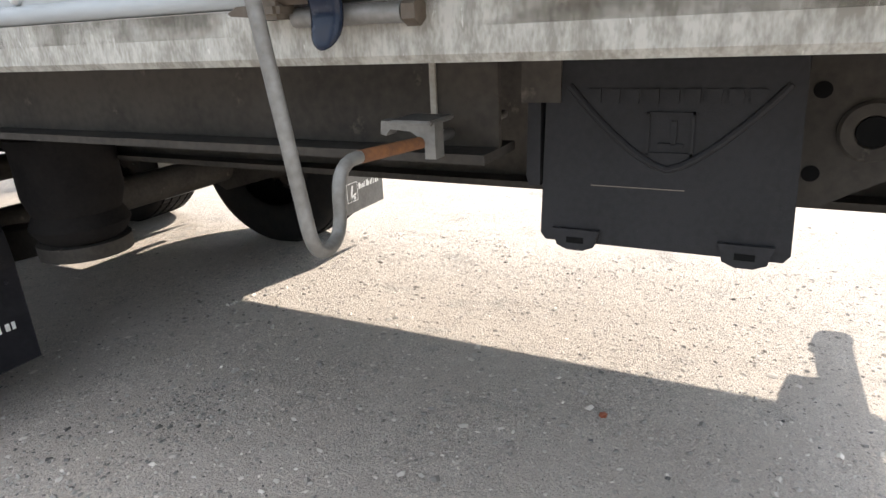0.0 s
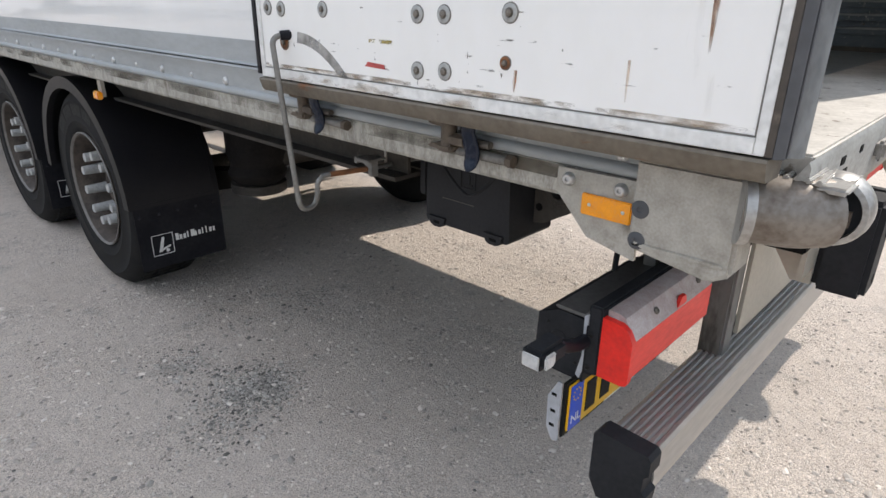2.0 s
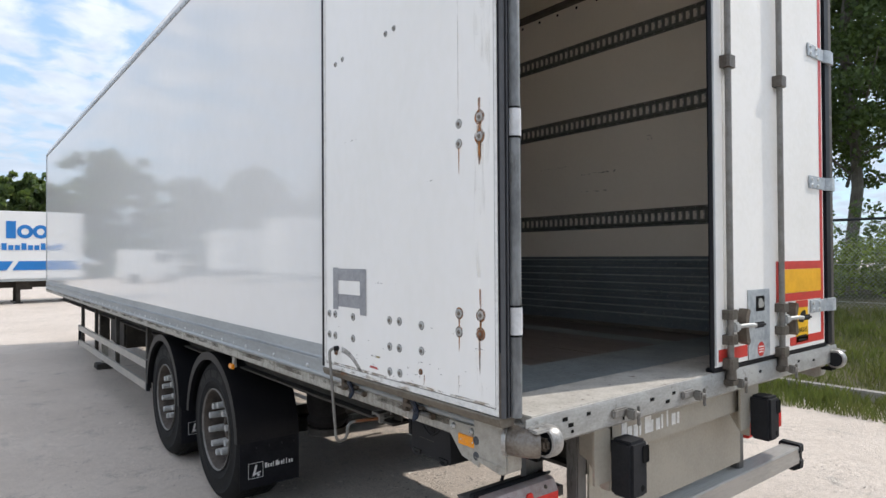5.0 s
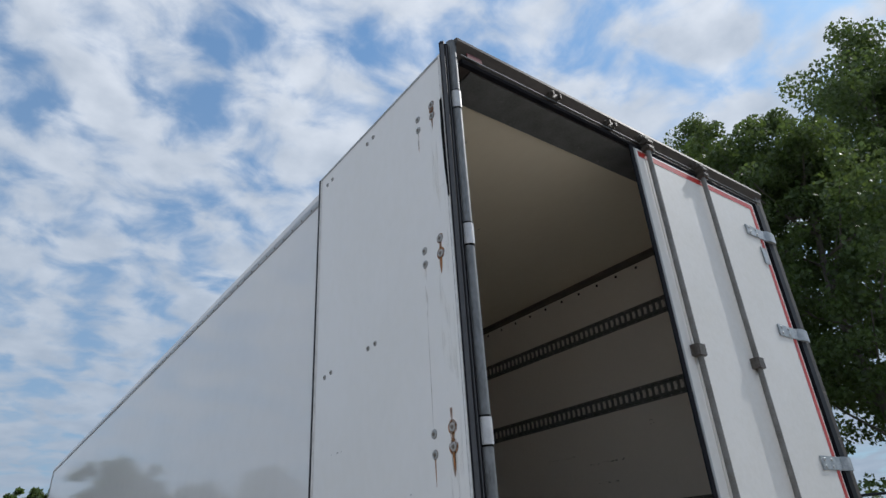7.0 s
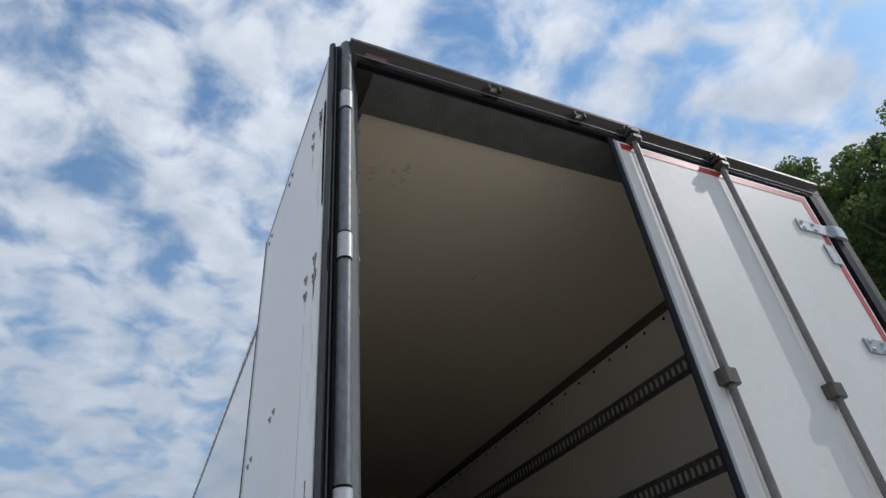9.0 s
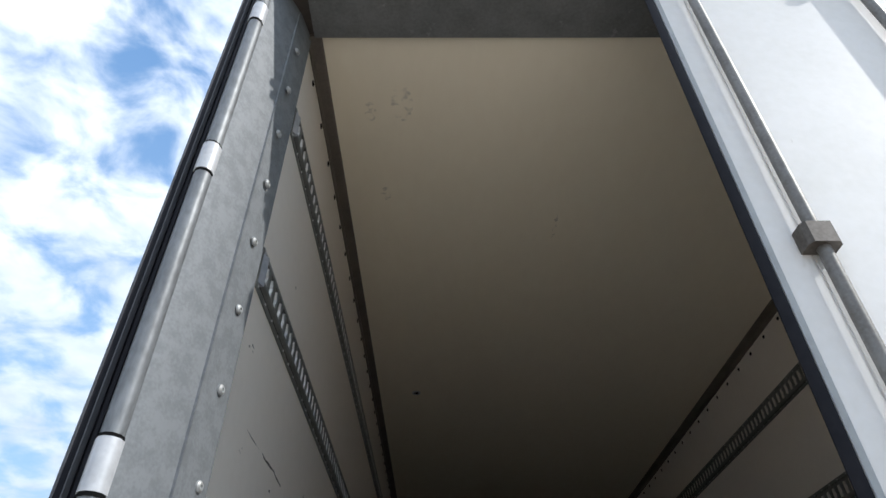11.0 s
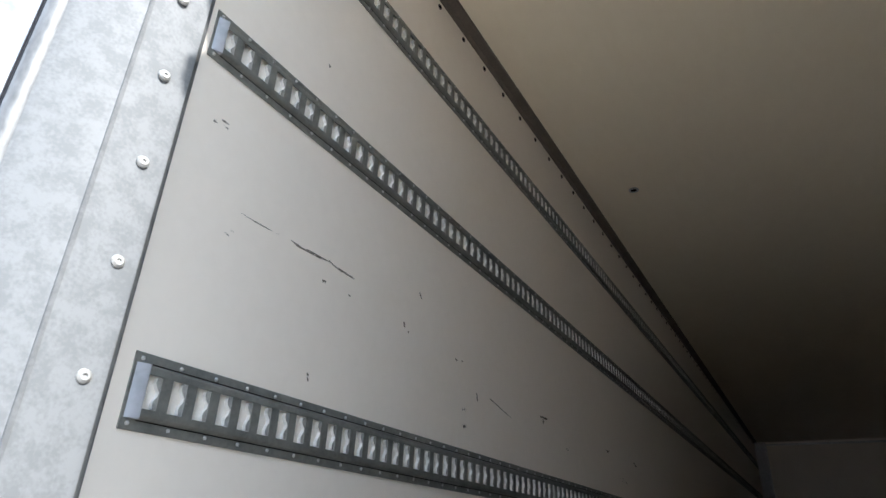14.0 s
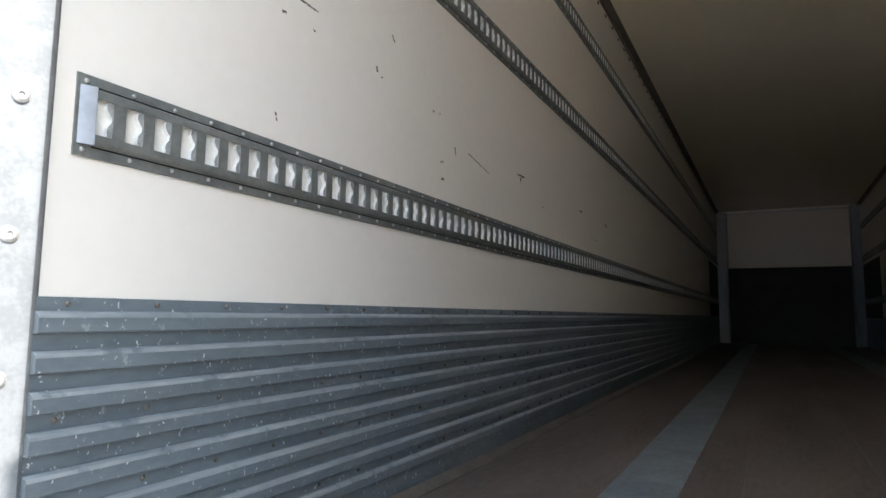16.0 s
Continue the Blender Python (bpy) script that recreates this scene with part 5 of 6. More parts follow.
# rubber docking buffers
def buffer(x, s):
    o = part("docking_buffer", quad_box(B(), min(x, x + s * 0.108), max(x, x + s * 0.108), -0.082, 0.02, 0.850, 1.068, 0.012), BLACK, trailer, "black rubber docking buffer")
    part("buffer_bracket", prism(B(), [(0.020, 0.86), (0.020, 1.10), (0.34, 1.12), (0.34, 1.05), (0.12, 0.95), (0.06, 0.86)], "x", x - 0.004 + s * 0.004, x + 0.004 + s * 0.004), BEIGE, o, "dusty steel buffer bracket")
    part("buffer_back", quad_box(B(), min(x - s * 0.09, x), max(x - s * 0.09, x), 0.02, 0.03, 0.90, 1.11), BEIGE, o)
    part("buffer_hole", rod(B(), (x + s * 0.07, -0.0825, 0.885), (x + s * 0.07, -0.080, 0.885), 0.012), HOLE, o)
    part("buffer_scar", quad_box(B(), x + s * 0.09 - 0.02, x + s * 0.09 + 0.02, -0.0835, -0.0815, 0.98, 1.045, 0.004), HOLE, o)
    return o


buffer(0.47, 1)
buffer(1.62, 1)


# tail lamp, lamp box, number plate
def tail_lamp(x0, x1, s, label):
    t = part("tail_lamp", prism(B(), [(0.198, 0.752), (0.190, 0.762), (0.190, 0.842), (0.250, 0.842), (0.250, 0.752)], "x", x0, x1), RED, trailer, label)
    part("clear_lens", prism(B(), [(0.190, 0.8425), (0.194, 0.850), (0.214, 0.884), (0.228, 0.890), (0.250, 0.890), (0.250, 0.8425)], "x", x0 + (0.012 if s > 0 else 0), x1 - (0 if s > 0 else 0.012)), CLEAR, t, "dusty clear upper lens")
    e0, e1 = (x0 - 0.004, x0 + 0.011) if s > 0 else (x1 - 0.011, x1 + 0.004)
    part("side_lens", prism(B(), [(0.200, 0.748), (0.190, 0.752), (0.187, 0.760), (0.187, 0.846), (0.198, 0.866), (0.214, 0.876), (0.252, 0.878), (0.252, 0.748)], "x", e0, e1), RED, t, "red side lens")
    part("lamp_back", quad_box(B(), x0 - 0.006, x1 + 0.004, 0.252, 0.282, 0.745, 0.897, 0.004), BLACK, t)
    for x in (x0 + 0.12, x1 - 0.06):
        part("screw", dome(B(), (x, 0.203, 0.866), (0, -0.8, 0.5), 0.008, 0.005, 12), BRONZE, t)
    part("lens_patch", prism(B(), [(x0 + 0.20, 0.8455), (x0 + 0.245, 0.8455), (x0 + 0.235, 0.866), (x0 + 0.215, 0.866)], "y", 0.1905, 0.1985), RED, t)
    return t


tail_lamp(-0.016, 0.368, 1, "red and clear rear lamp, dusty")
tail_lamp(1.98, 2.38, -1, "red and clear rear lamp, dusty")
lb = part("lamp_box", prism(B(), [(0.286, 0.725), (0.286, 0.866), (0.352, 0.868), (0.402, 0.846), (0.406, 0.745), (0.392, 0.725)], "x", -0.012, 0.40), BLACK, trailer, "dark plastic lamp box under a grey cover plate")
part("knock_out", lathe(B(), [(0.021, 0.0), (0.021, -0.0015), (0.0195, -0.0015), (0.0195, 0.0)], 28), BLACK, lb).matrix_basis = pose(-0.0122, 0.350, 0.800)
for y, z in ((0.306, 0.762), (0.384, 0.772), (0.378, 0.832)):
    part("box_screw", dome(B(), (-0.012, y, z), (-1, 0, 0), 0.004, 0.002, 10), INK, lb)
part("box_cover", prism(B(), [(0.258, 0.905), (0.258, 0.899), (0.290, 0.872), (0.356, 0.872), (0.362, 0.876), (0.358, 0.880), (0.294, 0.880), (0.268, 0.905)], "x", -0.014, 0.40), COVER, lb, "dusty grey bent cover plate")
part("cover_side", prism(B(), [(0.258, 0.905), (0.292, 0.878), (0.290, 0.790), (0.300, 0.742), (0.292, 0.735), (0.276, 0.79), (0.274, 0.85), (0.258, 0.888)], "x", -0.018, -0.0145), TRACKCAP, lb, "pale bent bracket edge")
part("lamp_arm", quad_box(B(), 0.40, 0.456, 0.24, 0.29, 0.80, 0.84), UPRIGHT, lb)
part("lamp_hanger", quad_box(B(), 0.30, 0.40, 0.300, 0.330, 0.880, 1.03), UPRIGHT, lb)
arm = part("marker_lamp", tube(B(), rounded_path([(-0.006, 0.285, 0.825), (-0.06, 0.285, 0.830), (-0.125, 0.284, 0.862)], 0.03), 0.014, 12), GASKET, trailer, "black outrigger marker lamp on a rubber arm")
part("lamp_body", quad_box(B(), -0.204, -0.120, 0.262, 0.312, 0.842, 0.884, 0.010), BLACK, arm)
part("arm_plate", quad_box(B(), -0.021, -0.0185, 0.262, 0.284, 0.755, 0.862, 0.001), GASKET, arm)
for z in (0.772, 0.846):
    part("plate_bolt", dome(B(), (-0.021, 0.273, z), (-1, 0, 0), 0.007, 0.004, 6), INK, arm)
part("white_lens", quad_box(B(), -0.197, -0.166, 0.258, 0.2635, 0.849, 0.877, 0.004), LENSWHITE, arm, "milky lens")
part("end_lens", quad_box(B(), -0.2075, -0.2030, 0.268, 0.304, 0.849, 0.877, 0.002), LENSWHITE, arm)
np_ = part("number_plate", quad_box(B(), -0.045, 0.455, 0.290, 0.296, 0.615, 0.727, 0.002), YELLOW, trailer, "yellow number plate in a black holder")
part("plate_holder", quad_box(B(), -0.054, 0.464, 0.2965, 0.304, 0.600, 0.736, 0.003), INK, np_, "black plate holder")
part("blue_band", quad_box(B(), -0.043, 0.004, 0.2885, 0.2899, 0.617, 0.725), BLUE, np_, "blue band with pale ring of dots")
for k in range(10):
    a = 2 * math.pi * k / 10
    part("dot", rod(B(), (-0.020 + 0.014 * math.cos(a), 0.2877, 0.700 + 0.014 * math.sin(a)), (-0.020 + 0.014 * math.cos(a), 0.2884, 0.700 + 0.014 * math.sin(a)), 0.0022, 6), YELLOW, np_)
lettering("NL", 0.030, pose(-0.038, 0.2882, 0.632, 90, 0, 0), WHITEINK, np_)
for k in range(6):
    x = 0.020 + k * 0.062 + (0.024 if k > 1 else 0) + (0.024 if k > 3 else 0)
    part("character_bar", quad_box(B(), x, x + 0.040, 0.2885, 0.2899, 0.634, 0.708, 0.0), INK, np_)
part("holder_print", quad_box(B(), 0.12, 0.26, 0.2955, 0.2962, 0.604, 0.611), WHITEINK, np_)
part("plate_stay", prism(B(), [(0.300, 0.60), (0.300, 0.74), (0.308, 0.742), (0.330, 0.70), (0.328, 0.625), (0.312, 0.595)], "x", -0.066, -0.062), TRACKCAP, np_, "pale aluminium stay with slots")
for z in (0.63, 0.665, 0.705):
    part("stay_slot", quad_box(B(), -0.0668, -0.0661, 0.309, 0.321, z, z + 0.007), HOLE, np_)

for o in list(trailer.children):
    if o.name.split(".")[0] in ("tail_lamp", "lamp_box", "marker_lamp", "number_plate"):
        o.location.z = -0.002 if o.name == "tail_lamp" else -0.014

# chassis under the floor
chassis = part("underfloor", quad_box(B(), 0.0, 2.54, 0.10, 13.4, 1.125, 1.168), CHASSIS, trailer, "dusty dark underfloor")
for x0 in (0.105, 2.33):
    b = fbox(B(), x0 + 0.05, x0 + 0.06, 0.975, 12.6, 0.985, 1.125)
    fbox(b, x0, x0 + 0.11, 0.975, 12.6, 0.972, 0.984)
    part("chassis_beam", b, CHASSIS, chassis, "dusty brown-grey chassis beam")
for x0 in (0.72, 1.66):
    b = fbox(B(), x0 + 0.06, x0 + 0.075, 0.25, 12.0, 0.80, 1.125)
    fbox(b, x0, x0 + 0.135, 0.25, 12.0, 0.785, 0.80)
    part("main_beam", b, CHASSIS, chassis, "dusty dark main beam")
for y in spread(0.9, 12.5, 0.62):
    part("cross_member", quad_box(B(), 0.17, 2.40, y, y + 0.05, 1.04, 1.124), CHASSIS, chassis)
part("rear_cross_tube", quad_box(B(), 0.45, 2.09, 0.42, 0.56, 0.96, 1.10, 0.01), CHASSIS, chassis, "dark rear cross tube")
part("web_weld", quad_box(B(), 0.150, 0.1545, 1.060, 1.068, 0.985, 1.125), GALV, chassis)

# moulded plastic box below the rail
toolbox = part("moulded_box", prism(B(), [(0.640, 1.090), (0.918, 1.090), (0.925, 0.870), (0.918, 0.861), (0.638, 0.861), (0.631, 0.870)], "x", 0.176, 0.36), BOXGREY, trailer, "dark grey moulded plastic box with a raised shield")
sh = [(0.890 - 0.236 * k / 16, 0.963 + 0.097 * abs(k / 8 - 1) ** 1.45) for k in range(17)]
part("shield_ridge", tube(B(), [(0.1755, y, z) for y, z in sh], 0.0045, 8), BOXGREY, toolbox)
for y0, y1, z0, z1 in ((0.745, 0.797, 1.027, 1.030), (0.745, 0.797, 0.980, 0.983), (0.745, 0.748, 0.980, 1.030), (0.794, 0.797, 0.980, 1.030), (0.764, 0.770, 0.992, 1.020), (0.756, 0.784, 0.989, 0.994)):
    part("emblem_ridge", quad_box(B(), 0.1725, 0.1765, y0, y1, z0, z1), BOXGREY, toolbox)
for k in range(9):
    part("emblem_bar", quad_box(B(), 0.1730, 0.1765, 0.676 + 0.022 * k, 0.691 + 0.022 * k, 1.040, 1.056), BOXGREY, toolbox)
for y in (0.877, 0.678):
    part("lug", prism(B(), [(y - 0.03, 0.880), (y + 0.03, 0.880), (y + 0.024, 0.858), (y + 0.010, 0.852), (y - 0.010, 0.852), (y - 0.024, 0.858)], "x", 0.1685, 0.190), BOXGREY, toolbox)
    part("lug_slot", quad_box(B(), 0.1675, 0.1690, y - 0.011, y + 0.011, 0.862, 0.870), HOLE, toolbox)
part("band_groove", quad_box(B(), 0.1752, 0.1765, 0.75, 0.86, 0.938, 0.939), TRIM, toolbox, "pale scratch")
part("left_cheek", prism(B(), [(0.9255, 1.062), (0.941, 1.060), (0.944, 0.945), (0.940, 0.934), (0.9255, 0.934)], "x", 0.172, 0.33), BOXGREY, toolbox)
side = part("boss_plate", prism(B(), [(0.500, 0.985), (0.515, 1.085), (0.632, 1.088), (0.632, 0.900), (0.60, 0.905), (0.53, 0.945)], "x", 0.278, 0.32), CHASSIS, trailer, "dusty dark bracket with a round boss")
bs = part("boss", lathe(B(), [(0.036, 0.02), (0.036, -0.004), (0.033, -0.007), (0.020, -0.007), (0.018, -0.004), (0.018, 0.02)], 28), CHASSIS, side)
bs.matrix_basis = pose(0.277, 0.560, 0.998)
part("boss_hole", rod(B(), (0.2698, 0.560, 0.998), (0.285, 0.560, 0.998), 0.0175), HOLE, side)
for z in (0.945, 1.045):
    part("bolt_hole", rod(B(), (0.2765, 0.616, z), (0.280, 0.616, z), 0.010), HOLE, side)
part("cable", tube(B(), rounded_path([(0.30, 0.42, 1.09), (0.27, 0.40, 1.03), (0.27, 0.38, 0.96), (0.22, 0.36, 0.86)], 0.04), 0.007, 8), GASKET, side, "black cable loom")


# wheels
NUTSTEEL = mat("dull_silver_nut", (0.50, 0.50, 0.49), 0.45, 0.15, c2=(0.34, 0.34, 0.33), scale=40, fine=160)


def wheel_meshes():
    R = 0.49
    ty = lathe(B(), [(0.290, 0.035), (0.300, 0.012), (0.330, 0.002), (0.345, -0.002), (0.350, -0.005), (0.356, -0.002), (0.400, -0.004), (0.432, -0.001), (0.436, -0.004), (0.442, 0.000), (0.448, 0.003), (0.470, 0.018), (R, 0.045), (R + 0.004, 0.19), (R, 0.335), (0.470, 0.362), (0.43, 0.380), (0.330, 0.378), (0.300, 0.368), (0.290, 0.345)], 72)
    # tread grooves
    tr = B()
    for i in range(72):
        a = 2 * math.pi * i / 72
        for x0 in (0.060, 0.125, 0.195, 0.265):
            v = [Vector((x, r * math.cos(t), r * math.sin(t))) for x in (x0, x0 + 0.052) for t in (a, a + 0.072) for r in (R - 0.004, R + 0.010)]
            vs = [tr.verts.new(p) for p in v]
            for f in ((0, 1, 3, 2), (4, 6, 7, 5), (0, 4, 5, 1), (2, 3, 7, 6), (1, 5, 7, 3)):
                tr.faces.new([vs[k] for k in f])
    wall = B()
    for i in range(26):
        a = 0.5 + i * 0.05
        if i % 7 == 6:
            continue
        p = [(0.375, a), (0.375, a + 0.034), (0.425, a + 0.034), (0.425, a)]
        vs = [wall.verts.new((-0.0055 if r > 0.4 else -0.0048, r * math.cos(t), r * math.sin(t))) for r, t in p]
        wall.faces.new(vs)
    rim = lathe(B(), [(0.300, 0.020), (0.292, 0.006), (0.284, 0.010), (0.276, 0.030), (0.262, 0.055), (0.252, 0.110), (0.240, 0.160), (0.205, 0.180), (0.150, 0.178), (0.118, 0.172), (0.112, 0.12), (0.108, 0.105), (0.098, 0.098), (0.060, 0.098), (0.056, 0.112), (0.0, 0.114)], 56)
    nut = rod(B(), (0.178, 0, 0), (0.104, 0, 0), 0.034, 6, 0.030)
    rod(nut, (0.104, 0, 0), (0.014, 0, 0), 0.0265, 14, 0.0225)
    hole = rod(B(), (0.184, 0, 0), (0.166, 0, 0), 0.026, 14)
    return (mesh_of("tyre", ty, RUBBER, 50), mesh_of("tread", tr, RUBBER, 30), mesh_of("sidewall_marks", wall, TYREMARK), mesh_of("rim", rim, RIM, 40), mesh_of("wheel_nut", nut, NUTSTEEL), mesh_of("rim_hole", hole, HOLE))


RIMLIP = mat("worn_rim_lip", (0.20, 0.19, 0.175), 0.5, 0.4, c2=(0.12, 0.11, 0.10), scale=20)
TY, TR, SW, RM, NUT, HOL = wheel_meshes()
for me in (TY, TR, SW):
    for v in me.vertices:
        d = math.hypot(v.co.y, v.co.z)
        v.co.y, v.co.z = v.co.y * (1 + max(d - 0.30, 0) * 0.14 / d), v.co.z * (1 + max(d - 0.30, 0) * 0.14 / d)
LIP = mesh_of("rim_lip", lathe(B(), [(0.297, 0.010), (0.302, 0.002), (0.298, -0.003), (0.291, 0.000), (0.287, 0.012)], 56), RIMLIP, 60)


def wheel(m):
    w = placed("wheel", TY, trailer, m, "dusty black tyre on a grey rim")
    placed("tread", TR, w, Matrix())
    placed("sidewall_marks", SW, w, Matrix())
    r = placed("rim", RM, w, Matrix(), "dull grey rim")
    placed("rim_lip", LIP, w, Matrix(), "bright rim lip")
    for k in range(10):
        a = 2 * math.pi * (k + 0.3) / 10
        placed("wheel_nut", NUT, w, pose(0, 0.178 * math.cos(a), 0.178 * math.sin(a)), "long silver wheel nut")
        a += math.pi / 10
        placed("rim_hole", HOL, w, pose(0.004, 0.222 * math.cos(a), 0.222 * math.sin(a)))
    return w


for y in (3.225, 4.595):
    wheel(pose(0.012, y, 0.490, 12))
    wheel(pose(2.49, y - 0.06, 0.490, 0, 0, 180))
    ax = part("axle", rod(B(), (0.40, y, 0.49), (2.18, y, 0.49), 0.075, 20), CHASSIS, trailer, "dusty dark axle tube")
    for x in (0.55, 1.85):
        part("trailing_arm", prism(B(), [(y - 0.60, 0.60), (y - 0.60, 0.52), (y, 0.36), (y + 0.50, 0.62), (y + 0.55, 0.75), (y + 0.40, 0.74), (y, 0.50)], "x", x, x + 0.14), CHASSIS, ax)
        if x > 1:
            continue
        prof = [(0.10, 0.54), (0.13, 0.56), (0.15, 0.60), (0.13, 0.64), (0.148, 0.70), (0.148, 0.84), (0.155, 0.86), (0.155, 0.88), (0.12, 0.90), (0.12, 1.12)]
        ab = part("air_bag", lathe(B(), [(r, z) for r, z in prof], 28), DUSTYRUBBER, ax, "dusty black air spring")
        ab.matrix_basis = pose(x + 0.07, y - 0.62, 0, 0, -90, 0)
        part("bag_seat", rod(B(), (x + 0.07, y - 0.62, 0.50), (x + 0.07, y - 0.62, 0.545), 0.14, 24), CHASSIS, ax)
    part("hanger_plate", prism(B(), [(y - 0.95, 1.12), (y - 0.45, 1.12), (y - 0.50, 0.86), (y - 0.62, 0.80), (y - 0.86, 0.86)], "x", 0.80, 0.82), CHASSIS, ax)
    part("shock_absorber", rod(B(), (0.86, y - 0.05, 0.50), (0.86, y - 0.55, 1.08), 0.045, 16), CHASSIS, ax)
    part("hanger", quad_box(B(), 0.50, 0.80, y + 0.42, y + 0.62, 0.62, 1.12, 0.01), CHASSIS, ax)
    part("hanger", quad_box(B(), 1.76, 2.06, y + 0.42, y + 0.62, 0.62, 1.12, 0.01), CHASSIS, ax)


def mudguard(yc, x0, x1, flap):
    R, seg = 0.578, 22
    a0, a1 = (radians(2), radians(176))
    outer = [(yc + R * -math.cos(a0 + (a1 - a0) * k / seg), 0.485 + R * math.sin(a0 + (a1 - a0) * k / seg)) for k in range(seg + 1)]
    inner = [(yc + (R - 0.014) * -math.cos(a0 + (a1 - a0) * k / seg), 0.485 + (R - 0.014) * math.sin(a0 + (a1 - a0) * k / seg)) for k in range(seg, -1, -1)]
    m = part("mudguard", prism(B(), outer + inner, "x", x0, x1), FENDER, trailer, "black plastic mudguard", smooth=40)
    for xe in (x0, x1 - 0.03):
        rim_o = [(y, z) for y, z in outer]
        rim_i = [(yc + (R - 0.055) * -math.cos(a0 + (a1 - a0) * k / seg), 0.485 + (R - 0.055) * math.sin(a0 + (a1 - a0) * k / seg)) for k in range(seg, -1, -1)]
        part("rolled_edge", prism(B(), [(y, z + 0.003) for y, z in rim_o] + rim_i, "x", xe - 0.002, xe + 0.03), FENDER, m, smooth=40)
    if flap:
        y = yc - 0.568
        # Far flaps: dust plus the sun's sheen put into a paler grey.
        f = part("mud_flap", quad_box(B(), x0 + 0.015, x1, y - 0.008, y - 0.0045, 0.190, 0.525, 0.001), GASKET if x0 < 1 else FLAPDUST_SUNLIT, m, "black rubber mud flap with white print")
        w = x1 - x0
        yy0, yy1 = y - 0.0092, y - 0.0083
        s0 = x0 + 0.075
        for a, b_, c, d in ((s0, s0 + 0.105, 0.358, 0.361), (s0, s0 + 0.105, 0.255, 0.258), (s0, s0 + 0.003, 0.255, 0.361), (s0 + 0.102, s0 + 0.105, 0.255, 0.361)):
            part("emblem_frame", quad_box(B(), a, b_, yy0, yy1, c, d), WHITEINK, m)
        part("emblem_stroke", prism(B(), [(s0 + 0.028, 0.272), (s0 + 0.046, 0.272), (s0 + 0.064, 0.345), (s0 + 0.050, 0.345)], "y", yy0, yy1), WHITEINK, m)
        part("emblem_foot", prism(B(), [(s0 + 0.030, 0.270), (s0 + 0.088, 0.290), (s0 + 0.088, 0.300), (s0 + 0.036, 0.284)], "y", yy0, yy1), WHITEINK, m)
        part("emblem_dot", rod(B(), (s0 + 0.072, yy0, 0.273), (s0 + 0.072, yy1, 0.273), 0.009, 12), WHITEINK, m)
        for k, (bw, bh) in enumerate(((0.012, 0.026), (0.010, 0.018), (0.010, 0.018), (0.005, 0.024), (0.015, 0.026), (0.008, 0.018), (0.010, 0.018), (0.005, 0.024), (0.005, 0.026), (0.010, 0.018), (0.008, 0.018))):
            part("print_bar", quad_box(B(), s0 + 0.118 + k * 0.0195, s0 + 0.118 + k * 0.0195 + bw * 1.3, yy0, yy1, 0.312, 0.312 + bh * 1.35), WHITEINK, m)
        for k in range(5):
            part("flap_screw", dome(B(), (x0 + 0.04 + k * (w - 0.08) / 4, y - 0.008, 0.462), (0, -1, 0), 0.007, 0.004, 8), BLACK, m)
    return m


mudguard(3.255, -0.018, 0.43, True)
mudguard(4.625, -0.018, 0.43, True)
mudguard(3.20, 2.05, 2.50, True)
mudguard(4.57, 2.05, 2.50, True)
mk = part("side_marker", quad_box(B(), -0.035, -0.012, 2.74, 2.80, 1.010, 1.045, 0.005), ORANGE, trailer, "small orange side marker lamp")
part("marker_bracket", quad_box(B(), -0.012, 0.004, 2.75, 2.79, 1.02, 1.09), GALV, mk)

# side guard, landing leg and far gear
for x0, s in ((0.0, 1), (2.52, -1)):
    g = part("side_guard", quad_box(B(), x0, x0 + 0.03, 5.28, 9.55, 0.655, 0.735, 0.004), ALU, trailer, "aluminium side guard rails")
    part("guard_rail", quad_box(B(), x0, x0 + 0.03, 5.28, 9.55, 0.435, 0.515, 0.004), ALU, g)
    for y in (5.36, 6.9, 8.3, 9.45):
        part("guard_post", quad_box(B(), x0 + 0.031 if s > 0 else x0 - 0.041, x0 + 0.071 if s > 0 else x0 - 0.001, y, y + 0.07, 0.44, 1.10), CHASSIS, g)
    for y in (5.275, 9.55):
        part("guard_end", quad_box(B(), x0 - 0.002, x0 + 0.034, y - 0.02, y + 0.02, 0.43, 0.74, 0.004), BLACK, g)
    leg = part("landing_leg", quad_box(B(), x0 + s * 0.42 - 0.07, x0 + s * 0.42 + 0.07, 9.85, 9.99, 0.42, 1.12, 0.01), CHASSIS, trailer, "dark landing leg with foot")
    part("leg_tube", quad_box(B(), x0 + s * 0.42 - 0.05, x0 + s * 0.42 + 0.05, 9.87, 9.97, 0.06, 0.45, 0.008), GALV, leg)
    part("leg_foot", quad_box(B(), x0 + s * 0.42 - 0.13, x0 + s * 0.42 + 0.13, 9.78, 10.06, -0.03, 0.06, 0.01), CHASSIS, leg)
part("gear_box", quad_box(B(), 0.18, 0.62, 7.2, 8.1, 0.62, 1.09, 0.03), CHASSIS, trailer, "dark underfloor tank")
part("white_label", quad_box(B(), 0.176, 0.179, 7.5, 7.75, 0.80, 0.95), WHITEINK, trailer)
part("air_tank", rod(B(), (0.55, 5.7, 0.78), (0.55, 6.7, 0.78), 0.15, 28), CHASSIS, trailer, "dark air tank")

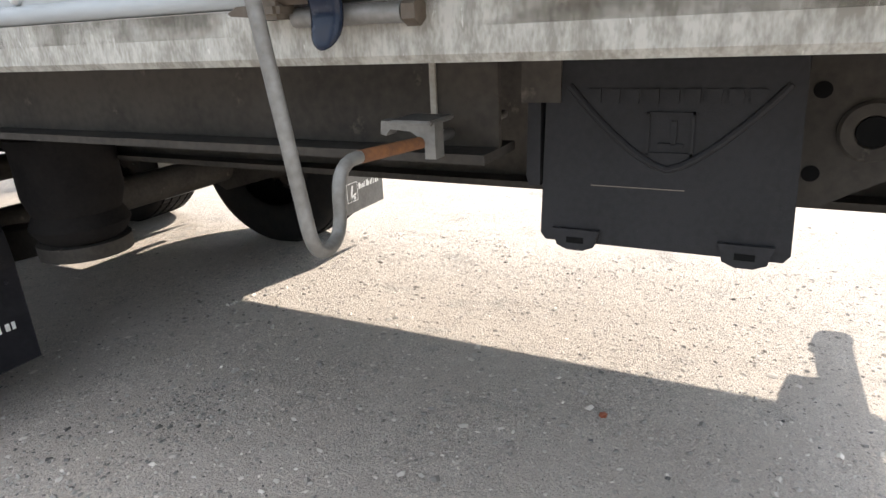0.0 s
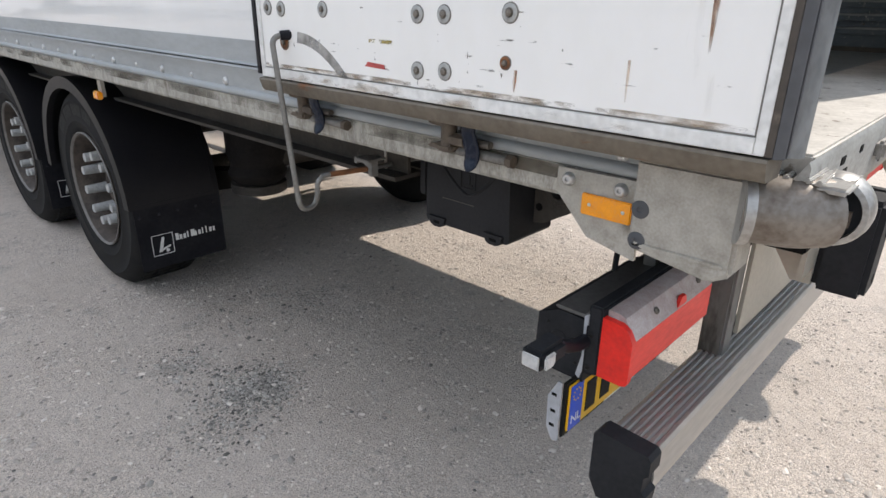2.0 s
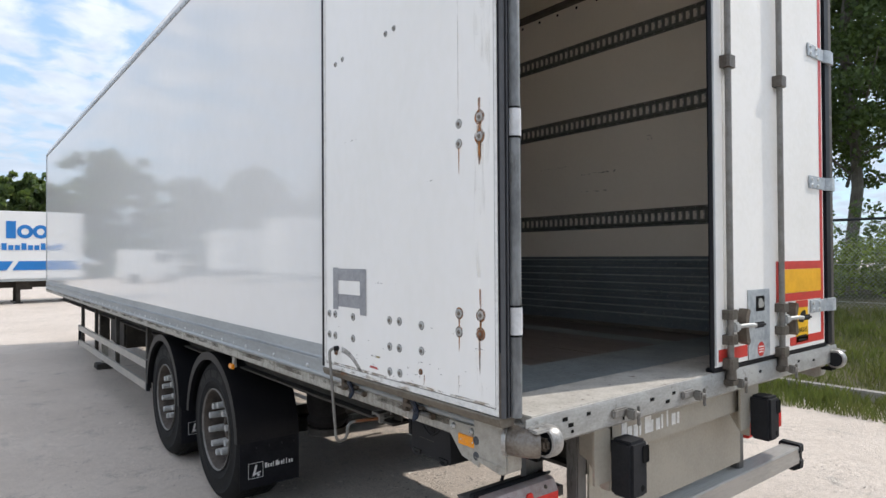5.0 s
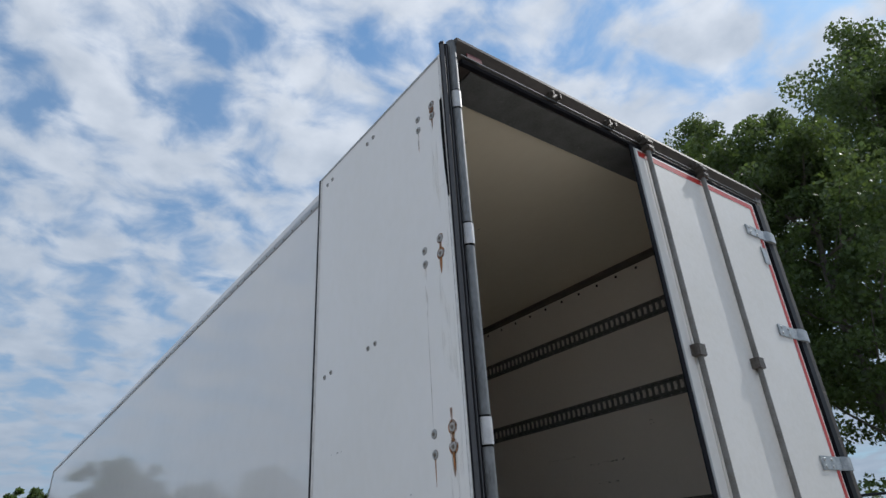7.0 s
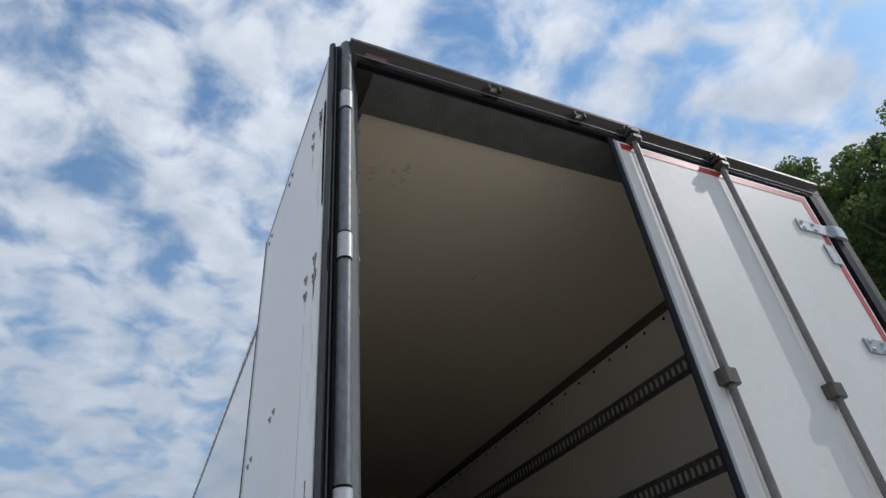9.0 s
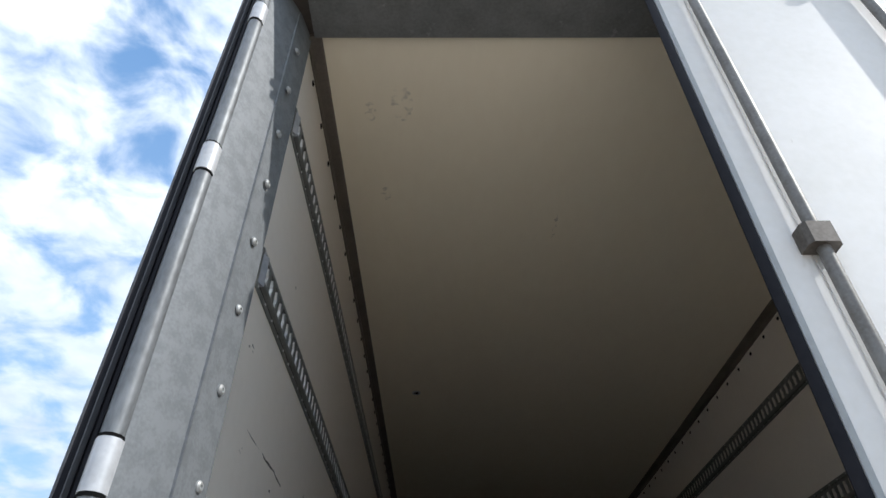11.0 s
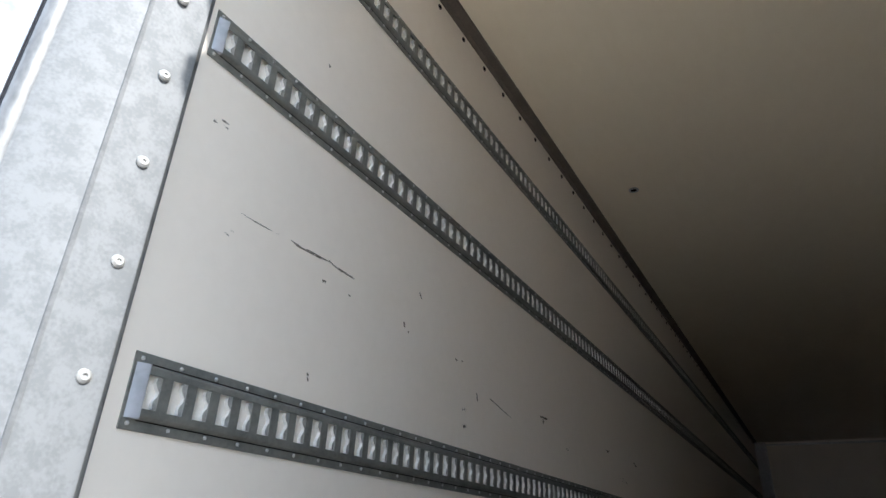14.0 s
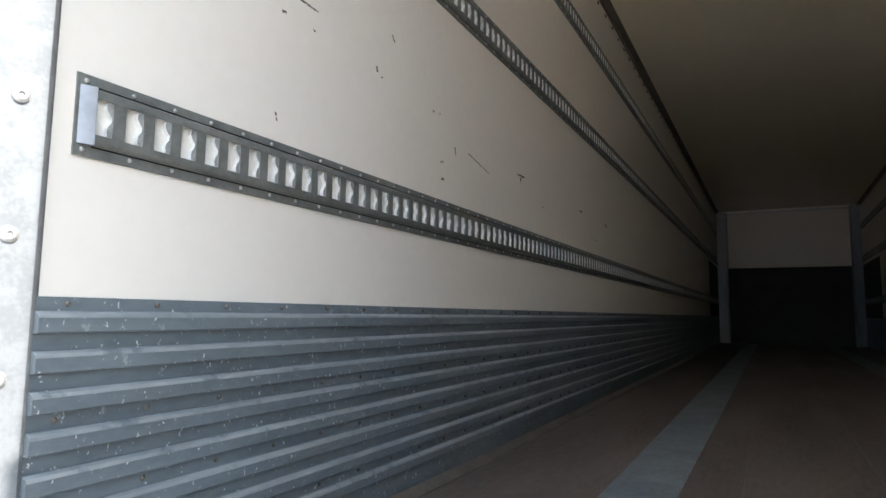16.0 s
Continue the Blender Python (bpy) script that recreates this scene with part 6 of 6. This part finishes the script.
# ---- ground ----
def ground_sheet():
    b = B()
    xs = sorted({-300, -120, -60, -30, *range(-16, 7, 2), 7.3, 8, 9, 10, 12, 16, 30, 60, 120, 300})
    ys = sorted({-300, -120, -60, -30, *range(-16, 34, 2), 60, 120, 300})
    rows = [[b.verts.new((x, y, 0.0)) for y in ys] for x in xs]
    for a, c in zip(rows, rows[1:]):
        for k in range(len(ys) - 1):
            b.faces.new((a[k], c[k], c[k + 1], a[k + 1]))
    return b


ground = part("ground", ground_sheet(), GROUND)
tagged(ground, "compacted sandy gravel yard with loose stones", "ground", kind="structure")


def stone_field(name, spots, material, label):
    rng = np.random.default_rng(3)
    base = np.array([(1, 0, 0), (-1, 0, 0), (0, 1, 0), (0, -1, 0), (0, 0, 1), (0, 0, -0.3), (0.6, 0.6, 0.55), (-0.6, -0.6, 0.5)], float)
    tri = [(4, 0, 6), (4, 6, 2), (4, 2, 1), (4, 1, 7), (4, 7, 3), (4, 3, 0), (0, 5, 2), (0, 2, 6), (2, 5, 1), (1, 5, 3), (1, 3, 7), (3, 5, 0)]
    vs, fs = [], []
    for x, y, r in spots:
        a = rng.uniform(0, 2 * math.pi)
        sc = r * rng.uniform(0.6, 1.3, 3) * (1, 1, 0.45)
        p = base * rng.uniform(0.75, 1.2, (8, 1)) * sc
        c, s = math.cos(a), math.sin(a)
        q = np.column_stack((p[:, 0] * c - p[:, 1] * s + x, p[:, 0] * s + p[:, 1] * c + y, p[:, 2] + r * 0.12))
        k = len(vs)
        vs.extend(q.tolist())
        fs.extend([(i + k, j + k, m + k) for i, j, m in tri])
    return tagged(raw(name, vs, fs, material), label, "gravel", kind="stuff")


rng = np.random.default_rng(11)
loose = [(rng.uniform(-3.0, 5.5), rng.uniform(-2.5, 9), float(np.clip(rng.lognormal(-5.5, 0.5), 0.002, 0.019))) for _ in range(16000)]
near = [(rng.uniform(-1.2, 2.6), rng.uniform(-0.4, 3.2), float(np.clip(rng.lognormal(-5.55, 0.55), 0.0015, 0.016))) for _ in range(19000)]
stone_field("loose_stones", loose + near, STONES, "scattered small beige and grey stones")
dark = [(rng.uniform(-2.6, 4.5), rng.uniform(-1.5, 6), float(np.clip(rng.lognormal(-5.9, 0.5), 0.0015, 0.012))) for _ in range(12000)]
stone_field("dark_grit", dark, DARKSTONES, "scattered small dark grey stones")
pile = []
for cx, cy, sx, sy, n in ((0.05, 1.72, 0.055, 0.06, 1300), (0.03, 1.78, 0.09, 0.09, 1100), (-0.08, 1.74, 0.10, 0.09, 700), (-0.10, 2.12, 0.07, 0.08, 420), (0.35, 2.35, 0.15, 0.25, 500), (0.62, 2.25, 0.10, 0.12, 400), (-0.18, 1.60, 0.12, 0.08, 400)):
    pile += [(rng.normal(cx, sx), rng.normal(cy, sy), float(np.clip(rng.lognormal(-5.35, 0.4), 0.002, 0.014))) for _ in range(n)]
stone_field("gravel_patch", pile, GREYSTONES, "patch of loose grey crushed gravel")
tagged(raw("red_stone", [(1.10 + 0.02 * math.cos(a) * k, 1.0 + 0.014 * math.sin(a) * k, 0.008 * (1 - k) + 0.002) for k in (0.45, 1.0) for a in (i * math.pi / 3 for i in range(6))],
           [(0, 1, 2, 3, 4, 5)] + [(i, 6 + i, 6 + (i + 1) % 6, (i + 1) % 6) for i in range(6)], mat("terracotta", (0.42, 0.13, 0.07), 0.9)), "small terracotta chip on the gravel", "stone")

# ---- verge, kerb, fence ----
for i in range(-12, 24):
    k = part("kerb_stone", quad_box(B(), 7.15, 7.30, i * 1.0 + 0.005, i * 1.0 + 0.995, -0.05, 0.13, 0.015), CONCRETE)
    tagged(k, "pale concrete kerb stone along the grass", "kerb", "kerb stones", "structure")


def blades(name, area, n, h0, h1, material, label, seed, zbase=0.0):
    r = np.random.default_rng(seed)
    vs, fs = [], []
    for _ in range(n):
        x, y = r.uniform(area[0], area[1]), r.uniform(area[2], area[3])
        clump = 0.45 + 0.9 * (0.5 + 0.5 * math.sin(x * 5.1 + 1.7 * math.sin(y * 3.3)) * math.cos(y * 4.1 + x))
        a, h, w = r.uniform(0, 2 * math.pi), r.uniform(h0, h1) * clump, r.uniform(0.003, 0.007)
        lean = r.uniform(0.1, 0.6) * h
        dx, dy, b = math.cos(a), math.sin(a), r.uniform(0, 6.28)
        z0 = zbase + max(0.0, (x - 7.3) * 0.16) if x > 7.3 else 0.0
        k = len(vs)
        vs += [(x - dy * w, y + dx * w, z0), (x + dy * w, y - dx * w, z0), (x + math.cos(b) * lean * 0.4 + dy * w * 0.7, y + math.sin(b) * lean * 0.4 - dx * w * 0.7, z0 + h * 0.6), (x + math.cos(b) * lean, y + math.sin(b) * lean, z0 + h)]
        fs += [(k, k + 1, k + 2), (k, k + 2, k + 3)]
    return tagged(raw(name, vs, fs, material), label, "grass", kind="stuff")


bank = B()
prism(bank, [(7.30, -0.02), (7.30, 0.09), (9.0, 0.28), (11.4, 0.75), (13.5, 1.0), (40, 1.0), (40, -0.02)], "y", -14, 45)
tagged(part("grass_bank", bank, mat("dry_grass_soil", (0.115, 0.098, 0.055), 0.95, c2=(0.055, 0.065, 0.022), scale=1.5, fine=30, bump=0.3, bump_scale=40)), "low grassy bank of dry soil behind the kerb", "bank", kind="structure")
blades("verge_grass", (6.2, 7.14, -3, 9), 17000, 0.05, 0.20, GRASS, "tufts of rough grass at the yard's edge", 5)
blades("bank_grass", (7.32, 11.5, -3, 12), 60000, 0.05, 0.19, GRASS, "long rough grass on the bank", 6, 0.08)

fence = tagged(new("chain_link_fence"), "tall dark chain-link fence on the grass bank", "fence")
FX = 11.6
for i in range(-4, 13):
    part("post", rod(B(), (FX, i * 2.6 + 1.2, 0.6), (FX, i * 2.6 + 1.2, 2.46), 0.024, 10), FENCE, fence)
part("top_rail", rod(B(), (FX, -10.4, 2.44), (FX, 31.2, 2.44), 0.026, 8), FENCE, fence)
vs, fs = [], []
for i in range(-150, 320):
    for s in (1, -1):
        y, k = i * 0.075, len(vs)
        vs += [(FX, y, 0.75), (FX, y + 0.005, 0.75), (FX, y + 0.005 + s * 1.65, 2.42), (FX, y + s * 1.65, 2.42)]
        fs.append((k, k + 1, k + 2, k + 3))
w = raw("wire_mesh", vs, fs, WIRE)
w.parent = fence
for z in (0.9, 1.6):
    part("tension_wire", rod(B(), (FX + 0.01, -10, z), (FX + 0.01, 31, z), 0.004, 5), WIRE, fence)


# ---- trees ----
def leaf_cloud(centres, per, radius, size, seed):
    r = np.random.default_rng(seed)
    vs, fs = [], []
    for c in centres:
        for _ in range(per):
            d = r.normal(0, 1, 3)
            d *= min(1.0, 1.7 / (np.linalg.norm(d) + 1e-9))
            p = np.array(c[:3]) + d * radius * c[3] * (1, 1, 0.75) * 0.46
            u = r.normal(0, 1, 3); u /= np.linalg.norm(u)
            v = np.cross(u, r.normal(0, 1, 3)); v /= np.linalg.norm(v) + 1e-9
            s = size * r.uniform(0.6, 1.3)
            k = len(vs)
            vs += [p - u * s * 0.5, p + v * s * 0.36, p + u * s * 0.6, p - v * s * 0.36]
            fs.append((k, k + 1, k + 2, k + 3))
    return vs, fs


def tree(height, spread_, low, seed, loc, material, label, tips=150, per=60, size=0.24):
    r = np.random.default_rng(seed)
    root = tagged(new("tree"), label, "tree", "trees by the yard")
    root.location = loc
    b = B()
    pts = [Vector((0.15 * math.sin(k * 0.9), 0.12 * math.cos(k * 1.3), height * 0.92 * k / 9)) for k in range(10)]
    rad = [0.17 * (1 - k / 9.6) ** 0.8 * height / 15 + 0.02 for k in range(10)]
    for (p, q), (r0, r1) in zip(zip(pts, pts[1:]), zip(rad, rad[1:])):
        rod(b, p, q, r0, 10, r1)
    centres = []
    limbs = 24
    for k in range(limbs):
        f = (k + 0.5) / limbs
        h0 = low * 0.8 + (height * 0.86 - low * 0.8) * f
        a = 2.4 * k + r.uniform(-0.4, 0.4)
        reach = spread_ * (math.sin(math.pi * min(0.22 + 0.72 * f, 1)) ** 0.7) * r.uniform(0.7, 1.1)
        rise = reach * r.uniform(0.35, 0.85)
        p0 = Vector((0.1 * math.sin(k), 0.1 * math.cos(k), h0))
        p1 = p0 + Vector((reach * math.cos(a), reach * math.sin(a), rise))
        mid = (p0 + p1) / 2 + Vector((0, 0, -0.12 * reach))
        rod(b, p0, mid, 0.055 * height / 15, 6, 0.036 * height / 15)
        rod(b, mid, p1, 0.036 * height / 15, 6, 0.012)
        for j in range(tips // limbs):
            t = r.uniform(0.3, 1.05)
            w = 0.17 * reach * (1.25 - 0.5 * t) + 0.12
            q = p0.lerp(p1, t) + Vector(r.normal(0, 1, 3).tolist()) * w
            centres.append((*q, r.uniform(0.55, 1.2)))
            if j % 4 == 0:
                rod(b, p0.lerp(p1, max(t - 0.25, 0.1)), q, 0.016, 5, 0.006)
    for j in range(tips // 12):
        t = r.uniform(0, 1)
        centres.append((r.normal(0, 0.35 + 0.5 * (1 - t)), r.normal(0, 0.35 + 0.5 * (1 - t)), height * (0.78 + 0.24 * t), r.uniform(0.5, 1.0)))
    part("trunk", b, BARK, root, "grey trunk with limbs")
    vs, fs = leaf_cloud(centres, per, 0.72 * height / 14, size, seed + 1)
    c = raw("crown", vs, fs, material)
    c.parent = root
    return root


big = tree(13.2, 4.0, 3.2, 21, (17.6, 4.7, 0.9), LEAVES, "tall green poplar with a ragged crown behind the fence", 430, 170, 0.125)
other = tree(16.6, 3.5, 4.0, 33, (20.2, 8.6, 0.9), LEAVES, "tall green poplar with a gappy crown behind the fence", 430, 150, 0.135)
copy_thing(other, pose(26.5, 3.4, 0.9, 0, 0, 140) @ Matrix.Scale(1.26, 4))
copy_thing(other, pose(22.5, 13.8, 0.9, 0, 0, 70))
copy_thing(big, pose(24, 19.0, 0.9, 0, 0, 250))


def hedge(x0, x1, y0, y1, h, n, seed, label, material=HEDGE, zb=0.9, size=0.13, per=40):
    r = np.random.default_rng(seed)
    cs = [(r.uniform(x0, x1), r.uniform(y0, y1), zb + h * r.uniform(0.05, 1) * (0.6 + 0.4 * math.sin(k * 1.7)), r.uniform(0.6, 1.1)) for k in range(n)]
    vs, fs = leaf_cloud(cs, per, 0.6, size, seed)
    return tagged(raw("bushes", vs, fs, material), label, "bushes", kind="stuff")


hedge(12.2, 14.5, -8, 16, 1.9, 420, 8, "light green bushes behind the fence", HEDGE, 0.9, 0.085, 110)
hedge(14.2, 16.5, -8, 22, 2.6, 260, 9, "dark green bushes behind the fence", LEAVES, 0.9, 0.12, 80)
# ---- the far side of the yard ----
midtree = tree(11, 4.6, 0.8, 51, (-24, 62, 0), LEAVES, "broad green tree at the far side of the yard", 264, 60, 0.5)
r = random.Random(4)
for x, y, s in ((-11, 68, 1.12), (-4, 66, 0.86), (3.5, 62, 0.80), (10, 66, 0.9), (-17, 60, 0.84), (-31, 58, 1.05), (-37, 54, 0.9), (-42, 47, 1.1), (-46, 38, 0.95), (-50, 29, 1.05), (-52, 20, 0.9), (-52, 10, 1.0), (-50, 0, 0.95), (-46, -10, 1.0), (-38, -20, 1.0), (-26, -30, 1.1), (-12, -36, 1.0), (4, -38, 0.95), (20, -34, 1.1)):
    copy_thing(midtree, pose(x, y, 0, 0, 0, r.uniform(0, 360)) @ Matrix.Scale(s, 4))
hedge(-50, 30, 58, 70, 9.5, 1500, 14, "dark green scrub along the far edge of the yard", LEAVES, 0, 0.45, 40)
hedge(-58, -44, 6, 62, 9.5, 1000, 15, "dark green scrub beside the yard", LEAVES, 0, 0.5, 40)


def parked_trailer(name_label, x0, x1, y0, y1, marks, turned=0):
    t = tagged(new("parked_trailer"), name_label, "trailer", "parked trailers")
    part("body", quad_box(B(), x0, x1, y0, y1, 0.98, 3.68, 0.03), PANEL, t)
    part("bottom_rail", quad_box(B(), x0 - 0.02, x1 + 0.02, y0 - 0.02, y1 + 0.02, 0.90, 0.98), RAILGREY, t)
    along_x = x1 - x0 > y1 - y0
    L = max(x1 - x0, y1 - y0)
    for f in (0.60, 0.72, 0.84) if turned else (0.16, 0.28, 0.40):
        for e in (0.02, 0.68):
            w = part("wheel", rod(B(), (0, 0, 0), (0.3, 0, 0), 0.45, 24), RUBBER, t)
            w.matrix_basis = pose(x0 + f * L, y0 + e * 2.5, 0.46, 0, 0, 90) if along_x else pose(x0 + e * 2.5, y0 + f * L, 0.46)
    lx, ly = (x0 + (0.24 if turned else 0.8) * L, y0 + 0.4) if along_x else (x0 + 0.4, y0 + 0.8 * L)
    for dx, dy in ((0, 0), (0.0, 1.55)):
        part("landing_leg", quad_box(B(), lx + dx, lx + dx + 0.15, ly + dy, ly + dy + 0.15, 0.05, 0.95, 0.01), CHASSIS, t)
        part("leg_foot", quad_box(B(), lx + dx - 0.08, lx + dx + 0.23, ly + dy - 0.05, ly + dy + 0.2, 0.0, 0.05), CHASSIS, t)
    part("leg_brace", quad_box(B(), lx + 0.02, lx + 0.55, ly + 0.02, ly + 0.10, 0.55, 0.9), CHASSIS, t)
    part("main_beam", quad_box(B(), x0 + 0.5, x1 - 0.5, y0 + 0.9, y0 + 1.1, 0.62, 0.9), CHASSIS, t)
    for a, b_, c, d in marks:
        part("blue_mark", quad_box(B(), a, b_, y0 - 0.012, y0 - 0.002, c, d), BLUEINK, t, "blue printed mark")
    return t


marks = [(0.08, 0.40, 2.60, 3.28)]
for k in range(16):
    marks += [(-2.0 + 0.215 * k, -2.0 + 0.215 * k + 0.165, 2.14, 2.33 if k % 3 else 2.41)]
marked = parked_trailer("white parked trailer with blue printed marks", -2.75, 10.5, 28.0, 30.5, marks, 1)
for x in (0.70, 1.22):
    part("blue_mark", lathe(B(), [(0.27, 0.0), (0.27, -0.010), (0.13, -0.010), (0.13, 0.0)], 32), BLUEINK, marked, "blue printed ring").matrix_basis = pose(x, 27.998, 2.87, 0, 0, 90)
for x0, x1 in ((-2.6, 0.10), (0.28, 5.0)):
    part("blue_mark", prism(B(), [(x0, 1.34), (x1, 1.34), (x1 + 0.22, 1.70), (x0 + 0.22, 1.70)], "y", 27.988, 27.998), BLUEINK, marked, "blue printed band")
parked_trailer("plain white parked trailer", -24.0, -10.6, 25.5, 28.0, [])
parked_trailer("plain white parked trailer", -26.0, -12.5, 40.0, 42.5, [])
van = tagged(new("parked_van"), "small white parked van far off", "van")
part("body", prism(B(), [(-11.6, 0.4), (-11.6, 1.5), (-11.0, 2.3), (-7.8, 2.4), (-7.7, 0.4)], "y", 46.0, 48.0), PANEL, van)
part("side_window", quad_box(B(), -10.9, -9.9, 45.98, 45.995, 1.5, 2.1), GASKET, van)
for x in (-10.8, -8.5):
    part("wheel", rod(B(), (x, 45.95, 0.35), (x, 46.2, 0.35), 0.35, 20), RUBBER, van)

trailer.location.z = 0.03

# keep things, parts and sub-parts three deep
bpy.context.view_layer.update()
for o in list(scene.objects):
    if o.parent and o.parent.parent and o.parent.parent.parent:
        w, up = o.matrix_world.copy(), o.parent.parent
        o.parent = up
        o.matrix_parent_inverse = Matrix()
        o.matrix_basis = up.matrix_world.inverted() @ w
